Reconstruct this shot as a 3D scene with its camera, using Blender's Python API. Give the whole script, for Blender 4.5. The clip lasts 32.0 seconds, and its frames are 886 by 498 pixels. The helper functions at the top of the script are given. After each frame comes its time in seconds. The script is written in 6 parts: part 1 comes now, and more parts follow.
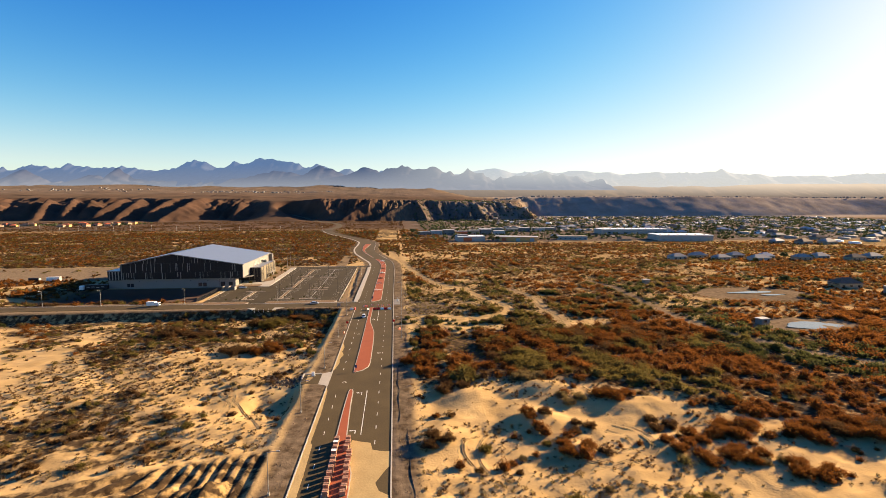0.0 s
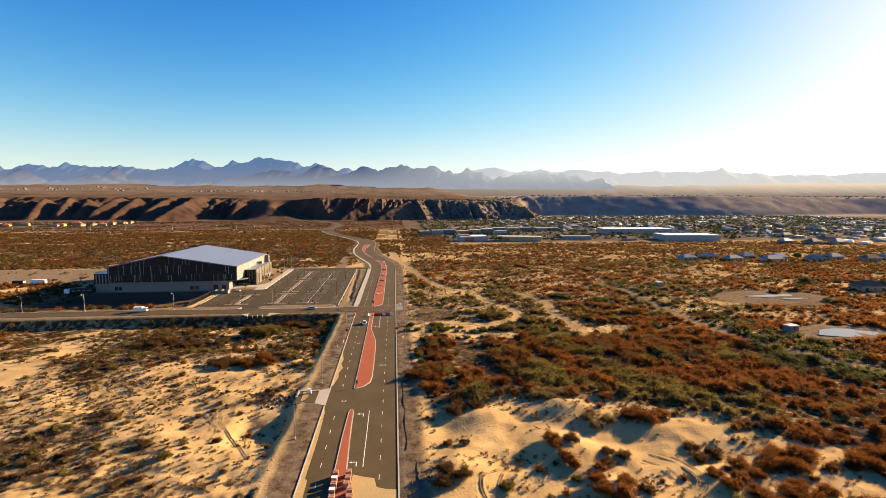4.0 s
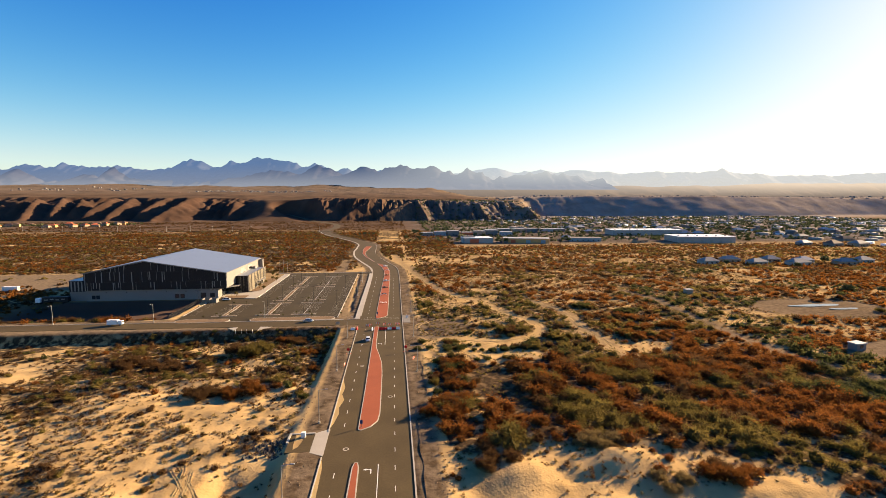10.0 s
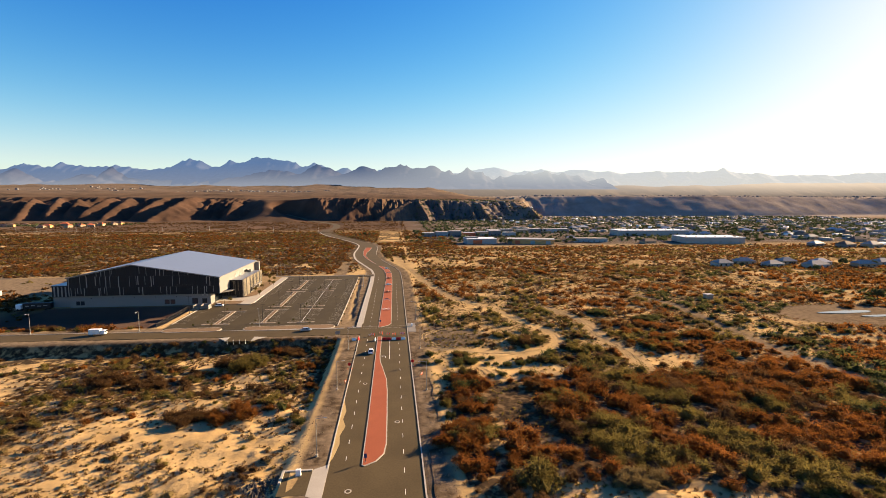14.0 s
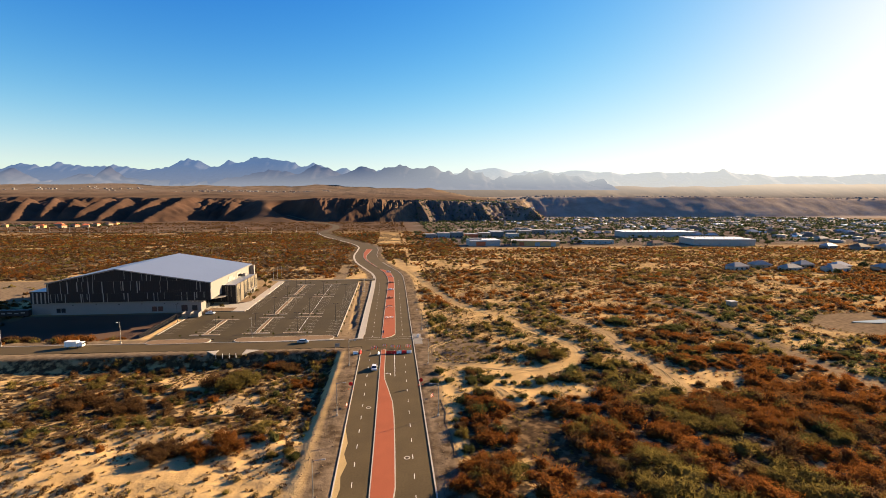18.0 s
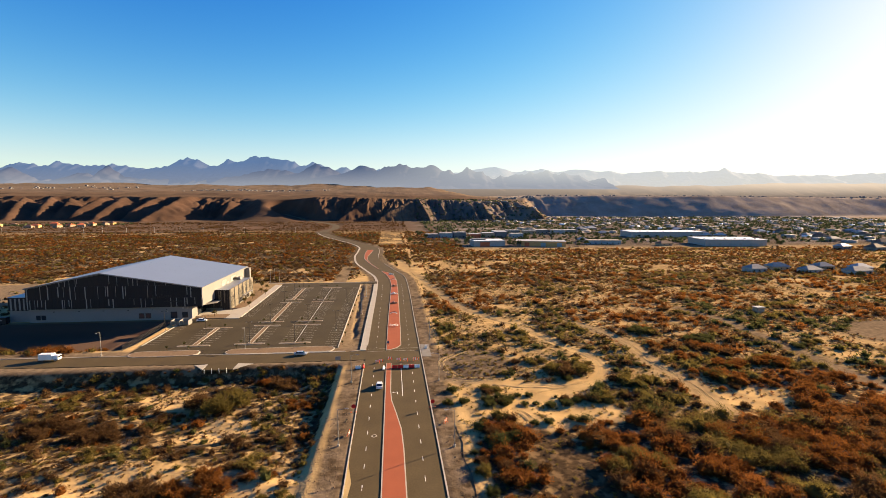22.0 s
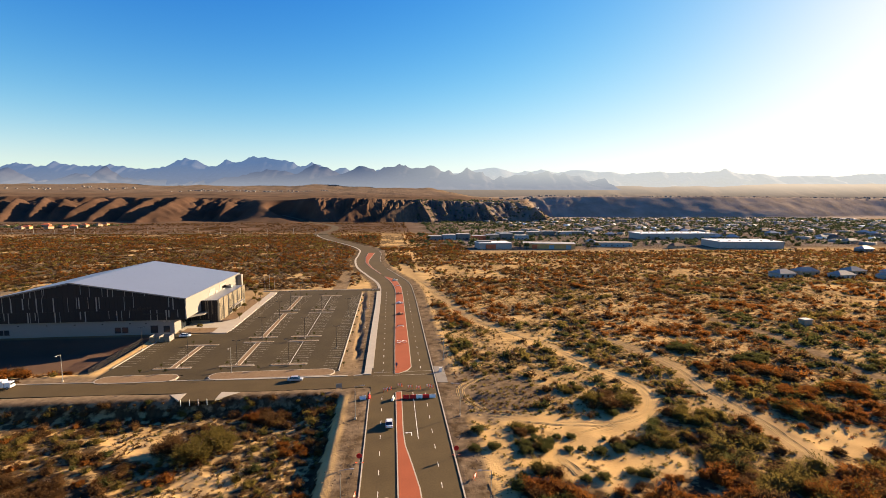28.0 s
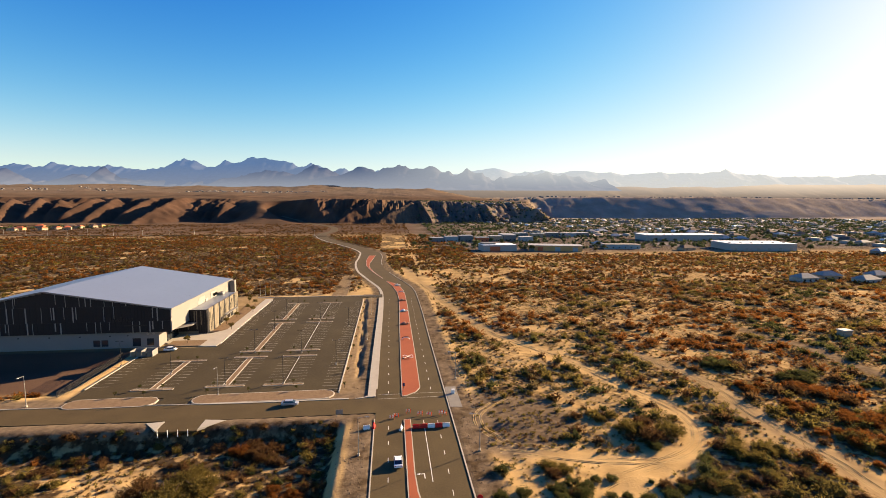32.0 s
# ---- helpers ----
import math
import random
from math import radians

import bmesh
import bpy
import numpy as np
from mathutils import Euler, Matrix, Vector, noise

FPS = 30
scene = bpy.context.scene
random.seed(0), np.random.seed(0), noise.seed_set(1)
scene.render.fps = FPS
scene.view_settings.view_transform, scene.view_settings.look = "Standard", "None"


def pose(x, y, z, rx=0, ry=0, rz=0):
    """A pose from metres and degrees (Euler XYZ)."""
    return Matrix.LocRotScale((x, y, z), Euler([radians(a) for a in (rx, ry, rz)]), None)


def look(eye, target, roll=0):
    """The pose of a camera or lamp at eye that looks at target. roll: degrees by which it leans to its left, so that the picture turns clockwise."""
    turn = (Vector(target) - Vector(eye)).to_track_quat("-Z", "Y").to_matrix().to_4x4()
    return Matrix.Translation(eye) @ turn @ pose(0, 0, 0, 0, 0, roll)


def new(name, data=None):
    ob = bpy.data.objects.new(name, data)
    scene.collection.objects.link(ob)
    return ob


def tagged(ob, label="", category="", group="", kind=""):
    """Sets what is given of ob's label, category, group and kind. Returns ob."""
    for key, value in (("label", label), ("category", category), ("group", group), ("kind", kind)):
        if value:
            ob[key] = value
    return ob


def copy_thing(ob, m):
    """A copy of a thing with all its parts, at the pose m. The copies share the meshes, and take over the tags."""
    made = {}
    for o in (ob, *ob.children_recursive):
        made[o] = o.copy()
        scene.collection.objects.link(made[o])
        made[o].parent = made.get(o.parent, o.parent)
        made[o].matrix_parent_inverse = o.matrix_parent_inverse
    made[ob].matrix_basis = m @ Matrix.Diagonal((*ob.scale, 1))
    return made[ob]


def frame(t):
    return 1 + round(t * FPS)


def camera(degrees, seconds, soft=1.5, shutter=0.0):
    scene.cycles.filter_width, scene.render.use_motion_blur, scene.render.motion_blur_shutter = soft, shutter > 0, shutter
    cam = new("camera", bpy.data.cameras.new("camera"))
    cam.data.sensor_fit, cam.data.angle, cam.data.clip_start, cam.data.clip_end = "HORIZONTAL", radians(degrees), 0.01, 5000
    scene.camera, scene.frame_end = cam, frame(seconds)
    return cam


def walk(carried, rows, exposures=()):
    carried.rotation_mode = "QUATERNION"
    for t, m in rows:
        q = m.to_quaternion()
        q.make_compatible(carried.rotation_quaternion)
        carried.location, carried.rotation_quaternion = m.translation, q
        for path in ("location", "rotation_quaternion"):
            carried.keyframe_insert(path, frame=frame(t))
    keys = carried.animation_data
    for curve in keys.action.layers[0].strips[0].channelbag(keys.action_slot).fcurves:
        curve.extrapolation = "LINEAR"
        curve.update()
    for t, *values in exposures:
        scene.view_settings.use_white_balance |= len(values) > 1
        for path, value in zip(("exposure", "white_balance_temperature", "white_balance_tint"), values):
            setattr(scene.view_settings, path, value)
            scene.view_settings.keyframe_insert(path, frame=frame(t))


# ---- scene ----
cam = camera(86.5, 32.0, soft=0.4)
PATH = [
    (0, (0.484, -2.547, 58.398), (0.685, -0.567, 58.195), -0.0),
    (0.5, (0.222, -0.841, 58.388), (0.423, 1.139, 58.185), 0.1),
    (1, (0.002, 0.884, 58.372), (0.204, 2.863, 58.167), -0.0),
    (1.5, (-0.174, 2.657, 58.34), (0.027, 4.636, 58.134), -0.0),
    (2, (-0.315, 4.524, 58.299), (-0.114, 6.504, 58.093), 0.0),
    (2.5, (-0.454, 6.509, 58.258), (-0.252, 8.488, 58.053), 0.0),
    (3, (-0.687, 8.58, 58.223), (-0.484, 10.559, 58.017), 0.0),
    (3.5, (-0.982, 10.758, 58.19), (-0.778, 12.737, 57.984), 0.0),
    (5.5, (-2.257, 20.051, 58.039), (-2.049, 22.029, 57.833), 0.0),
    (6, (-2.596, 22.392, 58.022), (-2.389, 24.371, 57.816), -0.0),
    (6.5, (-2.887, 24.765, 57.997), (-2.679, 26.743, 57.789), 0.0),
    (7, (-3.192, 27.108, 57.962), (-2.983, 29.086, 57.754), 0.0),
    (7.5, (-3.497, 29.434, 57.91), (-3.289, 31.412, 57.702), 0.0),
    (8, (-3.765, 31.786, 57.85), (-3.556, 33.764, 57.643), 0.0),
    (8.5, (-4.043, 34.122, 57.775), (-3.834, 36.1, 57.569), -0.1),
    (9, (-4.322, 36.406, 57.711), (-4.112, 38.384, 57.505), -0.0),
    (9.5, (-4.601, 38.599, 57.713), (-4.391, 40.577, 57.507), -0.0),
    (10, (-4.849, 40.744, 57.728), (-4.64, 42.722, 57.524), -0.0),
    (10.5, (-5.083, 42.85, 57.738), (-4.874, 44.829, 57.534), 0.0),
    (11, (-5.304, 44.931, 57.743), (-5.094, 46.909, 57.538), -0.0),
    (11.5, (-5.588, 46.94, 57.751), (-5.379, 48.918, 57.545), 0.0),
    (12, (-5.867, 48.929, 57.753), (-5.657, 50.908, 57.547), 0.1),
    (12.5, (-6.143, 50.916, 57.748), (-5.933, 52.894, 57.543), 0.0),
    (13, (-6.405, 52.932, 57.749), (-6.194, 54.911, 57.545), -0.0),
    (13.5, (-6.663, 55.012, 57.751), (-6.452, 56.99, 57.546), 0.0),
    (14, (-6.923, 57.164, 57.754), (-6.712, 59.143, 57.549), 0.0),
    (14.5, (-7.192, 59.358, 57.759), (-6.98, 61.336, 57.555), -0.0),
    (16.5, (-8.342, 68.219, 57.791), (-8.129, 70.198, 57.589), 0.1),
    (17, (-8.653, 70.389, 57.776), (-8.439, 72.368, 57.573), 0.1),
    (17.5, (-8.941, 72.537, 57.757), (-8.727, 74.515, 57.553), 0.0),
    (18, (-9.233, 74.661, 57.733), (-9.018, 76.639, 57.53), 0.1),
    (18.5, (-9.494, 76.794, 57.707), (-9.279, 78.772, 57.504), 0.1),
    (19, (-9.76, 78.922, 57.688), (-9.544, 80.9, 57.485), 0.1),
    (19.5, (-10.053, 81.043, 57.685), (-9.837, 83.021, 57.481), 0.0),
    (20, (-10.372, 83.131, 57.677), (-10.157, 85.109, 57.471), 0.1),
    (20.5, (-10.644, 85.231, 57.67), (-10.428, 87.209, 57.464), 0.1),
    (21, (-10.893, 87.337, 57.664), (-10.676, 89.314, 57.459), 0.1),
    (21.5, (-11.184, 89.418, 57.653), (-10.969, 91.396, 57.447), 0.1),
    (22, (-11.467, 91.518, 57.644), (-11.251, 93.496, 57.438), 0.1),
    (22.5, (-11.74, 93.651, 57.629), (-11.523, 95.628, 57.424), 0.1),
    (23, (-12.015, 95.832, 57.61), (-11.798, 97.809, 57.407), 0.0),
    (23.5, (-12.315, 98.069, 57.586), (-12.098, 100.046, 57.382), 0.0),
    (24, (-12.621, 100.328, 57.57), (-12.404, 102.306, 57.364), 0.1),
    (24.5, (-12.952, 102.533, 57.545), (-12.735, 104.51, 57.34), 0.1),
    (25, (-13.22, 104.721, 57.526), (-13.002, 106.699, 57.32), 0.1),
    (25.5, (-13.492, 106.815, 57.514), (-13.274, 108.792, 57.307), 0.1),
    (27.5, (-14.646, 114.765, 57.495), (-14.427, 116.742, 57.291), 0.1),
    (28, (-14.871, 116.805, 57.483), (-14.651, 118.782, 57.28), 0.1),
    (28.5, (-15.056, 118.923, 57.486), (-14.836, 120.9, 57.283), 0.0),
    (29, (-15.275, 121.103, 57.495), (-15.054, 123.081, 57.291), 0.0),
    (29.5, (-15.571, 123.349, 57.506), (-15.35, 125.327, 57.305), 0.1),
    (30, (-15.898, 125.64, 57.506), (-15.677, 127.617, 57.305), 0.1),
    (30.5, (-16.169, 127.971, 57.504), (-15.946, 129.949, 57.302), 0.0),
    (31, (-16.456, 130.214, 57.499), (-16.234, 132.191, 57.295), 0.1),
    (31.5, (-16.744, 132.389, 57.516), (-16.522, 134.367, 57.313), 0.1),
    (32, (-17.017, 134.538, 57.549), (-16.794, 136.516, 57.349), 0.1),
]
walk(cam, [(t, look(eye, target, roll)) for t, eye, target, roll in PATH], exposures=[(0, 2.13, 7000, 10), (32, 2.13, 7000, 10)])

# ---- world, sun ----
SUN_AZ, SUN_EL = 62.5, 16.0      # degrees right of +y, and above the horizon
wd = bpy.data.worlds.new("sky")
scene.world = wd
wd.use_nodes = True
wn = wd.node_tree.nodes
sky = wn.new("ShaderNodeTexSky")
sky.sky_type = 'NISHITA'
sky.sun_disc = False
sky.sun_elevation, sky.sun_rotation = radians(SUN_EL), radians(SUN_AZ)
sky.altitude, sky.air_density, sky.dust_density, sky.ozone_density = 150, 1.0, 0.35, 3.0
deep = wn.new("ShaderNodeGamma")
deep.inputs[1].default_value = 1.50
vivid = wn.new("ShaderNodeHueSaturation")
vivid.inputs["Saturation"].default_value = 1.34
vivid.inputs["Hue"].default_value = 0.518
wd.node_tree.links.new(sky.outputs[0], vivid.inputs["Color"])
wd.node_tree.links.new(vivid.outputs[0], deep.inputs[0])
soft_add = wn.new("ShaderNodeVectorMath")      # air brightness levels off towards the sun
soft_add.operation = 'MULTIPLY_ADD'
soft_add.inputs[1].default_value = (1 / 4.5, 1 / 4.5, 1 / 4.5)
soft_add.inputs[2].default_value = (1, 1, 1)
wd.node_tree.links.new(deep.outputs[0], soft_add.inputs[0])
cap = wn.new("ShaderNodeVectorMath")
cap.operation = 'DIVIDE'
wd.node_tree.links.new(deep.outputs[0], cap.inputs[0])
wd.node_tree.links.new(soft_add.outputs[0], cap.inputs[1])
wd.node_tree.links.new(cap.outputs[0], wn["Background"].inputs[0])
wn["Background"].inputs[1].default_value = 0.069
sun_data = bpy.data.lights.new("sun", 'SUN')
sun_data.energy, sun_data.angle, sun_data.color = 4.5, radians(0.5), (1.0, 0.76, 0.50)
sun = new("sun", sun_data)
sun_dir = Vector((math.sin(radians(SUN_AZ)) * math.cos(radians(SUN_EL)), math.cos(radians(SUN_AZ)) * math.cos(radians(SUN_EL)), math.sin(radians(SUN_EL))))
sun.matrix_world = Matrix.Translation((300, 150, 400)) @ sun_dir.to_track_quat("Z", "Y").to_matrix().to_4x4()

# ---- materials ----
def material(name, color, rough=0.8, metal=0.0, vary=0.25, scale=0.6, fine=6.0, bump=0.0, bump_scale=8.0, island=0.0, leaf=0.0, spec=0.12, tint=None):
    """Two-scale colour variation on object coordinates, with relief."""
    m = bpy.data.materials.new(name)
    m.use_nodes = True
    nt = m.node_tree
    N, L = nt.nodes, nt.links
    b = N["Principled BSDF"]
    b.inputs["Roughness"].default_value = rough
    b.inputs["Metallic"].default_value = metal
    b.inputs["Specular IOR Level"].default_value = spec
    tc = N.new("ShaderNodeTexCoord")
    n1, n2 = N.new("ShaderNodeTexNoise"), N.new("ShaderNodeTexNoise")
    n1.inputs["Scale"].default_value, n1.inputs["Detail"].default_value = scale, 4
    n2.inputs["Scale"].default_value, n2.inputs["Detail"].default_value = fine, 5
    L.new(tc.outputs["Object"], n1.inputs["Vector"])
    L.new(tc.outputs["Object"], n2.inputs["Vector"])
    add = N.new("ShaderNodeMath")
    add.operation = 'ADD'
    L.new(n1.outputs[0], add.inputs[0])
    L.new(n2.outputs[0], add.inputs[1])
    last = add
    if island:
        g = N.new("ShaderNodeNewGeometry")
        oi = N.new("ShaderNodeObjectInfo")
        for src in (g.outputs["Random Per Island"], oi.outputs["Random"]):
            ma = N.new("ShaderNodeMath")
            ma.operation = 'MULTIPLY_ADD'
            ma.inputs[1].default_value = island
            L.new(src, ma.inputs[0])
            L.new(last.outputs[0], ma.inputs[2])
            last = ma
    mr = N.new("ShaderNodeMapRange")
    mr.inputs["From Min"].default_value, mr.inputs["From Max"].default_value = 0.6, 1.4 + 2 * island
    L.new(last.outputs[0], mr.inputs["Value"])
    ramp = N.new("ShaderNodeValToRGB")
    c = Vector(color)
    t = Vector(tint) if tint else c
    lo, hi = c * (1 - vary), t * (1 + vary)
    ramp.color_ramp.elements[0].color = (*lo, 1)
    ramp.color_ramp.elements[1].color = (*[min(v, 1.0) for v in hi], 1)
    L.new(mr.outputs[0], ramp.inputs[0])
    L.new(ramp.outputs[0], b.inputs["Base Color"])
    if bump:
        n3 = N.new("ShaderNodeTexNoise")
        n3.inputs["Scale"].default_value, n3.inputs["Detail"].default_value = bump_scale, 6
        L.new(tc.outputs["Object"], n3.inputs["Vector"])
        bp = N.new("ShaderNodeBump")
        bp.inputs["Strength"].default_value, bp.inputs["Distance"].default_value = 1.0, bump
        L.new(n3.outputs[0], bp.inputs["Height"])
        L.new(bp.outputs[0], b.inputs["Normal"])
    if leaf:
        tr = N.new("ShaderNodeBsdfTranslucent")
        L.new(ramp.outputs[0], tr.inputs["Color"])
        mx = N.new("ShaderNodeMixShader")
        mx.inputs[0].default_value = leaf
        L.new(b.outputs[0], mx.inputs[1])
        L.new(tr.outputs[0], mx.inputs[2])
        L.new(mx.outputs[0], N["Material Output"].inputs[0])
    return m


def ground_material():
    """Sand, gravel, red desert soil and a painted haze tone, mixed by the sheet's own soil attribute."""
    m = bpy.data.materials.new("desert_soil")
    m.use_nodes = True
    nt = m.node_tree
    N, L = nt.nodes, nt.links
    b = N["Principled BSDF"]
    b.inputs["Roughness"].default_value = 0.95
    b.inputs["Specular IOR Level"].default_value = 0.0
    b.inputs["Sheen Weight"].default_value, b.inputs["Sheen Roughness"].default_value = 0.02, 0.55
    b.inputs["Sheen Tint"].default_value = (1.0, 0.86, 0.68, 1)
    tc = N.new("ShaderNodeTexCoord")
    at = N.new("ShaderNodeAttribute")
    at.attribute_name = "soil"
    sp = N.new("ShaderNodeSeparateColor")
    L.new(at.outputs["Color"], sp.inputs[0])

    def noise_ramp(scale, detail, c0, c1):
        n = N.new("ShaderNodeTexNoise")
        n.inputs["Scale"].default_value, n.inputs["Detail"].default_value = scale, detail
        L.new(tc.outputs["Object"], n.inputs["Vector"])
        r = N.new("ShaderNodeValToRGB")
        r.color_ramp.elements[0].position, r.color_ramp.elements[1].position = 0.3, 0.7
        r.color_ramp.elements[0].color, r.color_ramp.elements[1].color = (*c0, 1), (*c1, 1)
        L.new(n.outputs[0], r.inputs[0])
        return n, r
    n1, sand = noise_ramp(0.12, 8, (0.345, 0.220, 0.088), (0.53, 0.348, 0.146))
    n2, gravel = noise_ramp(0.5, 10, (0.105, 0.074, 0.045), (0.205, 0.145, 0.088))
    n3, red = noise_ramp(0.012, 8, (0.046, 0.027, 0.019), (0.098, 0.056, 0.037))
    n4, litter = noise_ramp(0.6, 8, (0.024, 0.015, 0.008), (0.082, 0.051, 0.025))
    # pale grey tone that paints distance haze into the far soil
    n5, haze_pale = noise_ramp(0.02, 8, (0.19, 0.172, 0.160), (0.33, 0.302, 0.282))
    speck = N.new("ShaderNodeTexNoise")
    speck.inputs["Scale"].default_value, speck.inputs["Detail"].default_value = 0.42, 7
    L.new(tc.outputs["Object"], speck.inputs["Vector"])
    spread = N.new("ShaderNodeMapRange")
    spread.inputs["From Min"].default_value, spread.inputs["From Max"].default_value = 0.38, 0.60
    spread.inputs["To Min"].default_value, spread.inputs["To Max"].default_value = 0.25, 1.6
    L.new(speck.outputs[0], spread.inputs["Value"])
    strewn = N.new("ShaderNodeMath")
    strewn.operation, strewn.use_clamp = 'MULTIPLY', True
    L.new(sp.outputs["Blue"], strewn.inputs[0])
    L.new(spread.outputs[0], strewn.inputs[1])
    last = sand
    for src, out in (("Red", gravel), ("Green", red), ("Alpha", haze_pale), ("Blue", litter)):
        mx = N.new("ShaderNodeMix")
        mx.data_type = 'RGBA'
        L.new(at.outputs["Alpha"] if src == "Alpha" else strewn.outputs[0] if src == "Blue" else sp.outputs[src], mx.inputs["Factor"])
        L.new(last.outputs[0] if last is sand else last.outputs["Result"], mx.inputs["A"])
        L.new(out.outputs[0], mx.inputs["B"])
        last = mx
    L.new(last.outputs["Result"], b.inputs["Base Color"])
    nb = N.new("ShaderNodeTexNoise")
    nb.inputs["Scale"].default_value, nb.inputs["Detail"].default_value = 1.6, 9
    L.new(tc.outputs["Object"], nb.inputs["Vector"])
    bp = N.new("ShaderNodeBump")
    bp.inputs["Strength"].default_value, bp.inputs["Distance"].default_value = 1.0, 0.13
    L.new(nb.outputs[0], bp.inputs["Height"])
    L.new(bp.outputs[0], b.inputs["Normal"])
    return m


SOIL = ground_material()
ASPHALT = material("asphalt", (0.080, 0.056, 0.025), 0.85, vary=0.22, scale=0.12, fine=2.5, bump=0.01, bump_scale=30)
ASPHALT_OLD = material("lot_asphalt", (0.058, 0.043, 0.021), 0.88, vary=0.3, scale=0.08, fine=1.5, bump=0.01, bump_scale=25)
CONCRETE = material("concrete", (0.37, 0.325, 0.255), 0.85, vary=0.12, scale=0.3, fine=4, bump=0.005, bump_scale=20)
BRICKRED = material("red_stamped_concrete", (0.29, 0.080, 0.036), 0.85, vary=0.14, scale=0.2, fine=5, bump=0.008, bump_scale=12)
PAINT = material("road_paint", (0.72, 0.69, 0.62), 0.6, vary=0.12, scale=1.2, fine=9)
PALEPAINT = material("worn_stall_paint", (0.36, 0.33, 0.27), 0.7, vary=0.25, scale=0.8, fine=5)
WHITE = material("white_stucco", (0.19, 0.178, 0.162), 0.75, vary=0.05, scale=0.2, fine=3, bump=0.004)
ROOFM = material("pale_metal_roof", (0.25, 0.275, 0.31), 0.38, metal=0.45, vary=0.05, scale=0.06, fine=0.6, spec=0.5)
DARKPANEL = material("charcoal_metal_cladding", (0.014, 0.0135, 0.015), 0.55, vary=0.2, scale=0.2, fine=2, spec=0.2, island=0.2)
PALEPANEL = material("pale_grey_cladding_strip", (0.22, 0.205, 0.185), 0.55, vary=0.15, scale=0.3, fine=3, spec=0.4, island=0.2)
TANPANEL = material("tan_cladding_strip", (0.17, 0.145, 0.105), 0.6, vary=0.15, scale=0.4, fine=3, island=0.2)
GLASS = material("dark_glass", (0.02, 0.025, 0.03), 0.08, vary=0.1, spec=0.7)
STEEL = material("galvanised_steel", (0.30, 0.29, 0.27), 0.5, metal=0.6, vary=0.1, scale=1.5)
DARKMETAL = material("dark_bronze_metal", (0.035, 0.032, 0.03), 0.5, metal=0.3, vary=0.15)
LAMPGLASS = material("lamp_lens", (0.65, 0.63, 0.58), 0.3, vary=0.05)
REDPLASTIC = material("red_plastic", (0.55, 0.025, 0.02), 0.5, vary=0.1, scale=1.5, fine=8)
WHITEPLASTIC = material("white_plastic", (0.75, 0.72, 0.66), 0.5, vary=0.08, scale=1.5, fine=8)
DARKROCK = material("dark_broken_rock", (0.075, 0.060, 0.047), 0.9, vary=0.35, scale=0.8, fine=6, bump=0.05, bump_scale=4)
BLUESIGN = material("dark_blue_sign_paint", (0.03, 0.05, 0.13), 0.5, vary=0.1)
ORANGE = material("orange_plastic", (0.75, 0.12, 0.03), 0.5, vary=0.1)
CARWHITE = material("white_car_paint", (0.72, 0.72, 0.71), 0.25, vary=0.03, spec=0.6)
CARSILVER = material("silver_car_paint", (0.42, 0.42, 0.43), 0.28, metal=0.4, vary=0.03, spec=0.6)
TYRE = material("tyre_rubber", (0.02, 0.02, 0.02), 0.8, vary=0.2)
BRICK = material("tan_red_paver", (0.36, 0.19, 0.12), 0.85, vary=0.25, scale=1.5, fine=9, island=0.3)
WOOD = material("weathered_pallet_wood", (0.30, 0.20, 0.12), 0.85, vary=0.25, scale=1.5, fine=12)
DRIFT = material("drift_sand", (0.40, 0.28, 0.125), 0.95, vary=0.18, scale=0.25, fine=2.5, bump=0.05, bump_scale=1.6, spec=0.0)
DIRT_BED = material("brown_dirt", (0.20, 0.135, 0.08), 0.95, vary=0.25, scale=0.8, fine=5, bump=0.03, bump_scale=3, spec=0.0)
BARK = material("shrub_stem", (0.10, 0.065, 0.04), 0.9, vary=0.3, scale=2, fine=15)
RUST = material("rust_foliage", (0.092, 0.033, 0.0085), 0.8, vary=0.5, scale=0.11, fine=0.5, island=0.04, leaf=0.5, spec=0.03, tint=(0.192, 0.072, 0.016))
BROWN = material("brown_foliage", (0.056, 0.029, 0.012), 0.85, vary=0.45, scale=0.09, fine=0.5, island=0.05, leaf=0.5, spec=0.03, tint=(0.108, 0.058, 0.023))
OLIVE = material("olive_foliage", (0.074, 0.055, 0.015), 0.8, vary=0.45, scale=0.09, fine=0.5, island=0.05, leaf=0.5, spec=0.03, tint=(0.150, 0.112, 0.029))
GREEN = material("dark_green_foliage", (0.042, 0.044, 0.014), 0.8, vary=0.45, scale=0.12, fine=0.6, island=0.05, leaf=0.5, spec=0.03, tint=(0.076, 0.076, 0.024))
DRY = material("dry_straw_foliage", (0.135, 0.092, 0.038), 0.85, vary=0.35, scale=0.2, fine=1, island=0.06, leaf=0.35, spec=0.03, tint=(0.205, 0.145, 0.058))
TREEGREEN = material("town_tree_foliage", (0.075, 0.088, 0.035), 0.8, vary=0.4, scale=0.05, fine=0.3, island=0.1, leaf=0.2)

# ---- mesh helpers ----
def part(name, bm, mat, parent=None, label="", kind=""):
    me = bpy.data.meshes.new(name)
    bm.to_mesh(me)
    bm.free()
    me.materials.append(mat)
    ob = new(name, me)
    if parent is not None:
        ob.parent = parent
    return tagged(ob, label=label, kind=kind)


def share(name, me, parent, m):
    ob = new(name, me)
    ob.parent = parent
    ob.matrix_basis = m
    return ob


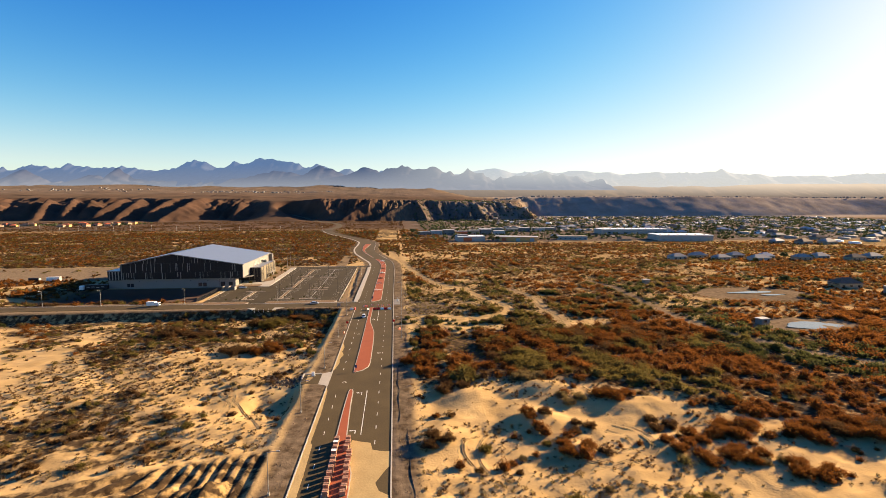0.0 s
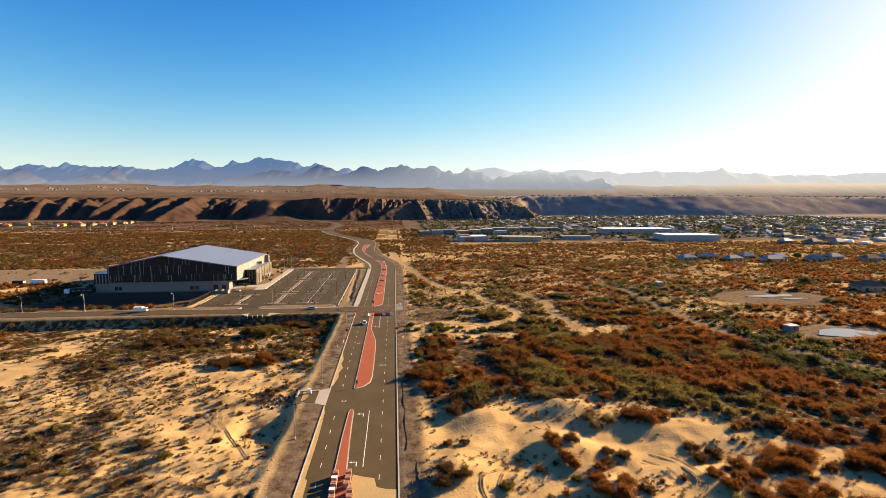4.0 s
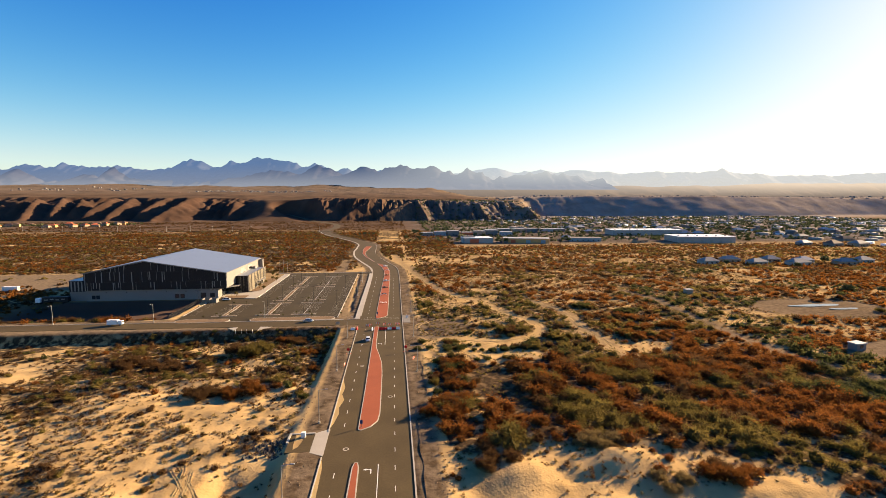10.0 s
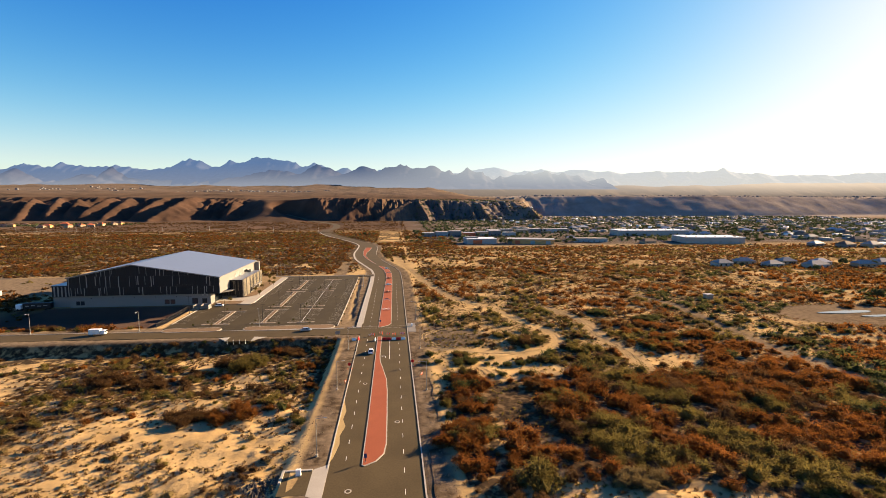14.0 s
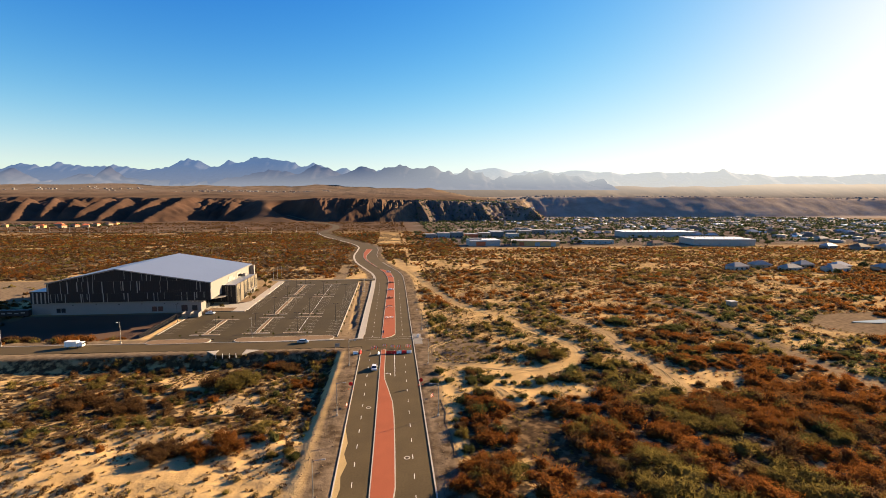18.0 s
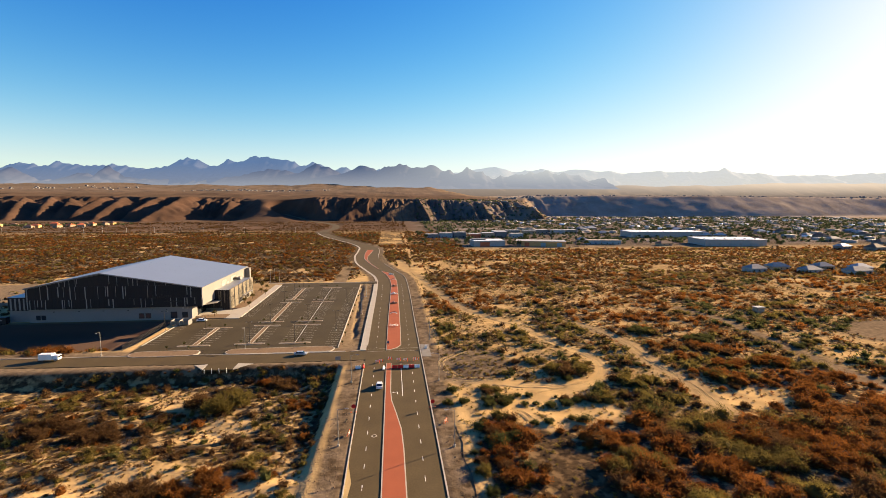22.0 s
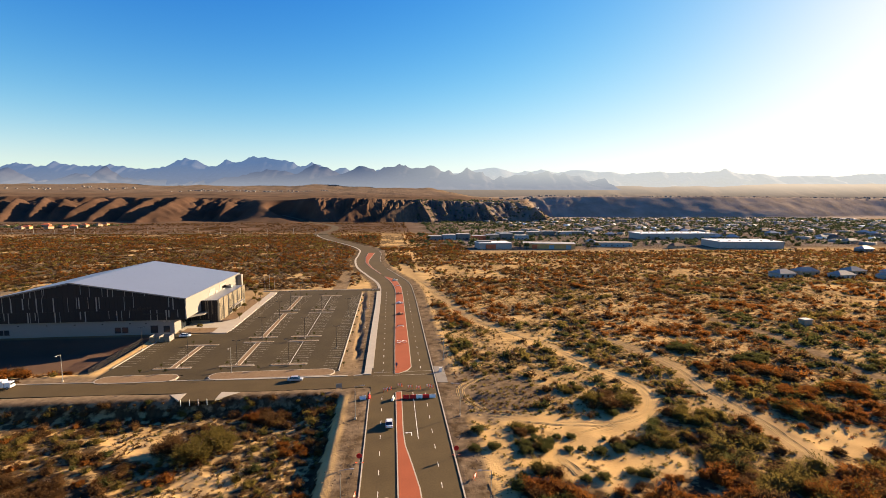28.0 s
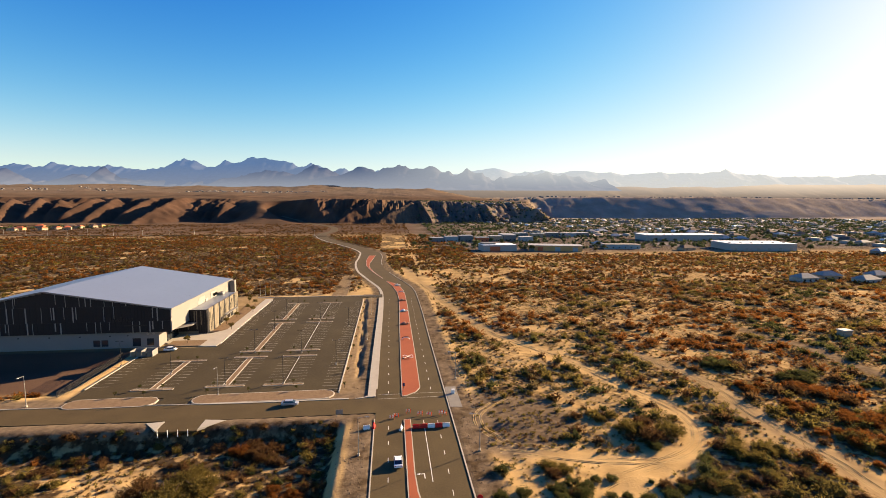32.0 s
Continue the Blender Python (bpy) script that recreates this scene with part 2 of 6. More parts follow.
def thing(name, label, category, m=None, group="", kind=""):
    ob = new(name)
    ob.empty_display_size = 0.5
    if m is not None:
        ob.matrix_basis = m
    return tagged(ob, label, category, group, kind)


def mesh_from(name, co, faces_n, mat, parent=None, smooth=False):
    """A mesh from a vertex array and an array of equal-sized faces."""
    me = bpy.data.meshes.new(name)
    co = np.asarray(co, dtype=np.float32).reshape(-1, 3)
    fa = np.asarray(faces_n, dtype=np.int32)
    k = fa.shape[1]
    me.vertices.add(len(co))
    me.vertices.foreach_set("co", co.ravel())
    me.loops.add(fa.size)
    me.loops.foreach_set("vertex_index", fa.ravel())
    me.polygons.add(len(fa))
    me.polygons.foreach_set("loop_start", np.arange(0, fa.size, k, dtype=np.int32))
    me.polygons.foreach_set("loop_total", np.full(len(fa), k, dtype=np.int32))
    if smooth:
        me.polygons.foreach_set("use_smooth", np.ones(len(fa), dtype=bool))
    me.update(calc_edges=True)
    me.materials.append(mat)
    ob = new(name, me)
    if parent is not None:
        ob.parent = parent
    return ob


def box(bm, x0, x1, y0, y1, z0, z1, bev=0.0):
    vs = [bm.verts.new((x, y, z)) for z in (z0, z1) for x, y in ((x0, y0), (x1, y0), (x1, y1), (x0, y1))]
    fs = [bm.faces.new([vs[i] for i in f]) for f in ((3, 2, 1, 0), (4, 5, 6, 7), (0, 1, 5, 4), (1, 2, 6, 5), (2, 3, 7, 6), (3, 0, 4, 7))]
    if bev:
        bmesh.ops.bevel(bm, geom=list({e for f in fs for e in f.edges}), offset=bev, segments=1, affect='EDGES')
    return bm


def boxm(*a, bev=0.0):
    return box(bmesh.new(), *a, bev=bev)


def prism(bm, poly, z0, z1):
    """An upright prism on a plan outline, counterclockwise."""
    lo = [bm.verts.new((x, y, z0)) for x, y in poly]
    hi = [bm.verts.new((x, y, z1)) for x, y in poly]
    n = len(poly)
    bm.faces.new(hi)
    bm.faces.new(lo[::-1])
    for i in range(n):
        bm.faces.new((lo[i], lo[(i + 1) % n], hi[(i + 1) % n], hi[i]))
    return bm


def tube(bm, p0, p1, r0, r1=None, n=8):
    r1 = r0 if r1 is None else r1
    p0, p1 = Vector(p0), Vector(p1)
    q = (p1 - p0).to_track_quat("Z", "Y")
    rings = []
    for p, r in ((p0, r0), (p1, r1)):
        rings.append([bm.verts.new(p + q @ Vector((r * math.cos(2 * math.pi * i / n), r * math.sin(2 * math.pi * i / n), 0))) for i in range(n)])
    for i in range(n):
        bm.faces.new((rings[0][i], rings[0][(i + 1) % n], rings[1][(i + 1) % n], rings[1][i]))
    bm.faces.new(rings[1])
    bm.faces.new(rings[0][::-1])
    return bm


def spline(pts, step):
    """Even points along a smooth curve through pts."""
    P = np.array(pts, dtype=float)
    Q = np.vstack([2 * P[0] - P[1], P, 2 * P[-1] - P[-2]])
    out = []
    for i in range(1, len(Q) - 2):
        n = max(2, int(np.linalg.norm(Q[i + 1] - Q[i]) / step))
        u = np.linspace(0, 1, n, endpoint=False)[:, None]
        out.append(0.5 * (2 * Q[i] + (Q[i + 1] - Q[i - 1]) * u + (2 * Q[i - 1] - 5 * Q[i] + 4 * Q[i + 1] - Q[i + 2]) * u ** 2 + (3 * Q[i] - Q[i - 1] - 3 * Q[i + 1] + Q[i + 2]) * u ** 3))
    out.append(P[-1:])
    return np.vstack(out)


def strip(bm, line, left, right, z0, z1, height=None):
    """A solid band along a plan line, between two offsets to its right (negative: left)."""
    L = np.asarray(line)[:, :2]
    t = np.gradient(L, axis=0)
    t /= np.linalg.norm(t, axis=1)[:, None]
    nrm = np.stack([t[:, 1], -t[:, 0]], axis=1)
    left, right = np.broadcast_to(left, len(L)), np.broadcast_to(right, len(L))
    a, b = L + nrm * left[:, None], L + nrm * right[:, None]
    h = np.zeros(len(L)) if height is None else height(L[:, 0], L[:, 1])
    rows = []
    for i in range(len(L)):
        rows.append([bm.verts.new((a[i, 0], a[i, 1], h[i] + z0)), bm.verts.new((a[i, 0], a[i, 1], h[i] + z1)), bm.verts.new((b[i, 0], b[i, 1], h[i] + z1)), bm.verts.new((b[i, 0], b[i, 1], h[i] + z0))])
    for p, q in zip(rows, rows[1:]):
        for j in range(3):
            bm.faces.new((p[j], p[j + 1], q[j + 1], q[j]))
    bm.faces.new(rows[0][::-1])
    bm.faces.new(rows[-1])
    return bm

# ---- land form ----
rng = np.random.default_rng(7)
LATTICE = rng.random((256, 256))


def vnoise(x, y):
    xi, yi = np.floor(x).astype(int), np.floor(y).astype(int)
    u, v = x - xi, y - yi
    u, v = u * u * (3 - 2 * u), v * v * (3 - 2 * v)
    a, b = LATTICE[xi & 255, yi & 255], LATTICE[(xi + 1) & 255, yi & 255]
    c, d = LATTICE[xi & 255, (yi + 1) & 255], LATTICE[(xi + 1) & 255, (yi + 1) & 255]
    return (a * (1 - u) + b * u) * (1 - v) + (c * (1 - u) + d * u) * v


def fbm(x, y, octaves=4):
    s, a, tot = 0.0, 1.0, 0.0
    for k in range(octaves):
        s = s + a * vnoise(x * 2 ** k + 17.3 * k, y * 2 ** k + 5.1 * k)
        tot += a
        a *= 0.5
    return s / tot


def ridged(x, y, octaves=4):
    s, a, tot = 0.0, 1.0, 0.0
    for k in range(octaves):
        s = s + a * (1 - np.abs(2 * vnoise(x * 2 ** k + 31.7 * k, y * 2 ** k + 9.2 * k) - 1))
        tot += a
        a *= 0.5
    return s / tot


def ss(a, b, x):
    t = np.clip((x - a) / (b - a), 0, 1)
    return t * t * (3 - 2 * t)


ROAD = spline([(-11.2, -150), (-11.2, 0), (-11.2, 150), (-11.2, 300), (-11, 400), (-13, 445), (-22, 485), (-32, 530), (-37, 580), (-37, 630), (-41, 675), (-60, 735), (-98, 825), (-124, 905), (-135, 985), (-128, 1080), (-150, 1230), (-230, 1400), (-330, 1560)], 3.0)
ROAD_W = np.interp(ROAD[:, 1], [0, 420, 520, 640, 700, 1560], [20.4, 20.4, 23, 23, 17, 13])
SIDE = spline([(-21, 264.6), (-60, 265.0), (-110, 267.0), (-170, 268.5), (-240, 268), (-330, 266), (-500, 262)], 4.0)
WASH = spline([(-4, 540), (1, 476), (8, 435), (16, 385), (24, 343), (32, 324), (46, 297), (55, 272), (61, 256), (62, 247), (58, 238), (50, 231), (38, 230), (22, 233), (8, 237)], 3.0)
TRACK = spline([(142, 325), (148, 300), (146, 277), (143, 245), (142, 210), (150, 180), (172, 150), (215, 120)], 4.0)
DIRT = spline([(74, 300), (81, 281), (83.5, 267), (81.5, 254), (81, 240), (82, 228), (82, 218), (80, 208)], 3.0)
PAN = spline([(50, 232), (36, 226), (26, 222), (22, 214), (26, 204)], 3.0)


def nearest(line, x, y, far=60.0):
    """Distance from points to a plan line."""
    d = np.full(x.shape, 1e9)
    lo, hi = line.min(axis=0) - far, line.max(axis=0) + far
    m = (x > lo[0]) & (x < hi[0]) & (y > lo[1]) & (y < hi[1])
    xs, ys = x[m], y[m]
    best = np.full(xs.shape, 1e9)
    for px, py in line[:, :2]:
        best = np.minimum(best, (xs - px) ** 2 + (ys - py) ** 2)
    d[m] = np.sqrt(best)
    return d


DUNES = ((45, 134, 2.3, 13, 7), (68, 121, 1.1, 14, 6), (29, 150, 1.8, 9, 6), (38, 116, 1.8, 9, 7), (58, 140, 1.8, 14, 6), (12, 109, 1.3, 6, 6), (88, 128, 0.9, 14, 8), (22, 132, 1.4, 8, 6), (17, 160, 1.2, 6, 8), (43, 100, 0.9, 6, 5))


SPURS = ((-1109, 1640, 66, -1056, 1500, 19), (-1036, 1640, 66, -995, 1520, 21), (-984, 1650, 64, -944, 1540, 28), (-881, 1640, 68, -893, 1520, 28), (-834, 1650, 66, -825, 1490, 17), (-739, 1650, 64, -748, 1520, 28), (-649, 1650, 70, -665, 1390, 3), (-506, 1620, 58, -494, 1500, 15))
HEADS = ((-236, 1560, 40, -262, 1450, 20), (-135, 1560, 56, -229, 1430, 23), (-66, 1540, 67, -155, 1400, 7), (41, 1500, 55, -51, 1390, 6), (70, 1500, 58, 96, 1380, -1), (255, 1480, 53, 271, 1390, 1), (405, 1470, 40, 431, 1400, -3))


def bluff_line(x):
    """The toe of the bluffs: western cliffs, a gap where the road climbs, a headland, and a mesa set back to the east."""
    west = 1545 + 24 * np.sin(x / 90.0)
    head = 1440 + 14 * np.sin(x / 70.0 + 1.0)
    east = 1720 + 50 * np.sin(x / 260.0)
    return np.where(x < -345, west, head * (1 - ss(400, 520, x)) + east * ss(400, 520, x))


def bluffs(x, y):
    """Height of the bluffs and the land behind them over the plain."""
    m = y > 1250
    z, scarp = np.zeros_like(x), np.zeros_like(x)
    X, Y = x[m], y[m]
    east = ss(420, 620, X)
    gul = ridged(X / 46 + 0.3, Y / 150 + 1.1, 4)
    fine = ridged(X / 17 + 3, Y / 60 + 2, 3)
    e = Y - bluff_line(X) + ((gul - 0.6) * 85 + (fine - 0.6) * 34) * (1 - 0.93 * east)
    s = np.clip(e / np.interp(X, [-345, -300, 420, 620], [170, 130, 130, 150]), 0, 1)
    rise = np.interp(X, [-1200, -345, 100, 420, 620, 2000], [68, 66, 60, 52, 76, 72])
    back = 0.043 * np.maximum(Y - 1700, 0) * (1 - ss(250, 700, X)) * (0.75 + 0.5 * fbm(X / 300, Y / 160, 3))
    gap = np.exp(-np.abs((X * 1450 / np.maximum(Y, 1450) + 338) / 80) ** 4)
    back = back + 13 * (ridged(X / 170 + 2, Y / 120, 4) - 0.55) * ss(1760, 1900, Y) * (1 - ss(250, 500, X))
    out = rise * s ** 0.85 + back * s + 7 * (fbm(X / 110, Y / 110, 4) - 0.5) * s + 16 * 4 * s * (1 - s) * (fine - 0.6) * (1 - 0.7 * east)
    out = out + 5 * 4 * s * (1 - s) * (ridged(X / 11 + 5, Y / 24, 2) - 0.6) * (1 - east)
    out = out * (1 - gap) + gap * (62 * ss(1340, 1660, Y) + back + 5 * (fbm(X / 60, Y / 60, 3) - 0.5))
    for ax, ay, az, bx, by, bz in SPURS + HEADS:
        k = (X > min(ax, bx) - 130) & (X < max(ax, bx) + 130) & (Y > by - 90) & (Y < ay + 60)
        if not k.any():
            continue
        px, py = X[k], Y[k]
        dx, dy = bx - ax, by - ay
        n = math.hypot(dx, dy)
        t = ((px - ax) * dx + (py - ay) * dy) / (n * n)
        d = ((px - ax) * dy - (py - ay) * dx) / n
        tc = np.clip(t, 0, 1.0)
        over = np.maximum(t - 1, 0) * n
        d = d + 9 * (fbm(px / 30, py / 30, 3) - 0.5)
        crest = az + (bz - az) * tc ** 1.15 + 5 * (fbm(px / 22 + 9, py / 22, 3) - 0.5)
        flank = np.where(d > 0, 1.15, 0.5) * np.abs(d)
        cut = 9 * (ridged(px / 15 + py / 40, py / 34 - px / 60, 3) - 0.45) * np.clip(np.abs(d) / 22, 0, 1)
        out[k] = np.maximum(out[k], np.where(t < -0.1, -99, crest - flank - 0.7 * over - cut))
    z[m] = np.maximum(out, 0)
    return z


def height(x, y):
    x, y = np.asarray(x, dtype=float), np.asarray(y, dtype=float)
    z = 0.5 * (fbm(x / 30, y / 30) - 0.5) + 0.35 * (fbm(x / 6, y / 6, 3) - 0.5)
    low = ss(-28.5, -32.5, x) * ss(258.5, 252, y)
    deep = 1.0 + 1.9 * np.exp(-((y - 136) / 9) ** 2) * ss(-46, -40, x) + 1.6 * ss(195, 215, y) + 1.5 * ss(228, 248, y) * ss(-36, -44, x)
    z = z - deep * low + low * 1.6 * (fbm(x / 16 + 3, y / 11 + 8, 4) - 0.5)
    z = z + 0.9 * low * (ridged(x / 7, y / 5, 3) - 0.6)
    z = z - 4.2 * ss(-113.5, -120, x) * ss(277, 294, y) * ss(329, 322, y) * ss(-230, -195, x)
    right = ss(3, 12, x) * ss(330, 120, y)
    z = z + right * (2.2 * (ridged(x / 34 + 5, y / 22 + 2, 3) - 0.62) - 0.5)
    dune = np.zeros_like(z)
    for cx, cy, h, sx, sy in DUNES:
        dune = np.maximum(dune, 1.25 * h * np.exp(-np.abs((x - cx) / sx) ** 1.7 - np.abs((y - cy) / sy) ** 1.7))
    z = z + dune * ss(3.5, 9, x)
    z = z + (0.55 * (ridged(x / 4.5 + 1, y / 3.6, 3) - 0.62) + 0.8 * np.maximum(fbm(x / 3.0 + 8, y / 2.6, 2) - 0.60, 0)) * ss(5, 10, x) * ss(165, 130, y) * ss(150, 120, x)
    z = z - 1.3 * np.exp(-((x - 8.4) / 3.4) ** 2 - ((y - 248) / 1.5) ** 2)
    z = z + 0.9 * ss(5, 30, x) * ss(280, 400, y) * (fbm(x / 22, y / 22, 4) - 0.5)
    z = z + 1.0 * ss(-30, -60, x) * ss(440, 480, y) * (fbm(x / 22, y / 22, 4) - 0.5)
    wash = nearest(WASH, x, y)
    z = z + 0.5 * (ridged(x / 2.2 + 0.2 * y, y / 9, 2) - 0.6) * ss(1.1, 0.8, np.hypot((x - 27 + 0.15 * (y - 182)) / 8, (y - 183) / 21))
    z = z - 0.2 * ss(9, 2, wash)
    # the near yard with ripped windrows
    yard = ss(-28.8, -30, x) * ss(107.2, 105.6, y - 0.226 * (x + 30)) * ss(-130, -110, x)
    fan = (x - 0.7 * ss(-46, -68, x) * (y - 107)) / 2.7 + 0.35 * fbm(x / 9, y / 9, 2)
    heaps = ss(93.5, 90.5, y - 0.1 * (x + 50) + 0.6 * np.sin(x / 1.7)) * ss(-64, -60, x) * ss(-33, -37, x) * (0.75 + 0.35 * np.sin(x / 2.1))
    z = z + yard * (-0.5 - 0.7 * z + 1.9 * heaps + 0.62 * ss(-0.5, 0.6, np.sin(2 * math.pi * fan)) * ss(-76, -64, x) + 0.5 * ridged(x / 4, y / 3, 3) * ss(-54, -66, x))
    bank = np.exp(-((y - 0.226 * (x + 30) - 107.6) / 1.0) ** 2) * ss(-29, -31, x) * ss(-150, -120, x)
    z = z + 0.5 * bank
    z = z + 0.3 * (ridged(x / 3.2, y / 2.6, 3) - 0.6) * ss(3, 8, x) * ss(45, 32, x) * ss(196, 206, y) * ss(285, 270, y)
    # graded corridors
    road = nearest(ROAD, x, y, 40)
    wid = np.interp(y, [0, 420, 520, 640, 700, 1560], [10.2, 10.2, 11.5, 11.5, 8.5, 6.5])
    f = ss(wid + 11, wid + 3.5, road)
    z = z * (1 - f) + f * 0.02
    z = z - 0.3 * ss(wid + 0.4, wid - 0.4, road)
    side = nearest(SIDE, x, y, 30)
    f = ss(13, 7.5, side)
    z = z * (1 - f) - 0.05 * f - 0.3 * ss(5.5, 4.5, side)
    lot = ss(-114, -111, x) * ss(-22, -25, x) * ss(268, 272, y) * ss(432, 428, y)
    z = z * (1 - lot) - 0.25 * lot
    ditch = np.exp(-((x + 29.4 + 0.03 * (y - 340) + 0.4 * np.sin(y / 4.3) + 0.4 * np.sin(y / 1.9)) / 0.6) ** 2) * ss(282, 296, y) * ss(420, 408, y)
    z = z - 1.2 * ditch
    hall = ss(-196, -192, x) * ss(-84, -87, x) * ss(318, 324, y) * ss(412, 406, y)
    z = z * (1 - hall) - 0.3 * hall
    # bluffs, mesa and the rise towards the range
    lowland = 3 * (fbm(x / 90, y / 90, 3) - 0.5) * ss(700, 1000, y)
    cut = nearest(ROAD, x, y, 60)
    z = z + bluffs(x, y) * (1 - 0.7 * ss(60, 18, cut)) + lowland * (1 - ss(26, 14, cut))
    return z


def axis(parts):
    out = []
    for a, b, step in parts:
        n = max(1, int(round((b - a) / step)))
        out.append(np.linspace(a, b, n, endpoint=False))
    out.append([parts[-1][1]])
    return np.concatenate(out)


gx = axis([(-5600, -1800, 120), (-1800, -700, 7), (-700, -260, 6), (-260, -120, 3.0), (-120, -66, 1.3), (-66, -36, 0.7), (-36, 4, 0.9), (4, 130, 1.1), (130, 300, 3.0), (300, 520, 6), (520, 800, 9), (800, 2000, 20), (2000, 5600, 120)])
gy = axis([(-1500, -100, 140), (-100, 60, 8), (60, 250, 1.05), (250, 300, 1.6), (300, 480, 3.5), (480, 1000, 9), (1000, 1330, 10), (1330, 1720, 5.5), (1720, 1900, 10), (1900, 2600, 35), (2600, 5200, 110)])
GX, GY = np.meshgrid(gx, gy)
GZ = height(GX, GY)
nx, ny = len(gx), len(gy)
idx = np.arange(nx * ny).reshape(ny, nx)
quads = np.stack([idx[:-1, :-1], idx[:-1, 1:], idx[1:, 1:], idx[1:, :-1]], axis=-1).reshape(-1, 4)
ground = mesh_from("ground", np.stack([GX, GY, GZ], axis=-1), quads, SOIL, smooth=True)
tagged(ground, "pale desert sand, gravel and red soil reaching the hills", "ground", kind="structure")


def scrub_density(x, y):
    """How thick the scrub stands, 0 to 1."""
    n = fbm(x / 28, y / 20, 4)
    d = np.zeros_like(x)
    R = x > 4
    dr = ss(138, 154, y + 0.6 * np.clip(x - 48, 0, 70)) * 2.6 * ss(6, 13, x)
    dr = dr * (1 - 0.88 * ss(191, 204, y) * ss(58, 48, x) * ss(282, 262, y))
    dr = np.maximum(dr, 0.10 * (n > 0.5))
    dr = dr * (1 - 0.45 * ss(200, 245, y))
    d = np.where(R, dr, d)
    Lf = x < -31
    dl = 0.40 + 0.15 * ss(-62, -95, x) + 0.62 * ss(190, 214, y + 0.16 * (x + 30))
    d = np.where(Lf & (y < 256), dl * ss(108, 113, y - 0.226 * (x + 30)), d)
    d = np.where(Lf & (y >= 256) & (y < 430), 0.55 * (x < -118) * (y < 292) * (y > 274), d)
    d = np.where(Lf & (y >= 430), 1.2, d)
    d = np.where((x < -190) & (y > 366) & (y < 438), 0.03, d)
    d = np.where((x < -190) & (y > 300) & (y <= 366), 0.6, d)
    d = np.where((x > -31) & (x <= 4), 0.0, d)
    d = np.where((y > 440) & (x > -35) & (x < 6), 1.1, d)
    d = d * (1 - ((x > -53) & (x < -44) & (y > 424) & (y < 505)))
    d = d * np.where(Lf & (y > 195) & (y < 260), 1.5 * ss(0.37, 0.49, n), 0.35 + 1.3 * ss(0.34, 0.58, n))
    d = np.where(R & (y > 200) & (y < 420), d * (0.25 + 1.9 * ss(0.44, 0.56, fbm(x / 17 + 3, y / 13 + 9, 3))), d)
    wid = np.interp(y, [0, 420, 520, 640, 700, 1560], [10.2, 10.2, 11.5, 11.5, 8.5, 6.5])
    d = d * ss(wid + 5, wid + 9, nearest(ROAD, x, y, 40))
    d = d * ss(6.5, 9, nearest(SIDE, x, y, 30))
    d = d * ss(0, 1.8, nearest(WASH, x, y) - np.interp(y, [262, 300], [2.3, 4.0])) * ss(3.0, 5.0, nearest(TRACK, x, y)) * ss(3.4, 5.4, nearest(DIRT, x, y)) * ss(2.0, 4.0, nearest(PAN, x, y))
    d = d * (1 - ss(-114, -111, x) * ss(-22, -25, x) * ss(268, 272, y) * ss(432, 428, y))
    d = d * (1 - ss(-200, -196, x) * ss(-84, -87, x) * ss(300, 304, y) * ss(412, 408, y))
    d = d * ss(0.7, 1.15, np.hypot((x - 97) / 15, (y - 216) / 9))
    d = d * (1 - 0.9 * ss(19, 15, np.hypot(x - 13, y - 252)))
    d = d * ss(0.75, 1.1, np.hypot((x - 27 + 0.15 * (y - 182)) / 8, (y - 183) / 21))
    for cx, cy, rx, ry in PONDS:
        d = d * ss(1.0, 1.25, np.hypot((x - cx) / rx, (y - cy) / ry))
    d = np.where(y > 430, d * np.where(x > 4, 0.3 + 1.1 * ss(0.41, 0.54, fbm(x / 48 + 7, y / 40 + 2, 4)), 0.55 + 0.95 * ss(0.40, 0.56, fbm(x / 48 + 7, y / 40 + 2, 4))), d)
    d = d * (1 - ss(600, 640, y) * ss(60, 90, x))
    d = d * (1 - 0.6 * ss(830, 930, y))
    return d


PONDS = ((226, 270, 34, 20), (196, 199, 24, 11))
soil = np.zeros((nx * ny, 4), dtype=np.float32)
fx, fy = GX.ravel(), GY.ravel()
droad = nearest(ROAD, fx, fy, 60)
# gravel; the last two terms pale the far land as painted haze
gravel = np.maximum.reduce([0.0 * fx, ss(17.5, 15.5, droad + 1.5 * (fbm(fx / 5, fy / 5, 2) - 0.5)), ss(14, 9, nearest(SIDE, fx, fy, 40)), 0.35 * ss(6, 3, nearest(WASH, fx, fy)) * ss(300, 340, fy), 1.0 * ss(21, 16, np.hypot(fx - 13, (fy - 252)) + 5 * (fbm(fx / 8, fy / 8, 3) - 0.5)), ss(-190, -196, fx) * ss(362, 368, fy) * ss(440, 434, fy), np.maximum.reduce([0.95 * ss(1.35, 1.1, np.hypot((fx - a) / c, (fy - b) / d)) for a, b, c, d in PONDS]), 0.9 * ss(7, 3, nearest(TRACK, fx, fy)), 0.5 * ss(5, 3, nearest(DIRT, fx, fy)), 0.9 * (fx > -53) * (fx < -44) * (fy > 424) * (fy < 505), 0.85 * (fx > -33.5) * (fx < -22) * (fy > 268) * (fy < 428), 0.6 * (fx < -84) * (fx > -112) * (fy > 268) * (fy < 430), ss(620, 700, fy) * ss(0, 60, fx) * (1 - 0.6 * ss(150, 500, fx) * ss(1000, 1500, fy)), ss(1800, 2200, fy) * (1 - 0.6 * ss(150, 500, fx))])
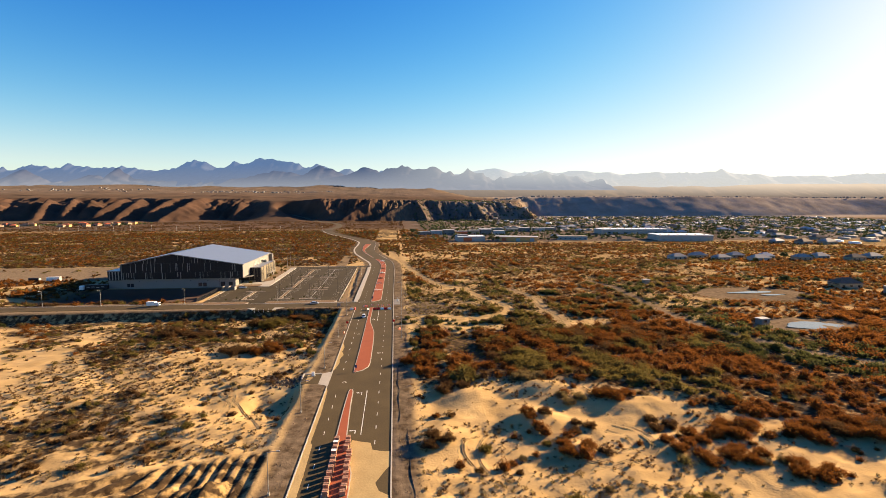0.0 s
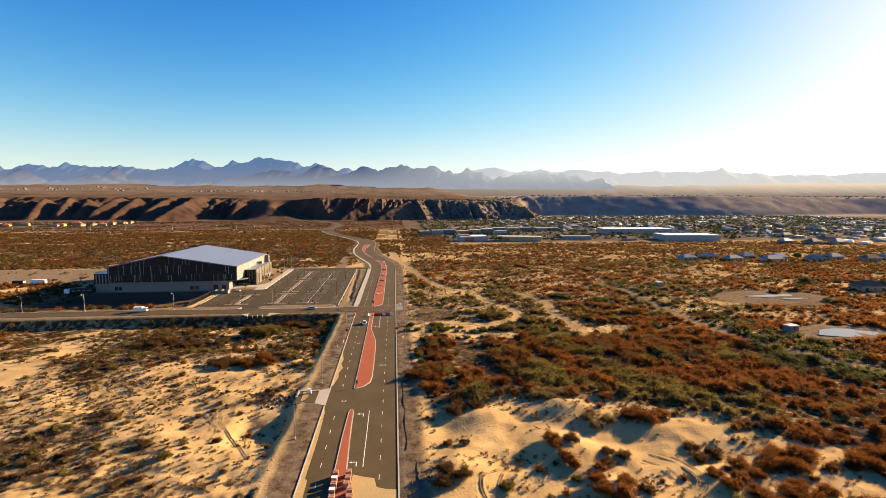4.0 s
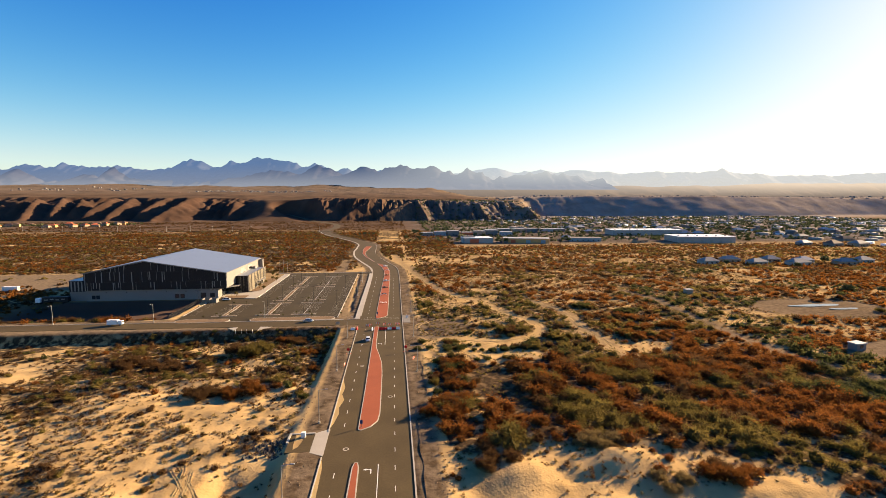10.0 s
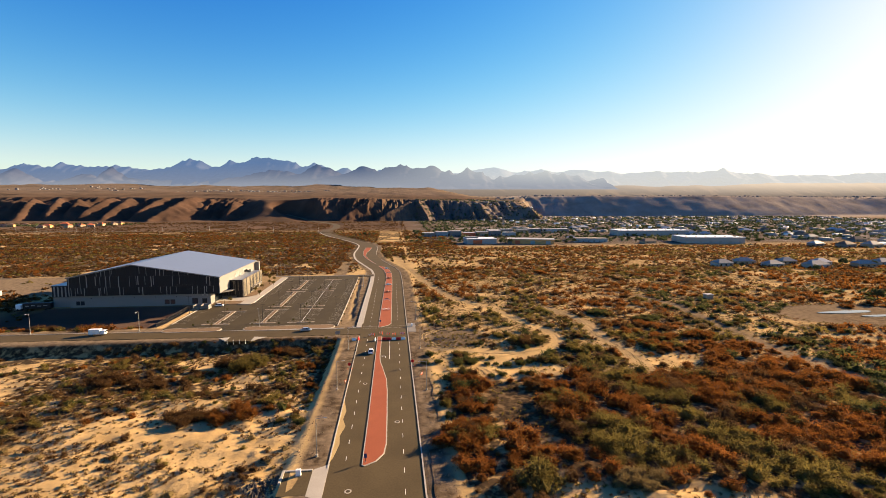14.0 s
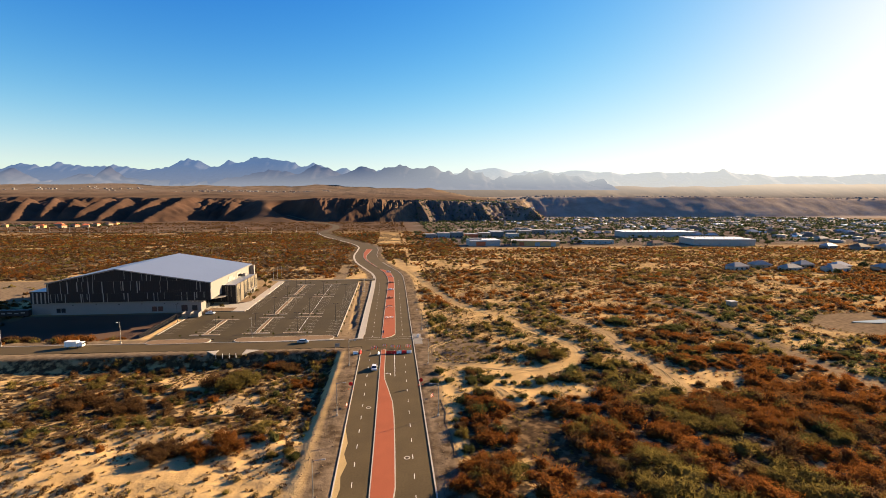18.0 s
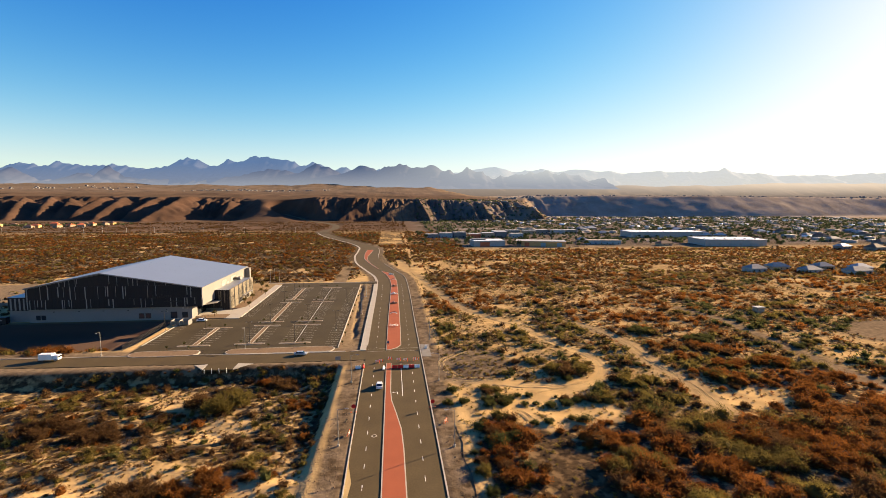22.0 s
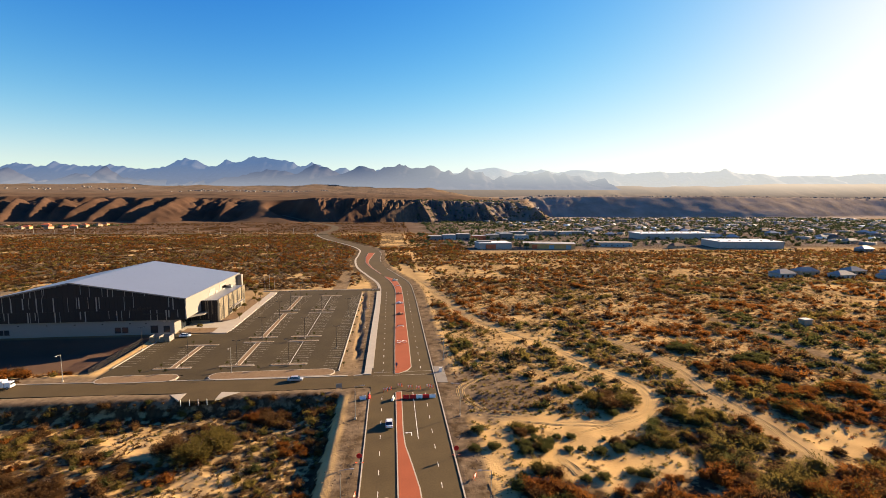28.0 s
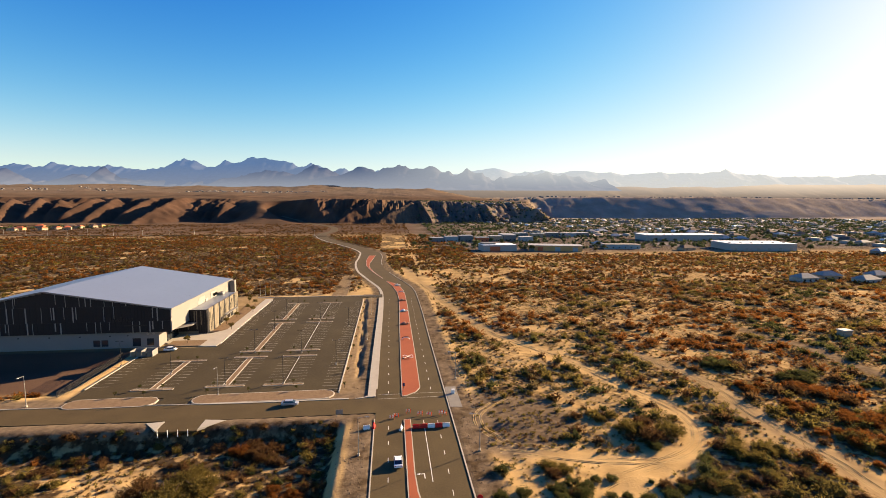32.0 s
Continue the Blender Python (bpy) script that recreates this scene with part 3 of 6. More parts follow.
# red soil, thinned far off and eastward to paint haze into its colour
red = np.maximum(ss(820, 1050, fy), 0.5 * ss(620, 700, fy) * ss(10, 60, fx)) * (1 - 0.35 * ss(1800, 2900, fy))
red = red * (1 - 0.4 * ss(-120, 250, fx) * ss(1340, 1400, fy) * ss(1650, 1560, fy)) * (1 - 0.75 * ss(380, 600, fx) * ss(1500, 1650, fy))
dens = scrub_density(fx, fy)
# dark soil tone painted over the basin floor as the hall's shade
basin_shade = ss(-113, -117, fx) * ss(-235, -200, fx) * ss(288, 296, fy) * ss(332, 326, fy)
soil[:, 0], soil[:, 1] = gravel, np.maximum.reduce([red, basin_shade, 0.75 * ss(1.1, 0.8, np.hypot((fx - 27 + 0.15 * (fy - 182)) / 8, (fy - 183) / 21))])
# alpha: painted haze over valley, headland, mesa and far plain
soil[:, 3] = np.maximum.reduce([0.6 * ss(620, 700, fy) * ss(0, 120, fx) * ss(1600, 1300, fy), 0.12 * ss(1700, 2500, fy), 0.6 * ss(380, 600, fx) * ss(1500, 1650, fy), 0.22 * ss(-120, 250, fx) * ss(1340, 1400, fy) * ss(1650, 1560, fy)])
floor = 0.32 * ss(205, 240, fy) * ss(455, 430, fy) * ss(6, 14, fx) * ss(270, 240, fx) * ss(2, 6, np.minimum(nearest(WASH, fx, fy), nearest(DIRT, fx, fy))) * (0.4 + 0.6 * ss(0.38, 0.55, fbm(fx / 24, fy / 18, 3)))
valley = 0.75 * ss(620, 680, fy) * ss(20, 60, fx) * ss(1500, 1400, fy) * ss(0.30, 0.45, fbm(fx / 40, fy / 40, 4))
brush = 0.75 * np.maximum(2.6 * ss(430, 470, fy) * ss(-30, -45, fx), 0.55 * ss(280, 330, fy) * ss(12, 30, fx) * ss(2, 7, nearest(WASH, fx, fy))) * ss(960, 860, fy) * ss(0.35, 0.5, fbm(fx / 15, fy / 15, 4))
yardsoil = 0.8 * ss(-28.8, -30, fx) * ss(107.2, 106.0, fy - 0.226 * (fx + 30)) * (fx > -130)
patch = ss(1.1, 0.8, np.hypot((fx - 27 + 0.15 * (fy - 182)) / 8, (fy - 183) / 21))
rubble = 0.85 * ss(-34, -40, fx) * ss(240, 247, fy) * ss(259, 256, fy)
soil[:, 2] = np.maximum.reduce([valley, brush, patch, floor, rubble, yardsoil, 0.55 * ss(17.5, 15.5, droad) * ss(0.35, 0.6, fbm(fx / 3, fy / 3, 3)) * (fy < 640), np.clip((1.25 - 0.6 * ss(205, 245, fy) * (fx > 4)) * ss(0.35, 0.95, dens) * ss(0.35, 0.6, fbm(fx / 7, fy / 7, 3) + 0.15 * dens), 0, 1) * (1 - red)])
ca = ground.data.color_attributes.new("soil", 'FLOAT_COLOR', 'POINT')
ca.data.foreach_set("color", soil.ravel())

# ---- roads ----
road = part("road", strip(bmesh.new(), ROAD, -ROAD_W / 2, ROAD_W / 2, -0.3, 0.0, lambda x, y: np.where(y > 660, height(x, y) + 0.35, 0.0) * ss(640, 760, y)), ASPHALT)
tagged(road, "grey-brown asphalt avenue with fresh white lane lines", "road", kind="structure")
side_road = part("side_road", strip(bmesh.new(), SIDE, -5.0, 5.0, -0.3, -0.012), ASPHALT)
tagged(side_road, "asphalt side street meeting the avenue", "road", kind="structure")
HIGHWAY = spline([(-1500, 1110), (-900, 1040), (-500, 985), (-250, 950), (-120, 935)], 20)
highway = part("highway", strip(bmesh.new(), HIGHWAY, -7, 7, -0.3, 0.5, height), ASPHALT_OLD)
tagged(highway, "distant asphalt highway crossing the desert plain", "road", kind="structure")


def marks(name, mesh_box, places, parent=road, mat=PAINT):
    me = bpy.data.meshes.new(name)
    bm = boxm(*mesh_box)
    bm.to_mesh(me)
    bm.free()
    me.materials.append(mat)
    for x, y, a in places:
        share(name, me, parent, pose(x, y, 0, rz=a))


DASH = 7.6
marks("lane_dash", (-0.06, 0.06, 0, 1.9, 0.002, 0.008), [(-17.9, y, 0) for y in np.arange(67.2, 415, DASH) if not 143 < y < 158 and not 254 < y < 272] + [(-5.0, y, 0) for y in np.arange(69.0, 415, DASH) if not 254 < y < 272])
for a, b in ((112, 140), (226, 254)):
    part("turn_lane_line", boxm(-8.75, -8.6, a, b, 0.002, 0.008), PAINT, road)


def turn_arrow(x, y):
    bm = bmesh.new()
    prism(bm, [(-0.1, 0), (0.1, 0), (0.1, 1.6), (-0.1, 1.6)], 0.002, 0.009)
    prism(bm, [(-1.0, 1.6), (0.1, 1.6), (0.1, 1.8), (-1.0, 1.8)], 0.002, 0.009)
    prism(bm, [(-1.7, 1.7), (-1.0, 1.35), (-1.0, 2.05)], 0.002, 0.009)
    ob = part("turn_arrow", bm, PAINT, road)
    ob.matrix_basis = pose(x, y, 0)
    return ob


for y in (112.5, 136.5, 227.5):
    turn_arrow(-10.2, y)
part("crossing_line", boxm(-21, -1.4, 271.6, 271.75, 0.002, 0.008), PALEPAINT, road)
part("crossing_line", boxm(-21, -1.4, 268.6, 268.75, 0.002, 0.008), PALEPAINT, road)


def kerb(name, line, half, z1, parent=None, label="", mat=CONCRETE):
    ob = part(name, strip(bmesh.new(), line, -half, half, -0.3, z1), mat, parent)
    if parent is None:
        tagged(ob, label, "kerb", kind="structure")
    return ob


def offset(line, w):
    L = np.asarray(line)[:, :2]
    t = np.gradient(L, axis=0)
    t /= np.linalg.norm(t, axis=1)[:, None]
    return L + np.stack([t[:, 1], -t[:, 0]], axis=1) * np.broadcast_to(w, len(L))[:, None]


m_lo, m_hi = (ROAD[:, 1] < 256.5), (ROAD[:, 1] > 274) & (ROAD[:, 1] < 700)
kerb("kerb", offset(ROAD, -ROAD_W / 2 - 0.15)[(ROAD[:, 1] < 146)], 0.13, 0.15, label="pale concrete kerb of the avenue")
kerb("kerb", offset(ROAD, -ROAD_W / 2 - 0.15)[(ROAD[:, 1] > 156) & m_lo], 0.13, 0.15, label="pale concrete kerb of the avenue")
kerb("kerb", offset(ROAD, -ROAD_W / 2 - 0.15)[m_hi & ((ROAD[:, 1] < 418) | (ROAD[:, 1] > 426))], 0.3, 0.15, label="pale concrete kerb of the avenue")
kerb("kerb", offset(ROAD, ROAD_W / 2 + 0.1)[ROAD[:, 1] < 520], 0.16, 0.15, label="pale concrete kerb of the avenue")
kerb("kerb", offset(ROAD, ROAD_W / 2 + 0.1)[(ROAD[:, 1] > 560) & (ROAD[:, 1] < 660)], 0.2, 0.15, label="pale concrete kerb of the avenue")
pave = part("pavement", strip(bmesh.new(), offset(ROAD, -ROAD_W / 2 - 1.5)[(ROAD[:, 1] > 270) & (ROAD[:, 1] < 419)], -1.15, 1.15, -0.3, 0.13), CONCRETE)
tagged(pave, "pale concrete pavement beside the avenue", "pavement", kind="structure")
far_pave = part("pavement", strip(bmesh.new(), offset(ROAD, -ROAD_W / 2 - 1.0)[(ROAD[:, 1] > 426) & (ROAD[:, 1] < 930)], -0.6, 0.75, -0.3, 0.13, lambda x, y: np.where(y > 660, height(x, y) + 0.35, 0.0) * ss(640, 760, y)), CONCRETE)
tagged(far_pave, "narrow concrete path along the curving avenue", "pavement", kind="structure")
kerb("kerb", offset(SIDE, 5.15)[SIDE[:, 0] < -26], 0.15, 0.12, label="concrete kerb of the side street")
kerb("kerb", offset(SIDE, 5.15)[(SIDE[:, 0] < -26) & (SIDE[:, 0] > -74)], 0.34, 0.13, label="concrete kerb of the side street")
arc = [(-27.5 + 5.5 * math.cos(a), 275.1 - 5.5 * math.sin(a)) for a in np.linspace(0, math.pi / 2, 10)]
kerb("kerb", arc, 0.25, 0.14, label="curved concrete kerb return")


def median(name, left, right, label):
    """A raised red island with a pale kerb round it; left and right edges from near to far."""
    poly = [tuple(p) for p in right] + [tuple(p) for p in left[::-1]]
    ob = thing(name, label, "traffic island", kind="structure")
    part("kerb_ring", prism(bmesh.new(), poly, -0.3, 0.15), CONCRETE, ob, "pale concrete kerb")
    c = np.array(poly)
    inner = []
    n = len(c)
    for i in range(n):
        a, b = c[i] - c[i - 1], c[(i + 1) % n] - c[i]
        na, nb = np.array([-a[1], a[0]]) / np.linalg.norm(a), np.array([-b[1], b[0]]) / np.linalg.norm(b)
        nn = (na + nb) / max(np.linalg.norm(na + nb), 0.4)
        inner.append(tuple(c[i] + nn * 0.26))
    part("red_infill", prism(bmesh.new(), inner, 0.0, 0.156), BRICKRED, ob, "brick-red stamped concrete")
    return ob


med1 = median("median", [(-14.8, 66), (-14.8, 100), (-14.7, 125), (-14.4, 139), (-14.0, 141)], [(-9.2, 66), (-9.4, 95), (-11.2, 104), (-12.0, 112), (-12.7, 130), (-12.8, 139), (-13.2, 141)], "near red median island with a pale kerb")
med2 = median("median", [(-14.3, 156.2), (-14.1, 180), (-14.0, 220), (-13.9, 254.5)], [(-13.6, 155.8), (-11.2, 157.4), (-9.4, 160.5), (-8.9, 165), (-8.9, 180), (-9.0, 196), (-9.4, 206), (-10.6, 215), (-11.8, 223), (-12.1, 230), (-12.0, 254.8)], "long red median island widening near the junction")
med3 = median("median", [(-14.0, 269.8), (-13.8, 300), (-13.2, 345), (-12.6, 380), (-12.2, 410), (-13.0, 432), (-15.8, 455), (-20.0, 474)], [(-12.6, 269.9), (-9.6, 272.4), (-8.1, 275.8), (-7.9, 300), (-7.8, 350), (-7.7, 400), (-8.1, 430), (-10.2, 450), (-14.4, 466), (-19.4, 474.6)], "long curving red median island with metal sculptures")
med4 = median("median", [(-23.0, 487), (-33, 528), (-38.6, 560), (-40.5, 600), (-39.5, 640)], [(-22.4, 487.6), (-30.5, 522), (-35, 550), (-36.0, 580), (-34.5, 600), (-32.5, 640)], "far red median island on the bend")

# ---- car park ----
lot = part("parking_lot", prism(bmesh.new(), [(-110.4, 276.6), (-32.6, 276.0), (-33.6, 423.5), (-86.2, 423.5), (-86.2, 326), (-110.4, 326)], -0.4, -0.06), ASPHALT_OLD)
tagged(lot, "worn dark asphalt car park with faded stalls", "car park", kind="structure")
part("driveway", boxm(-83.6, -75.4, 268.5, 276.4, -0.4, -0.05), ASPHALT_OLD, lot)
part("driveway", prism(bmesh.new(), [(-34, 418.6), (-21, 418.6), (-21, 425.4), (-34, 423.4)], -0.4, -0.05), ASPHALT_OLD, lot)
part("edge_kerb", boxm(-33.1, -32.7, 275.3, 412, -0.3, 0.10), CONCRETE, lot, "pale kerb")
part("edge_kerb", boxm(-110.6, -110.1, 285, 324, -0.3, 0.10), CONCRETE, lot, "pale kerb")
part("edge_kerb", boxm(-96, -21, 423.5, 424.1, -0.3, 0.12), CONCRETE, lot, "pale kerb")


def pill(bm, x0, x1, y0, y1, z0, z1):
    r = (y1 - y0) / 2
    pts = [(x1 - r + r * math.cos(a), y0 + r + r * math.sin(a)) for a in np.linspace(-math.pi / 2, math.pi / 2, 6)] + [(x0 + r + r * math.cos(a), y0 + r + r * math.sin(a)) for a in np.linspace(math.pi / 2, 1.5 * math.pi, 6)]
    return prism(bm, pts, z0, z1)


for x0, x1 in ((-74.8, -34.0), (-109.5, -84.2)):
    vg = thing("verge_island", "kerbed dirt verge between car park and street", "traffic island", kind="structure")
    part("kerb_ring", pill(bmesh.new(), x0, x1, 270.6, 277.2, -0.3, 0.12), CONCRETE, vg, "pale concrete kerb")
    part("dirt_bed", pill(bmesh.new(), x0 + 0.3, x1 - 0.3, 270.9, 276.9, -0.1, 0.128), DIRT_BED, vg)
stub = part("driveway", prism(bmesh.new(), [(-76, 254.5), (-66, 254.5), (-66, 260.5), (-76, 260.5)], -0.5, 0.0), ASPHALT)
tagged(stub, "short paved stub south of the side street", "driveway", kind="structure")
for p in ([(-80.5, 259.6), (-76.1, 255.0), (-76.1, 260.3)], [(-66.0, 255.0), (-60.5, 259.4), (-66.0, 260.3)]):
    part("apron_wing", prism(bmesh.new(), p, -0.4, 0.07), CONCRETE, stub)
for k in range(4):
    bol = thing("marker_post", "white marker post at the end of a driveway stub", "post", pose(-75 + 2.4 * k, 253.6, -0.2), group="marker posts")
    part("post", tube(bmesh.new(), (0, 0, -0.8), (0, 0, 1.1), 0.09, n=8), WHITEPLASTIC, bol)
    part("cap", tube(bmesh.new(), (0, 0, 1.1), (0, 0, 1.17), 0.1, 0.04, n=8), DARKMETAL, bol)
ROWS = ((-51.0, 6.3, ((283, 311.4), (318, 361.6), (368, 405)), False), (-68.8, 6.0, ((283.5, 311.6), (318.2, 361.6), (368, 405)), True), (-90.0, 6.3, ((283, 309.5),), True))
stall_me = bpy.data.meshes.new("stall_line")
bm = boxm(-2.6, 2.6, -0.05, 0.05, -0.058, -0.052)
bm.to_mesh(stall_me)
bm.free()
stall_me.materials.append(PALEPAINT)
for cx, half, segs, wide in ROWS:
    for a, b in segs:
        for y in (a, b):
            isl = thing("parking_island", "low kerbed island with gravel at a row's end", "traffic island", group="car park islands")
            part("kerb_ring", pill(bmesh.new(), cx - half, cx + half, y - 0.65, y + 0.65, -0.2, 0.09), CONCRETE, isl, "pale concrete kerb")
            part("gravel_bed", pill(bmesh.new(), cx - half + 0.25, cx + half - 0.25, y - 0.42, y + 0.42, 0.0, 0.096), DIRT_BED, isl)
        if wide:
            st = thing("parking_divider", "gravel divider strip between two pale kerbs", "traffic island", group="car park dividers")
            part("divider_kerb", boxm(cx - 1.0, cx - 0.72, a + 0.7, b - 0.7, -0.2, 0.09), CONCRETE, st)
            part("divider_kerb", boxm(cx + 0.72, cx + 1.0, a + 0.7, b - 0.7, -0.2, 0.09), CONCRETE, st)
            part("gravel_bed", boxm(cx - 0.72, cx + 0.72, a + 0.7, b - 0.7, -0.2, 0.03), DIRT_BED, st)
        else:
            part("row_line", boxm(cx - 0.08, cx + 0.08, a + 0.7, b - 0.7, -0.058, -0.05), PAINT, lot)
        for y in np.arange(a + 1.6, b - 1.0, 2.72):
            for s in (-1, 1):
                share("stall_line", stall_me, lot, pose(cx + s * (half - 2.8), y, 0))
for y in np.arange(278, 408, 2.72):
    share("stall_line", stall_me, lot, pose(-36.0, y, 0))
for y in np.arange(287, 322, 2.72):
    share("stall_line", stall_me, lot, pose(-107.2, y, 0))

# ---- sports hall ----
HX0, HX1, HY0, HY1, RX = -182.0, -103.4, 328.0, 400.0, -149.0
ZE, ZL, ZR, ZB = 15.5, 16.2, 23.1, 6.1
hall = thing("sports_hall", "large gabled hall with charcoal cladding, white base and pale metal roof", "building")


def roof_z(x):
    return ZR - (x - RX) * (ZR - ZE) / (HX1 - RX) if x > RX else ZR - (RX - x) * (ZR - ZL) / (RX - HX0)


bm = bmesh.new()
box(bm, HX0 + 0.4, -108.7, HY0 + 0.8, HY1 - 0.6, -1.6, ZB)
part("base_wall", bm, WHITE, hall, "white stucco base wall")


def gable(bm, y0, y1, z0, x0, x1):
    pts = [(x0, z0), (x1, z0), (x1, roof_z(x1) - 0.35), (RX, ZR - 0.35), (x0, roof_z(x0) - 0.35)]
    a = [bm.verts.new((x, y0, z)) for x, z in pts]
    b = [bm.verts.new((x, y1, z)) for x, z in pts]
    bm.faces.new(a)
    bm.faces.new(b[::-1])
    for i in range(5):
        bm.faces.new((a[i], b[i], b[(i + 1) % 5], a[(i + 1) % 5]))
    return bm


part("upper_wall", gable(bmesh.new(), HY0 + 0.15, HY1, ZB, HX0, HX1 - 0.5), WHITE, hall, "white upper side wall")
for x0, x1, za, zb in ((RX, HX1 + 0.5, ZR, ZE - 0.08), (HX0 - 0.5, RX, ZL - 0.1, ZR)):
    ye = np.linspace(HY0 - 0.5, HY1 + 0.5, 13)
    for i in range(12):
        bm = bmesh.new()
        v = [bm.verts.new(c) for c in ((x0, ye[i], za - 0.35), (x1, ye[i], zb - 0.35), (x1, ye[i + 1] - 0.012, zb - 0.35), (x0, ye[i + 1] - 0.012, za - 0.35), (x0, ye[i], za), (x1, ye[i], zb), (x1, ye[i + 1] - 0.012, zb), (x0, ye[i + 1] - 0.012, za))]
        for f in ((3, 2, 1, 0), (4, 5, 6, 7), (0, 1, 5, 4), (1, 2, 6, 5), (2, 3, 7, 6), (3, 0, 4, 7)):
            bm.faces.new([v[k] for k in f])
        part("roof_panel", bm, ROOFM, hall, "pale blue-grey metal roof panel")
for a, b in (((HX0 - 0.55, ZL), (RX, ZR)), ((RX, ZR), (HX1 + 0.55, ZE))):
    for y in (HY0 - 0.62, HY1 + 0.5):
        bm = bmesh.new()
        v = [bm.verts.new(c) for c in ((a[0], y, a[1] - 0.45), (b[0], y, b[1] - 0.45), (b[0], y, b[1] + 0.08), (a[0], y, a[1] + 0.08), (a[0], y + 0.12, a[1] - 0.45), (b[0], y + 0.12, b[1] - 0.45), (b[0], y + 0.12, b[1] + 0.08), (a[0], y + 0.12, a[1] + 0.08))]
        for f in ((0, 1, 2, 3), (7, 6, 5, 4), (3, 2, 6, 7), (0, 4, 5, 1), (1, 5, 6, 2), (0, 3, 7, 4)):
            bm.faces.new([v[k] for k in f])
        part("fascia", bm, WHITE, hall, "pale metal verge trim")
part("fascia", boxm(HX1 + 0.5, HX1 + 0.65, HY0 - 0.5, HY1 + 0.5, ZE - 0.55, ZE + 0.04), WHITE, hall)

rs = random.Random(4)
x = HX0
while x < HX1 - 0.2:
    w = min(rs.choice((1.1, 1.4, 1.8, 2.2)), HX1 - x)
    top = min(roof_z(x), roof_z(x + w)) - 0.4
    cuts = [c for c in (ZB, ZB + 4.5, ZB + 10.6) if c < top - 0.6] + [top]
    for za, zb in zip(cuts, cuts[1:]):
        part("cladding_panel", boxm(x, x + w - 0.05, HY0 - 0.03, HY0 + 0.16, za + 0.03, zb), DARKPANEL, hall)
        if rs.random() < 0.34:
            ww = rs.choice((0.16, 0.2, 0.3, 0.45))
            o = rs.uniform(0, max(w - ww - 0.1, 0.01))
            part("cladding_strip", boxm(x + o, x + o + ww, HY0 - 0.10, HY0 - 0.034, za + rs.choice((0.05, 0.05, 1.2)), zb - 0.05), PALEPANEL, hall)
    x += w

# hall: openings, lamps, sign, annexes
for x0, z0, w, h in ((-178.6, 0.9, 1.9, 2.2), (-176.3, 0.9, 1.9, 2.2), (-133.0, 0.6, 2.4, 2.5), (-130.0, 0.6, 2.4, 2.5), (-118.5, 0.4, 3.0, 3.2), (-113.2, 0.6, 2.6, 2.8)):
    win = part("window", boxm(x0, x0 + w, HY0 + 0.70, HY0 + 0.86, z0, z0 + h), DARKMETAL, hall, "dark framed window")
    part("pane", boxm(x0 + 0.12, x0 + w - 0.12, HY0 + 0.66, HY0 + 0.70, z0 + 0.12, z0 + h - 0.12), GLASS, win)
for x0 in (-171, -160, -149, -138, -127, -120.5):
    part("wall_vent", boxm(x0, x0 + 0.5, HY0 + 0.6, HY0 + 0.8, 4.5, 4.85), DARKMETAL, hall)
for x0 in (-112.6, -110.4):
    bm = tube(bmesh.new(), (x0, HY0 + 0.82, 5.5), (x0, HY0 + 0.45, 5.4), 0.42, 0.5, 14)
    part("round_floodlight", bm, STEEL, hall)
bm = bmesh.new()
for k in range(9):
    box(bm, -126 + k * 1.0, -125.4 + k * 1.0, HY0 - 0.22, HY0 - 0.12, 10.2 + 0.12 * k, 11.2 + 0.1 * k + (0.8 if k in (0, 4) else 0))
box(bm, -121, -112.5, HY0 - 0.22, HY0 - 0.12, 8.7, 9.1)
part("sign_lettering", bm, DARKMETAL, hall, "black unreadable sign lettering bars", kind="stuff")

part("loading_annex", boxm(-191.5, HX0, 331, 352, -1.6, 5.2), WHITE, hall, "white lower annex wall")
part("annex_cladding", boxm(-191.7, HX0 - 0.02, 330.7, 352.2, 5.2, 11.4), DARKPANEL, hall)
for k in range(5):
    part("cladding_strip", boxm(-190.8 + 1.9 * k, -190.1 + 1.9 * k, 330.6, 330.7, 5.4, 11.0), PALEPANEL, hall)
part("annex_roof", boxm(-191.9, HX0 - 0.04, 330.5, 352.4, 11.4, 11.65), ROOFM, hall)

AX0, AX1, AY0, AY1, AZ = -108.7, -96.6, 346.0, 388.0, 10.2
part("annex_wall", boxm(AX0, AX1, AY0, AY1, -0.4, AZ), TANPANEL, hall, "tan slatted entrance annex")
part("annex_roof", boxm(AX0, AX1 - 0.5, AY0 + 0.5, AY1, AZ, AZ + 0.15), ROOFM, hall)
for k in range(13):
    x0 = AX0 + 0.1 + k * 0.92
    part("cladding_panel", boxm(x0, x0 + 0.86, AY0 - 0.14, AY0, 1.2 if k < 9 else -0.2, AZ + 0.5), DARKPANEL, hall)
    if k % 3 == 1 or k == 8:
        part("cladding_strip", boxm(x0 + 0.2, x0 + 0.55, AY0 - 0.22, AY0 - 0.145, 2 + (k % 4), AZ), TANPANEL, hall)
for k in range(24):
    y0 = AY0 + 0.1 + k * 1.74
    z0 = 3.6 if 14 < k < 22 else -0.2
    part("slat_panel", boxm(AX1, AX1 + 0.14, y0, y0 + 1.55, z0, AZ + 0.6), TANPANEL if k % 4 else DARKPANEL, hall)
    if rs.random() < 0.7:
        part("cladding_strip", boxm(AX1 + 0.145, AX1 + 0.22, y0 + 0.3, y0 + 0.6, z0 + 1, AZ - rs.uniform(0, 3)), DARKPANEL, hall)
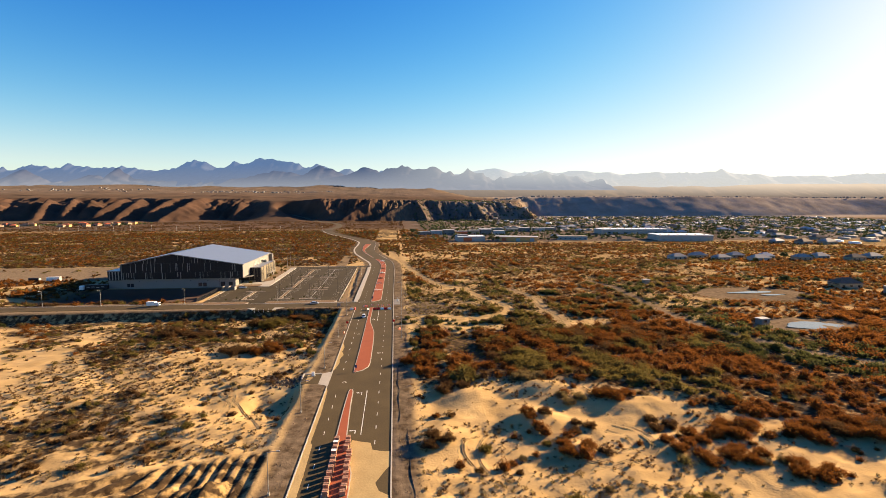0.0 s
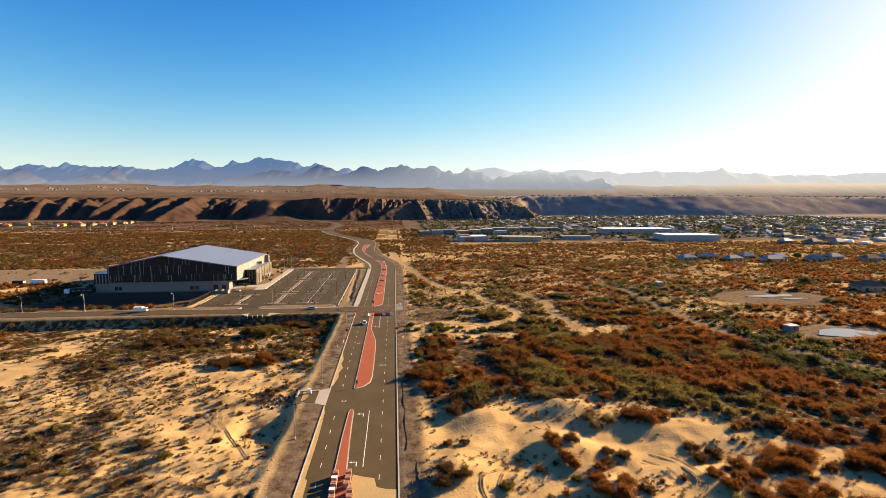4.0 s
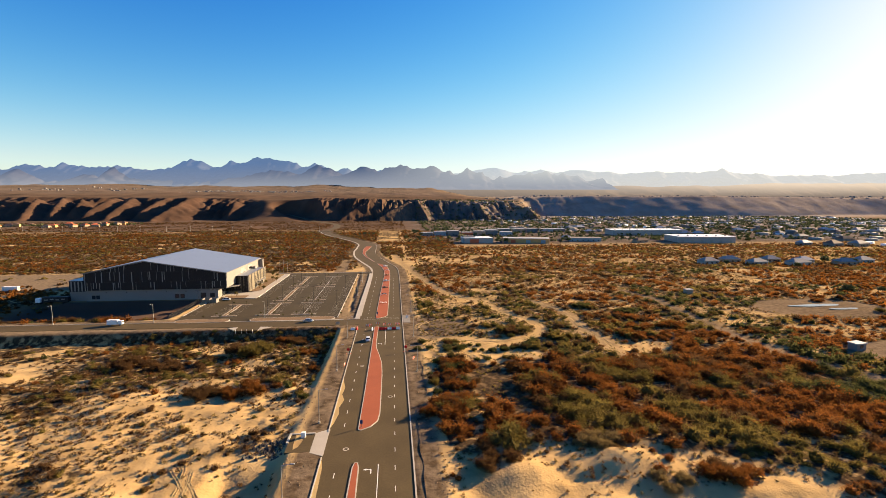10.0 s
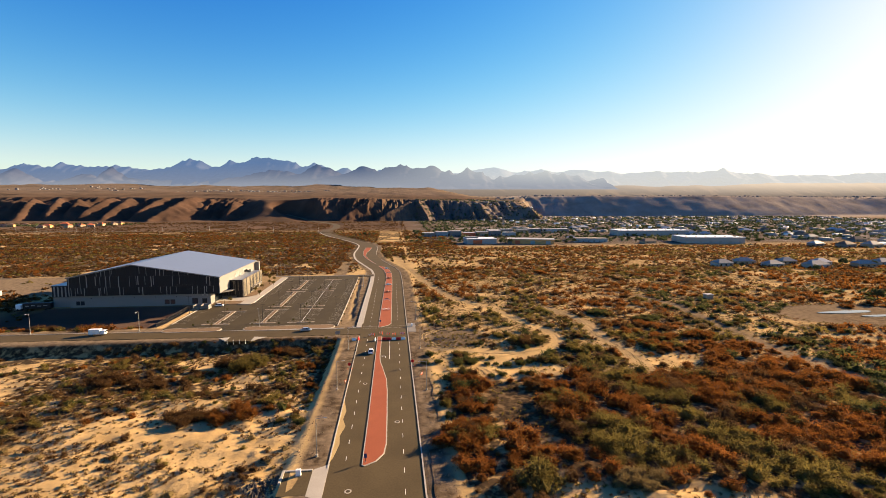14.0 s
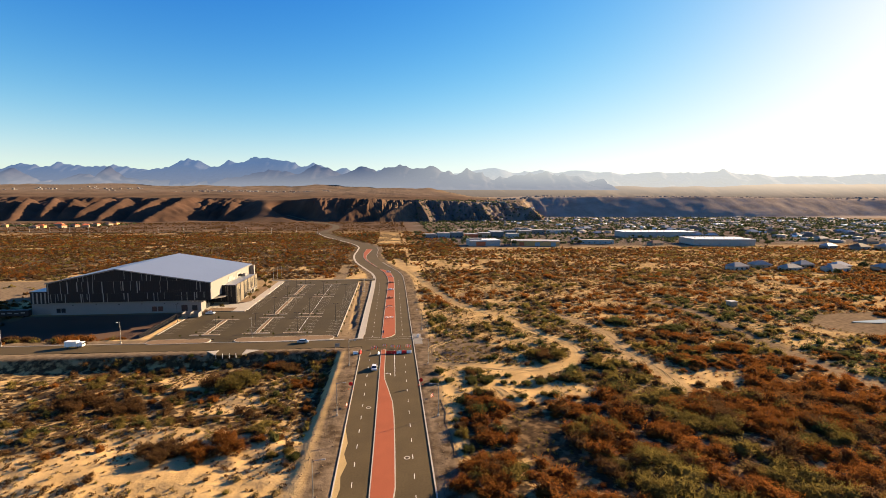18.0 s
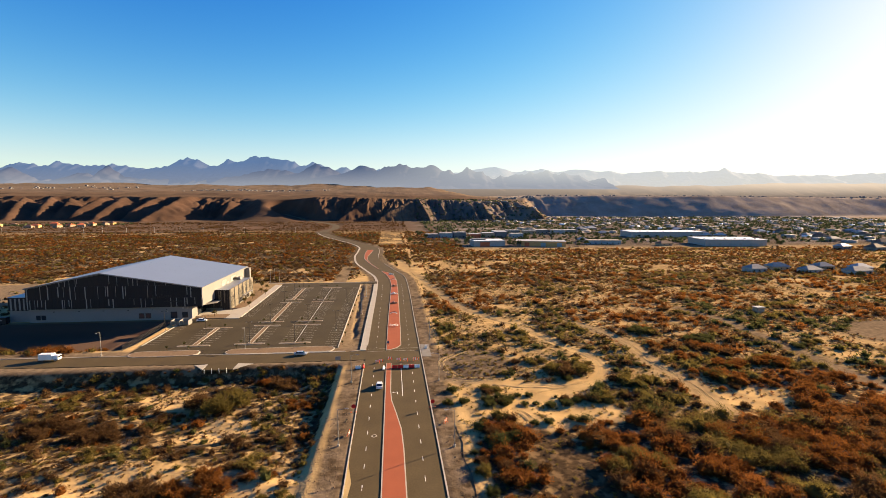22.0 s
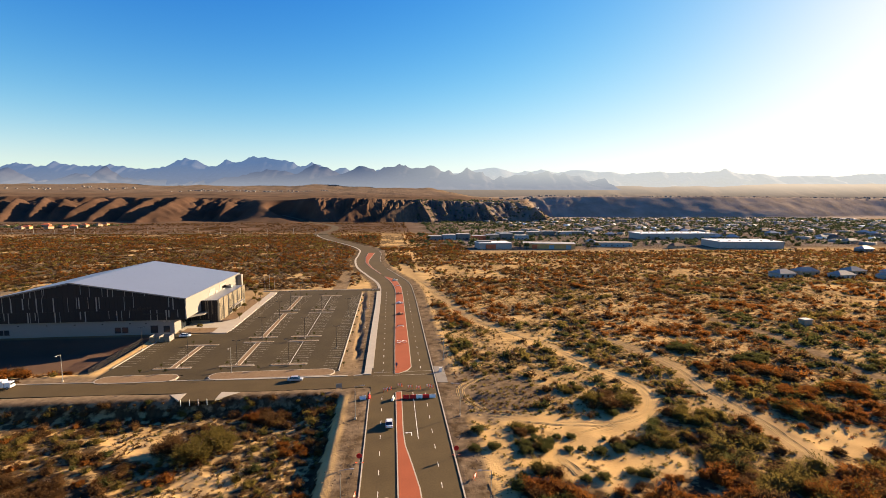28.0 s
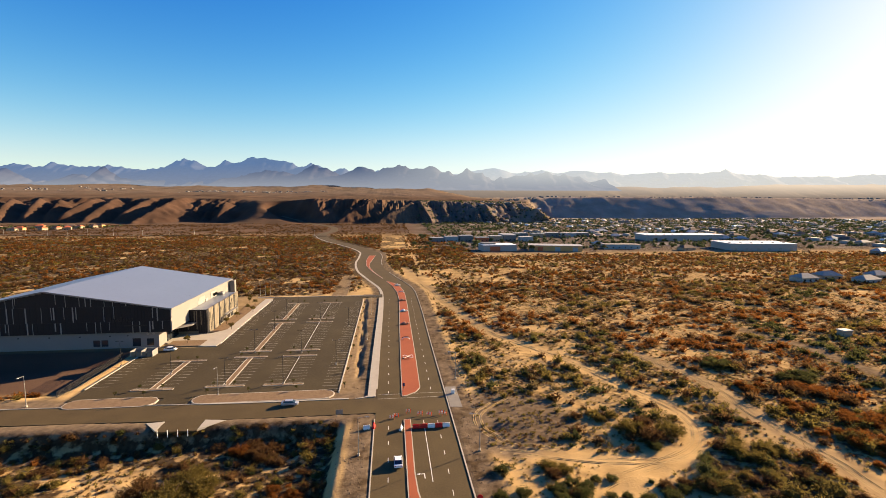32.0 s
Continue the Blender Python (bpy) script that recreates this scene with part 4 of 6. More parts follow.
for y0 in (362, 371, 376):
    win = part("window", boxm(AX1 + 0.15, AX1 + 0.32, y0, y0 + 3.2, 0.6, 3.2), DARKMETAL, hall, "dark framed window")
    part("pane", boxm(AX1 + 0.32, AX1 + 0.35, y0 + 0.1, y0 + 3.1, 0.7, 3.1), GLASS, win)
part("window_canopy", boxm(AX1 + 0.2, AX1 + 1.6, 366, 382, 3.4, 3.65), WHITE, hall)
part("entrance_canopy", prism(bmesh.new(), [(-108.7, 333.5), (-101.0, 341.0), (-101.0, 346), (-108.7, 346)], 4.9, 5.3), WHITE, hall, "white angular entrance canopy")
door = part("entrance_glazing", boxm(-108.75, -108.55, 335.5, 345.8, -0.3, 4.6), GLASS, hall, "dark entrance glazing")
for k in range(5):
    part("mullion", boxm(-108.56, -108.46, 335.5 + k * 2.5, 335.62 + k * 2.5, -0.3, 4.6), DARKMETAL, door)
part("end_fin", prism(bmesh.new(), [(-103.6, 397.5), (-101.0, 397.5), (-101.0, 400.2), (-103.6, 400.2)], -0.4, 14.9), WHITE, hall, "white end wall fin")
for x0, y0, w, d, h in ((-107.2, 356, 3.4, 5, 1.9), (-106.6, 364, 3.0, 3, 1.5), (-107, 374, 3.2, 6, 2.1), (-103.5, 380, 2.2, 3, 1.4)):
    ac = thing("roof_air_unit", "pale grey rooftop air handling unit on the annex", "air conditioner", pose(x0, y0, AZ + 0.15), group="roof units")
    part("casing", boxm(0, w, 0, d, 0.12, h, bev=0.05), STEEL, ac)
    part("fan_cowl", tube(bmesh.new(), (w / 2, d / 2, h), (w / 2, d / 2, h + 0.25), 0.6, 0.55, 12), DARKMETAL, ac)
    part("skid", boxm(0.1, w - 0.1, 0.1, d - 0.1, 0, 0.12), DARKMETAL, ac)
for y0, w in ((357, 7.0), (371, 9.0)):
    part("wall_recess", boxm(HX1 - 0.52, HX1 - 0.40, y0, y0 + w, 10.9, 13.6), PALEPANEL, hall)

plaza = part("pavement", prism(bmesh.new(), [(-108.6, 333.0), (-90.8, 327.0), (-86.4, 327.0), (-86.4, 419), (-90.4, 419), (-90.4, 352), (-95.5, 345.8), (-108.6, 345.8)], -0.4, 0.08), CONCRETE)
strip_bed = part("planting_bed", prism(bmesh.new(), [(-96.2, 347.5), (-95.0, 347.5), (-90.5, 352.4), (-90.5, 404), (-96.2, 404)], -0.4, 0.06), DIRT_BED)
tagged(strip_bed, "brown gravel planting bed between hall and walkway", "planting bed", kind="structure")
tagged(plaza, "pale concrete entrance plaza beside the hall", "pavement", kind="structure")
bed = part("planting_bed", boxm(-106.5, -93, 328.0, 336, -0.4, 0.1), DIRT_BED)
tagged(bed, "gravel planting bed by the hall entrance", "planting bed", kind="structure")
for y0 in np.arange(330, 416, 2.72):
    part("wheel_stop", boxm(-86.0, -85.7, y0, y0 + 1.7, -0.06, 0.08), WHITEPLASTIC, lot)
    share("stall_line", stall_me, lot, pose(-83.2, y0 - 0.5, 0))


def flagpole(x, y, h):
    ob = thing("flagpole", "slim bare steel flagpole beside the car park", "flagpole", pose(x, y, 0), group="flagpoles")
    part("pole", tube(bmesh.new(), (0, 0, -0.3), (0, 0, h), 0.11, 0.05, 10), STEEL, ob)
    part("base_collar", tube(bmesh.new(), (0, 0, -0.3), (0, 0, 0.3), 0.3, 0.2, 12), CONCRETE, ob)
    bm = bmesh.new()
    bmesh.ops.create_icosphere(bm, subdivisions=1, radius=0.14, matrix=Matrix.Translation((0, 0, h + 0.1)))
    part("finial", bm, STEEL, ob)


for x in (-96.6, -93.6, -90.6):
    flagpole(x, 430.5, 9.5)

# dumpster enclosure
enc = thing("bin_enclosure", "pale block wall enclosure with two open bays", "enclosure", pose(-113.0, 315.8, -0.06))
for x0, x1, y0, y1 in ((0, 0.2, 0, 4.4), (7.6, 7.8, 0, 4.4), (3.8, 4.0, 0, 4.2), (0, 7.8, 4.2, 4.4)):
    part("block_wall", boxm(x0, x1, y0, y1, -0.3, 2.3), WHITE, enc)
for x0 in (0.25, 2.1, 4.1, 5.9):
    part("gate_leaf", boxm(x0, x0 + 1.6, -0.05, 0.03, 0.2, 2.1), TANPANEL, enc)
fence = thing("chain_fence", "dark wire fence along the car park's bank", "fence")
fa, fb = np.array([-114.6, 279.5]), np.array([-115.6, 316.0])
for k in range(14):
    p = fa + (fb - fa) * k / 13
    part("post", tube(bmesh.new(), (p[0], p[1], -1.2), (p[0], p[1], 1.9), 0.045, n=6), DARKMETAL, fence)
for z in (0.1, 1.85):
    part("rail", tube(bmesh.new(), (*fa, z), (*fb, z), 0.03, n=6), DARKMETAL, fence)
bm = bmesh.new()
for k in range(180):
    p = fa + (fb - fa) * k / 180
    box(bm, p[0] - 0.012, p[0] + 0.012, p[1], p[1] + 0.05, 0.1, 1.85)
part("wire_infill", bm, DARKMETAL, fence, kind="stuff")


# ---- lamps ----
def street_lamp(h, double):
    ob = thing("street_lamp", "slim galvanised street lamp on a concrete base" if not double else "dark twin-head car park lamp on a concrete base", "street lamp", group="street lamps" if not double else "car park lamps")
    m = DARKMETAL if double else STEEL
    part("base", tube(bmesh.new(), (0, 0, -0.4), (0, 0, 0.5), 0.3, 0.3, 12), CONCRETE, ob)
    part("pole", tube(bmesh.new(), (0, 0, 0.5), (0, 0, h), 0.11, 0.06, 8), m, ob)
    for s in ((-1, 1) if double else (1,)):
        part("arm", tube(bmesh.new(), (0, 0, h - 0.1), (s * (0.7 if double else 1.8), 0, h + 0.15), 0.045, n=6), m, ob)
        hx = s * (1.0 if double else 2.1)
        head = part("lamp_head", boxm(hx - 0.4, hx + 0.4, -0.17, 0.17, h + 0.06, h + 0.22, bev=0.04), m, ob)
        part("lens", boxm(hx - 0.3, hx + 0.3, -0.12, 0.12, h + 0.03, h + 0.06), LAMPGLASS, head)
    return ob


lampS, lampD = street_lamp(9.0, False), street_lamp(8.8, True)
first = True
for x, y, a in ((-25.2, 89, 0), (-26.0, 126, 0), (-24.6, 161, 0), (-24.4, 199, 0), (-24.6, 238, 0), (3.2, 237, 180), (3.8, 282, 180), (2.8, 196, 180), (-194, 274.3, -90), (-164, 274.8, -90), (-119, 274.0, -90), (-68.4, 276.6, -90), (-27, 330, 0), (-27, 375, 0)):
    m = pose(x, y, float(height(np.array([x]), np.array([y]))[0]), rz=a)
    if first:
        lampS.matrix_basis, first = m, False
    else:
        copy_thing(lampS, m)
first = True
for x, y in [(-68.8, y) for y in (284, 317, 348, 374, 403)] + [(-51, 283.2), (-51, 314.5), (-36.4, 300), (-36.4, 352), (-90, 296), (-110.9, 306), (-51, 364)]:
    if first:
        lampD.matrix_basis, first = pose(x, y, 0), False
    else:
        copy_thing(lampD, pose(x, y, 0))


# ---- vehicles ----
def car(name, label, paint, m, L=4.7, W=1.85, H=1.5, tall=False):
    ob = thing(name, label, "car" if not tall else "pickup truck", m)
    prof = [(-L / 2, 0.35), (-L / 2 + 0.05, 0.75), (-L / 2 + 0.9, 0.92), (L / 2 - 0.7, 0.98), (L / 2, 0.9), (L / 2, 0.35)]
    bm = bmesh.new()
    a, b = [bm.verts.new((x, -W / 2, z)) for x, z in prof], [bm.verts.new((x, W / 2, z)) for x, z in prof]
    bm.faces.new(a)
    bm.faces.new(b[::-1])
    for i in range(len(prof)):
        bm.faces.new((a[i], b[i], b[(i + 1) % len(prof)], a[(i + 1) % len(prof)]))
    bmesh.ops.bevel(bm, geom=bm.edges[:], offset=0.07, segments=2, affect='EDGES')
    part("body", bm, paint, ob)
    x0, x1 = -L / 2 + 0.85, L / 2 - 0.45
    bm = bmesh.new()
    v = [bm.verts.new(c) for c in ((x0, -W / 2 + 0.06, 0.9), (x1, -W / 2 + 0.06, 0.95), (x1, W / 2 - 0.06, 0.95), (x0, W / 2 - 0.06, 0.9), (x0 + 0.75, -W / 2 + 0.25, H - 0.06), (x1 - 0.6, -W / 2 + 0.25, H - 0.06), (x1 - 0.6, W / 2 - 0.25, H - 0.06), (x0 + 0.75, W / 2 - 0.25, H - 0.06))]
    for f in ((4, 5, 6, 7), (0, 1, 5, 4), (1, 2, 6, 5), (2, 3, 7, 6), (3, 0, 4, 7)):
        bm.faces.new([v[k] for k in f])
    part("glasshouse", bm, GLASS, ob, "dark tinted glass")
    part("roof_panel", boxm(x0 + 0.72, x1 - 0.58, -W / 2 + 0.22, W / 2 - 0.22, H - 0.07, H, bev=0.03), paint, ob)
    for wx in (-L / 2 + 0.9, L / 2 - 0.9):
        for wy in (-W / 2 + 0.02, W / 2 - 0.24):
            wh = part("wheel", tube(bmesh.new(), (wx, wy, 0.33), (wx, wy + 0.22, 0.33), 0.33, n=16), TYRE, ob)
            part("rim", tube(bmesh.new(), (wx, wy - 0.01, 0.33), (wx, wy + 0.23, 0.33), 0.2, n=12), STEEL, wh)
    for s in (-1, 1):
        part("headlight", boxm(-L / 2 - 0.02, -L / 2 + 0.06, s * 0.62 - 0.2, s * 0.62 + 0.2, 0.62, 0.74), LAMPGLASS, ob)
        part("tail_light", boxm(L / 2 - 0.05, L / 2 + 0.02, s * 0.68 - 0.14, s * 0.68 + 0.14, 0.7, 0.86), REDPLASTIC, ob)
    return ob


car("parked_car", "white hatchback standing in the avenue lane", CARWHITE, pose(-15.7, 233.5, 0, rz=-90), L=4.3, H=1.6)
car("parked_car", "silver sedan standing on the side street", CARSILVER, pose(-45.7, 267.2, 0, rz=180))
car("parked_car", "white hatchback parked beside the hall", CARWHITE, pose(-102.0, 322.8, -0.06, rz=180), L=4.4)

van = thing("utility_truck", "white utility truck parked on the side street", "truck", pose(-133.8, 270.0, 0, rz=180))
part("cab", boxm(-3.3, -1.3, -1.0, 1.0, 0.5, 2.2, bev=0.15), CARWHITE, van)
part("windscreen", boxm(-3.34, -2.9, -0.85, 0.85, 1.4, 2.0), GLASS, van)
part("cargo_box", boxm(-1.2, 3.3, -1.1, 1.1, 0.6, 2.7, bev=0.06), WHITEPLASTIC, van)
part("rear_bumper", boxm(3.3, 3.5, -1.0, 1.0, 0.5, 0.75), STEEL, van)
for wx in (-2.3, 2.0):
    for wy in (-1.05, 0.8):
        wh = part("wheel", tube(bmesh.new(), (wx, wy, 0.42), (wx, wy + 0.25, 0.42), 0.42, n=16), TYRE, van)
        part("rim", tube(bmesh.new(), (wx, wy - 0.01, 0.42), (wx, wy + 0.26, 0.42), 0.24, n=12), STEEL, wh)

semi = thing("semi_trailer_truck", "white truck cab with a long dark trailer by the hall", "truck", pose(-196, 327.5, -0.9))
part("cab", boxm(-11.5, -8.6, -1.2, 1.2, 0.7, 3.4, bev=0.25), CARWHITE, semi)
part("windscreen", boxm(-11.55, -11.2, -1.0, 1.0, 2.2, 3.0), GLASS, semi)
part("trailer", boxm(-7.8, 6.0, -1.25, 1.25, 1.1, 4.0, bev=0.04), DARKPANEL, semi, "black box trailer")
for k in range(4):
    part("sign_bar", boxm(-6.5 + 3 * k, -4.6 + 3 * k, -1.28, -1.255, 2.2 + 0.3 * (k % 2), 2.7 + 0.3 * (k % 2)), PALEPANEL, semi)
for wx in (-10.4, -8.6, 3.4, 4.7):
    wh = part("wheel", tube(bmesh.new(), (wx, -1.2, 0.5), (wx, 1.2, 0.5), 0.5, n=16), TYRE, semi)
for x, y, w, h, mat, lb in ((-249, 366, 9.0, 3.0, WHITEPLASTIC, "long white site container on the gravel yard"), (-262, 366, 7.0, 2.4, DARKPANEL, "dark low site container on the gravel yard")):
    c = thing("container", lb, "container", pose(x, y, 0))
    part("shell", boxm(-w / 2, w / 2, -1.3, 1.3, 0.1, h, bev=0.05), mat, c)
    part("door_frame", boxm(w / 2, w / 2 + 0.06, -1.2, 1.2, 0.2, h - 0.15), STEEL, c)
    part("skids", boxm(-w / 2 + 0.3, w / 2 - 0.3, -1.1, 1.1, -0.4, 0.1), DARKMETAL, c)

# ---- road works ----
def water_barrier(mat, x, y, a, label):
    ob = thing("water_barrier", label, "traffic barrier", pose(x, y, 0, rz=a), group="water barriers")
    prof = [(-0.32, 0.08), (-0.32, 0.35), (-0.14, 0.62), (-0.11, 1.1), (0.11, 1.1), (0.14, 0.62), (0.32, 0.35), (0.32, 0.08)]
    bm = bmesh.new()
    p, q = [bm.verts.new((-0.9, y_, z)) for y_, z in prof], [bm.verts.new((0.9, y_, z)) for y_, z in prof]
    bm.faces.new(p[::-1])
    bm.faces.new(q)
    for i in range(8):
        bm.faces.new((p[i], p[(i + 1) % 8], q[(i + 1) % 8], q[i]))
    bmesh.ops.recalc_face_normals(bm, faces=bm.faces[:])
    bmesh.ops.bevel(bm, geom=bm.edges[:], offset=0.025, segments=1, affect='EDGES')
    part("shell", bm, mat, ob)
    for s in (-0.55, 0.55):
        part("foot", boxm(s - 0.18, s + 0.18, -0.34, 0.34, 0, 0.1), mat, ob)
        part("filler_cap", tube(bmesh.new(), (s, 0, 1.09), (s, 0, 1.15), 0.07, n=8), DARKMETAL, ob)
    return ob


for k, c in enumerate("RRWRW"):
    water_barrier(REDPLASTIC if c == "R" else WHITEPLASTIC, -10.85 + 1.93 * k, 249.6, 0, "red plastic water barrier across the lanes" if c == "R" else "white plastic water barrier across the lanes")
water_barrier(WHITEPLASTIC, -14.7, 249.2, 80, "white plastic water barrier beside the median")
water_barrier(REDPLASTIC, -21.6, 251.0, 84, "red plastic water barrier at the kerb")
water_barrier(WHITEPLASTIC, -23.4, 250.4, 10, "white plastic water barrier at the kerb")


def barricade(x, y, a):
    ob = thing("barricade", "orange and white folding road barricade", "barricade", pose(x, y, 0, rz=a), group="barricades")
    for s in (-0.6, 0.6):
        for d in (-0.3, 0.3):
            part("leg", tube(bmesh.new(), (s, d, 0), (s, 0, 1.2), 0.035, n=6), ORANGE, ob)
    for z in (0.6, 1.0):
        for j in range(4):
            part("board_stripe", boxm(-0.72 + 0.36 * j, -0.36 + 0.36 * j, -0.09, -0.05, z - 0.12, z + 0.12), ORANGE if j % 2 else WHITEPLASTIC, ob)


for x, y, a in ((-16.9, 255.4, 10), (-15.8, 256.2, -8), (-12.5, 258.5, 5), (-9.4, 256.8, 4), (-6.9, 256.2, -6), (-3.6, 257.0, 8), (-2.9, 256.3, 15), (-22.4, 204, 80), (2.0, 208, 60)):
    barricade(x, y, a)


def round_sign(x, y):
    ob = thing("stop_sign", "red octagonal sign on a portable stand at the kerb", "road sign", pose(x, y, 0.12))
    bm = bmesh.new()
    a, b = [], []
    for i in range(8):
        t = math.pi / 8 + i * math.pi / 4
        a.append(bm.verts.new((0.62 * math.cos(t), -0.03, 1.9 + 0.62 * math.sin(t))))
        b.append(bm.verts.new((0.62 * math.cos(t), 0.0, 1.9 + 0.62 * math.sin(t))))
    bm.faces.new(a)
    bm.faces.new(b[::-1])
    for i in range(8):
        bm.faces.new((a[i], b[i], b[(i + 1) % 8], a[(i + 1) % 8]))
    part("sign_plate", bm, REDPLASTIC, ob)
    part("post", boxm(-0.04, 0.04, 0.0, 0.06, 0, 1.9), STEEL, ob)
    for s in (-1, 1):
        part("stand_leg", tube(bmesh.new(), (0, 0.03, 0.3), (s * 0.8, 0.5, 0.02), 0.03, n=6), STEEL, ob)
        part("sandbag", boxm(s * 0.7 - 0.25, s * 0.7 + 0.25, 0.3, 0.6, 0, 0.15, bev=0.06), ORANGE, ob)


round_sign(-22.2, 216)
round_sign(-0.6, 217)
board = thing("sign_board", "grey sign board on two posts, seen from behind", "road sign", pose(-31.0, 258.2, -0.1, rz=8))
part("panel", boxm(-0.9, 0.9, -0.04, 0.0, 0.8, 2.1), STEEL, board)
for s in (-0.7, 0.7):
    part("post", boxm(s - 0.05, s + 0.05, 0.0, 0.08, -0.4, 2.1), STEEL, board)

# the ramp and boxes at the junction's far corner
ramp = part("pavement", prism(bmesh.new(), [(-0.6, 261), (2.8, 260.6), (2.8, 275.5), (-0.6, 275.5)], -0.4, 0.1), material("weathered_concrete", (0.20, 0.18, 0.15), 0.9, vary=0.2, scale=0.4, fine=4))
tagged(ramp, "unfinished concrete corner ramp by the junction", "pavement", kind="structure")
for x, y in ((1.4, 270.2), (-27.3, 153.8)):
    ub = thing("utility_box", "pale utility cabinet on a concrete pad", "utility box", pose(x, y, 0.1))
    part("cabinet", boxm(-0.5, 0.5, -0.35, 0.35, 0.1, 1.3, bev=0.04), WHITEPLASTIC, ub)
    part("plinth", boxm(-0.65, 0.65, -0.5, 0.5, -0.3, 0.1), CONCRETE, ub)
apron = part("pavement", prism(bmesh.new(), [(-24.6, 146.4), (-21.3, 144.5), (-21.3, 157.5), (-24.6, 155.6)], -0.4, 0.06), CONCRETE)
tagged(apron, "concrete driveway apron at the kerb", "pavement", kind="structure")
pad = part("driveway", boxm(-30.4, -24.6, 146.8, 155.2, -2.4, 0.05), ASPHALT)
tagged(pad, "short paved stub of an unbuilt driveway", "driveway", kind="structure")
part("edge_wall", boxm(-30.5, -24.6, 155.2, 155.7, -2.4, 0.25), CONCRETE, pad)
part("edge_wall", boxm(-30.9, -30.4, 151, 155.7, -2.4, 0.3), CONCRETE, pad)

# sand blown over the lanes
def sand_patch(name, poly, label):
    ob = part(name, prism(bmesh.new(), poly, -0.05, 0.016), DRIFT)
    return tagged(ob, label, "sand", kind="structure")


sand_patch("sand_drift", [(-9.3, 60), (-1.3, 60), (-1.3, 86.5), (-3.4, 88.2), (-4.2, 91.0), (-2.2, 95.5), (-1.3, 97), (-1.3, 103.2), (-3.6, 103.6), (-5.4, 104.4), (-6.0, 107.6), (-8.2, 108.3), (-10.6, 109.4), (-10.9, 104), (-9.6, 96)], "pale sand spread over the near lanes")
sand_patch("sand_drift", [(-21.4, 60), (-19.4, 60), (-19.6, 95), (-19.9, 108), (-20.5, 109), (-20.4, 125), (-20.8, 140), (-21.4, 143)], "pale sand along the gutter")
sand_patch("sand_drift", [(-21.5, 158), (-20.9, 160), (-20.1, 166), (-20.5, 170), (-19.6, 175), (-20.6, 179), (-20.2, 184), (-21.2, 190), (-21.5, 194)], "pale sand drifting over the kerb")

# pallets of pavers on the near median
r5 = random.Random(8)
for row, x0 in ((0, -14.0), (1, -11.3)):
    for k in range(11):
        y0 = 87.4 + 2.15 * k + r5.uniform(-0.2, 0.2)
        xx = x0 + (0.9 - 0.05 * k if row else 0) + r5.uniform(-0.15, 0.15) - (0.6 if row and k > 7 else 0)
        st = thing("paver_stack", "strapped stack of tan paving stones on a pallet", "paving stones", pose(xx, y0, 0.156, rz=r5.uniform(-6, 6)), group="paver stacks")
        part("pallet", boxm(-0.6, 0.6, -0.6, 0.6, 0, 0.13), WOOD, st)
        n = 3 if row == 0 or k > 3 else r5.choice((2, 3))
        for j in range(n):
            for s in (-0.29, 0.29):
                part("paver_block", boxm(s - 0.275, s + 0.275, -0.56 + r5.uniform(0, 0.05), 0.55, 0.13 + 0.38 * j, 0.13 + 0.38 * j + 0.365), BRICK, st)
        if r5.random() < 0.15:
            part("wrap_sheet", boxm(-0.59, 0.59, -0.5, 0.5, 0.13 + 0.38 * n, 0.15 + 0.38 * n), WHITEPLASTIC, st)
        part("strap", boxm(-0.585, 0.585, -0.06, -0.01, 0.12, 0.14 + 0.38 * n), DARKMETAL, st)

# wheel ruts pressed into the sand
def ruts(pts, label, gauge=0.85, wide=0.20):
    ob = thing("wheel_ruts", label, "tyre tracks", kind="structure")
    L_ = spline(pts, 1.2)
    wob = 0.5 * (fbm(L_[:, 0] / 5, L_[:, 1] / 5, 3) - 0.5)
    for o in (-gauge, gauge):
        for e in (-0.26, 0.26):
            part("rut_ridge", strip(bmesh.new(), L_, o + e - wide / 2 + wob, o + e + wide / 2 + wob, -0.3, 0.045, height), DRIFT, ob)


ruts(WASH[(WASH[:, 1] < 470)][::4], "worn wheel ruts along the sandy wash")
ruts(DIRT[::4], "worn wheel ruts on a sandy track")
ruts(PAN[::3], "wheel ruts curving over a sand flat")
RUT_LINES = ([(-53.3, 144.9), (-42.7, 129.8), (-36.0, 119)], [(-49, 112), (-48.2, 127.8), (-49, 140), (-52.4, 150)], [(20, 109), (16.2, 106), (15, 101.3), (16.8, 95), (19, 86)], [(24, 112), (19.5, 105), (18.4, 99), (20, 90)], [(57, 113), (62, 107.5), (62, 99), (53.5, 94), (44.4, 91)], [(54, 109), (57.5, 105), (57, 100), (50, 96.5), (41, 95)], [(16, 266), (6.5, 256), (6.5, 246), (13, 239), (24, 236)])
for pts in RUT_LINES:
    ruts(pts, "wheel ruts curving over open sand")

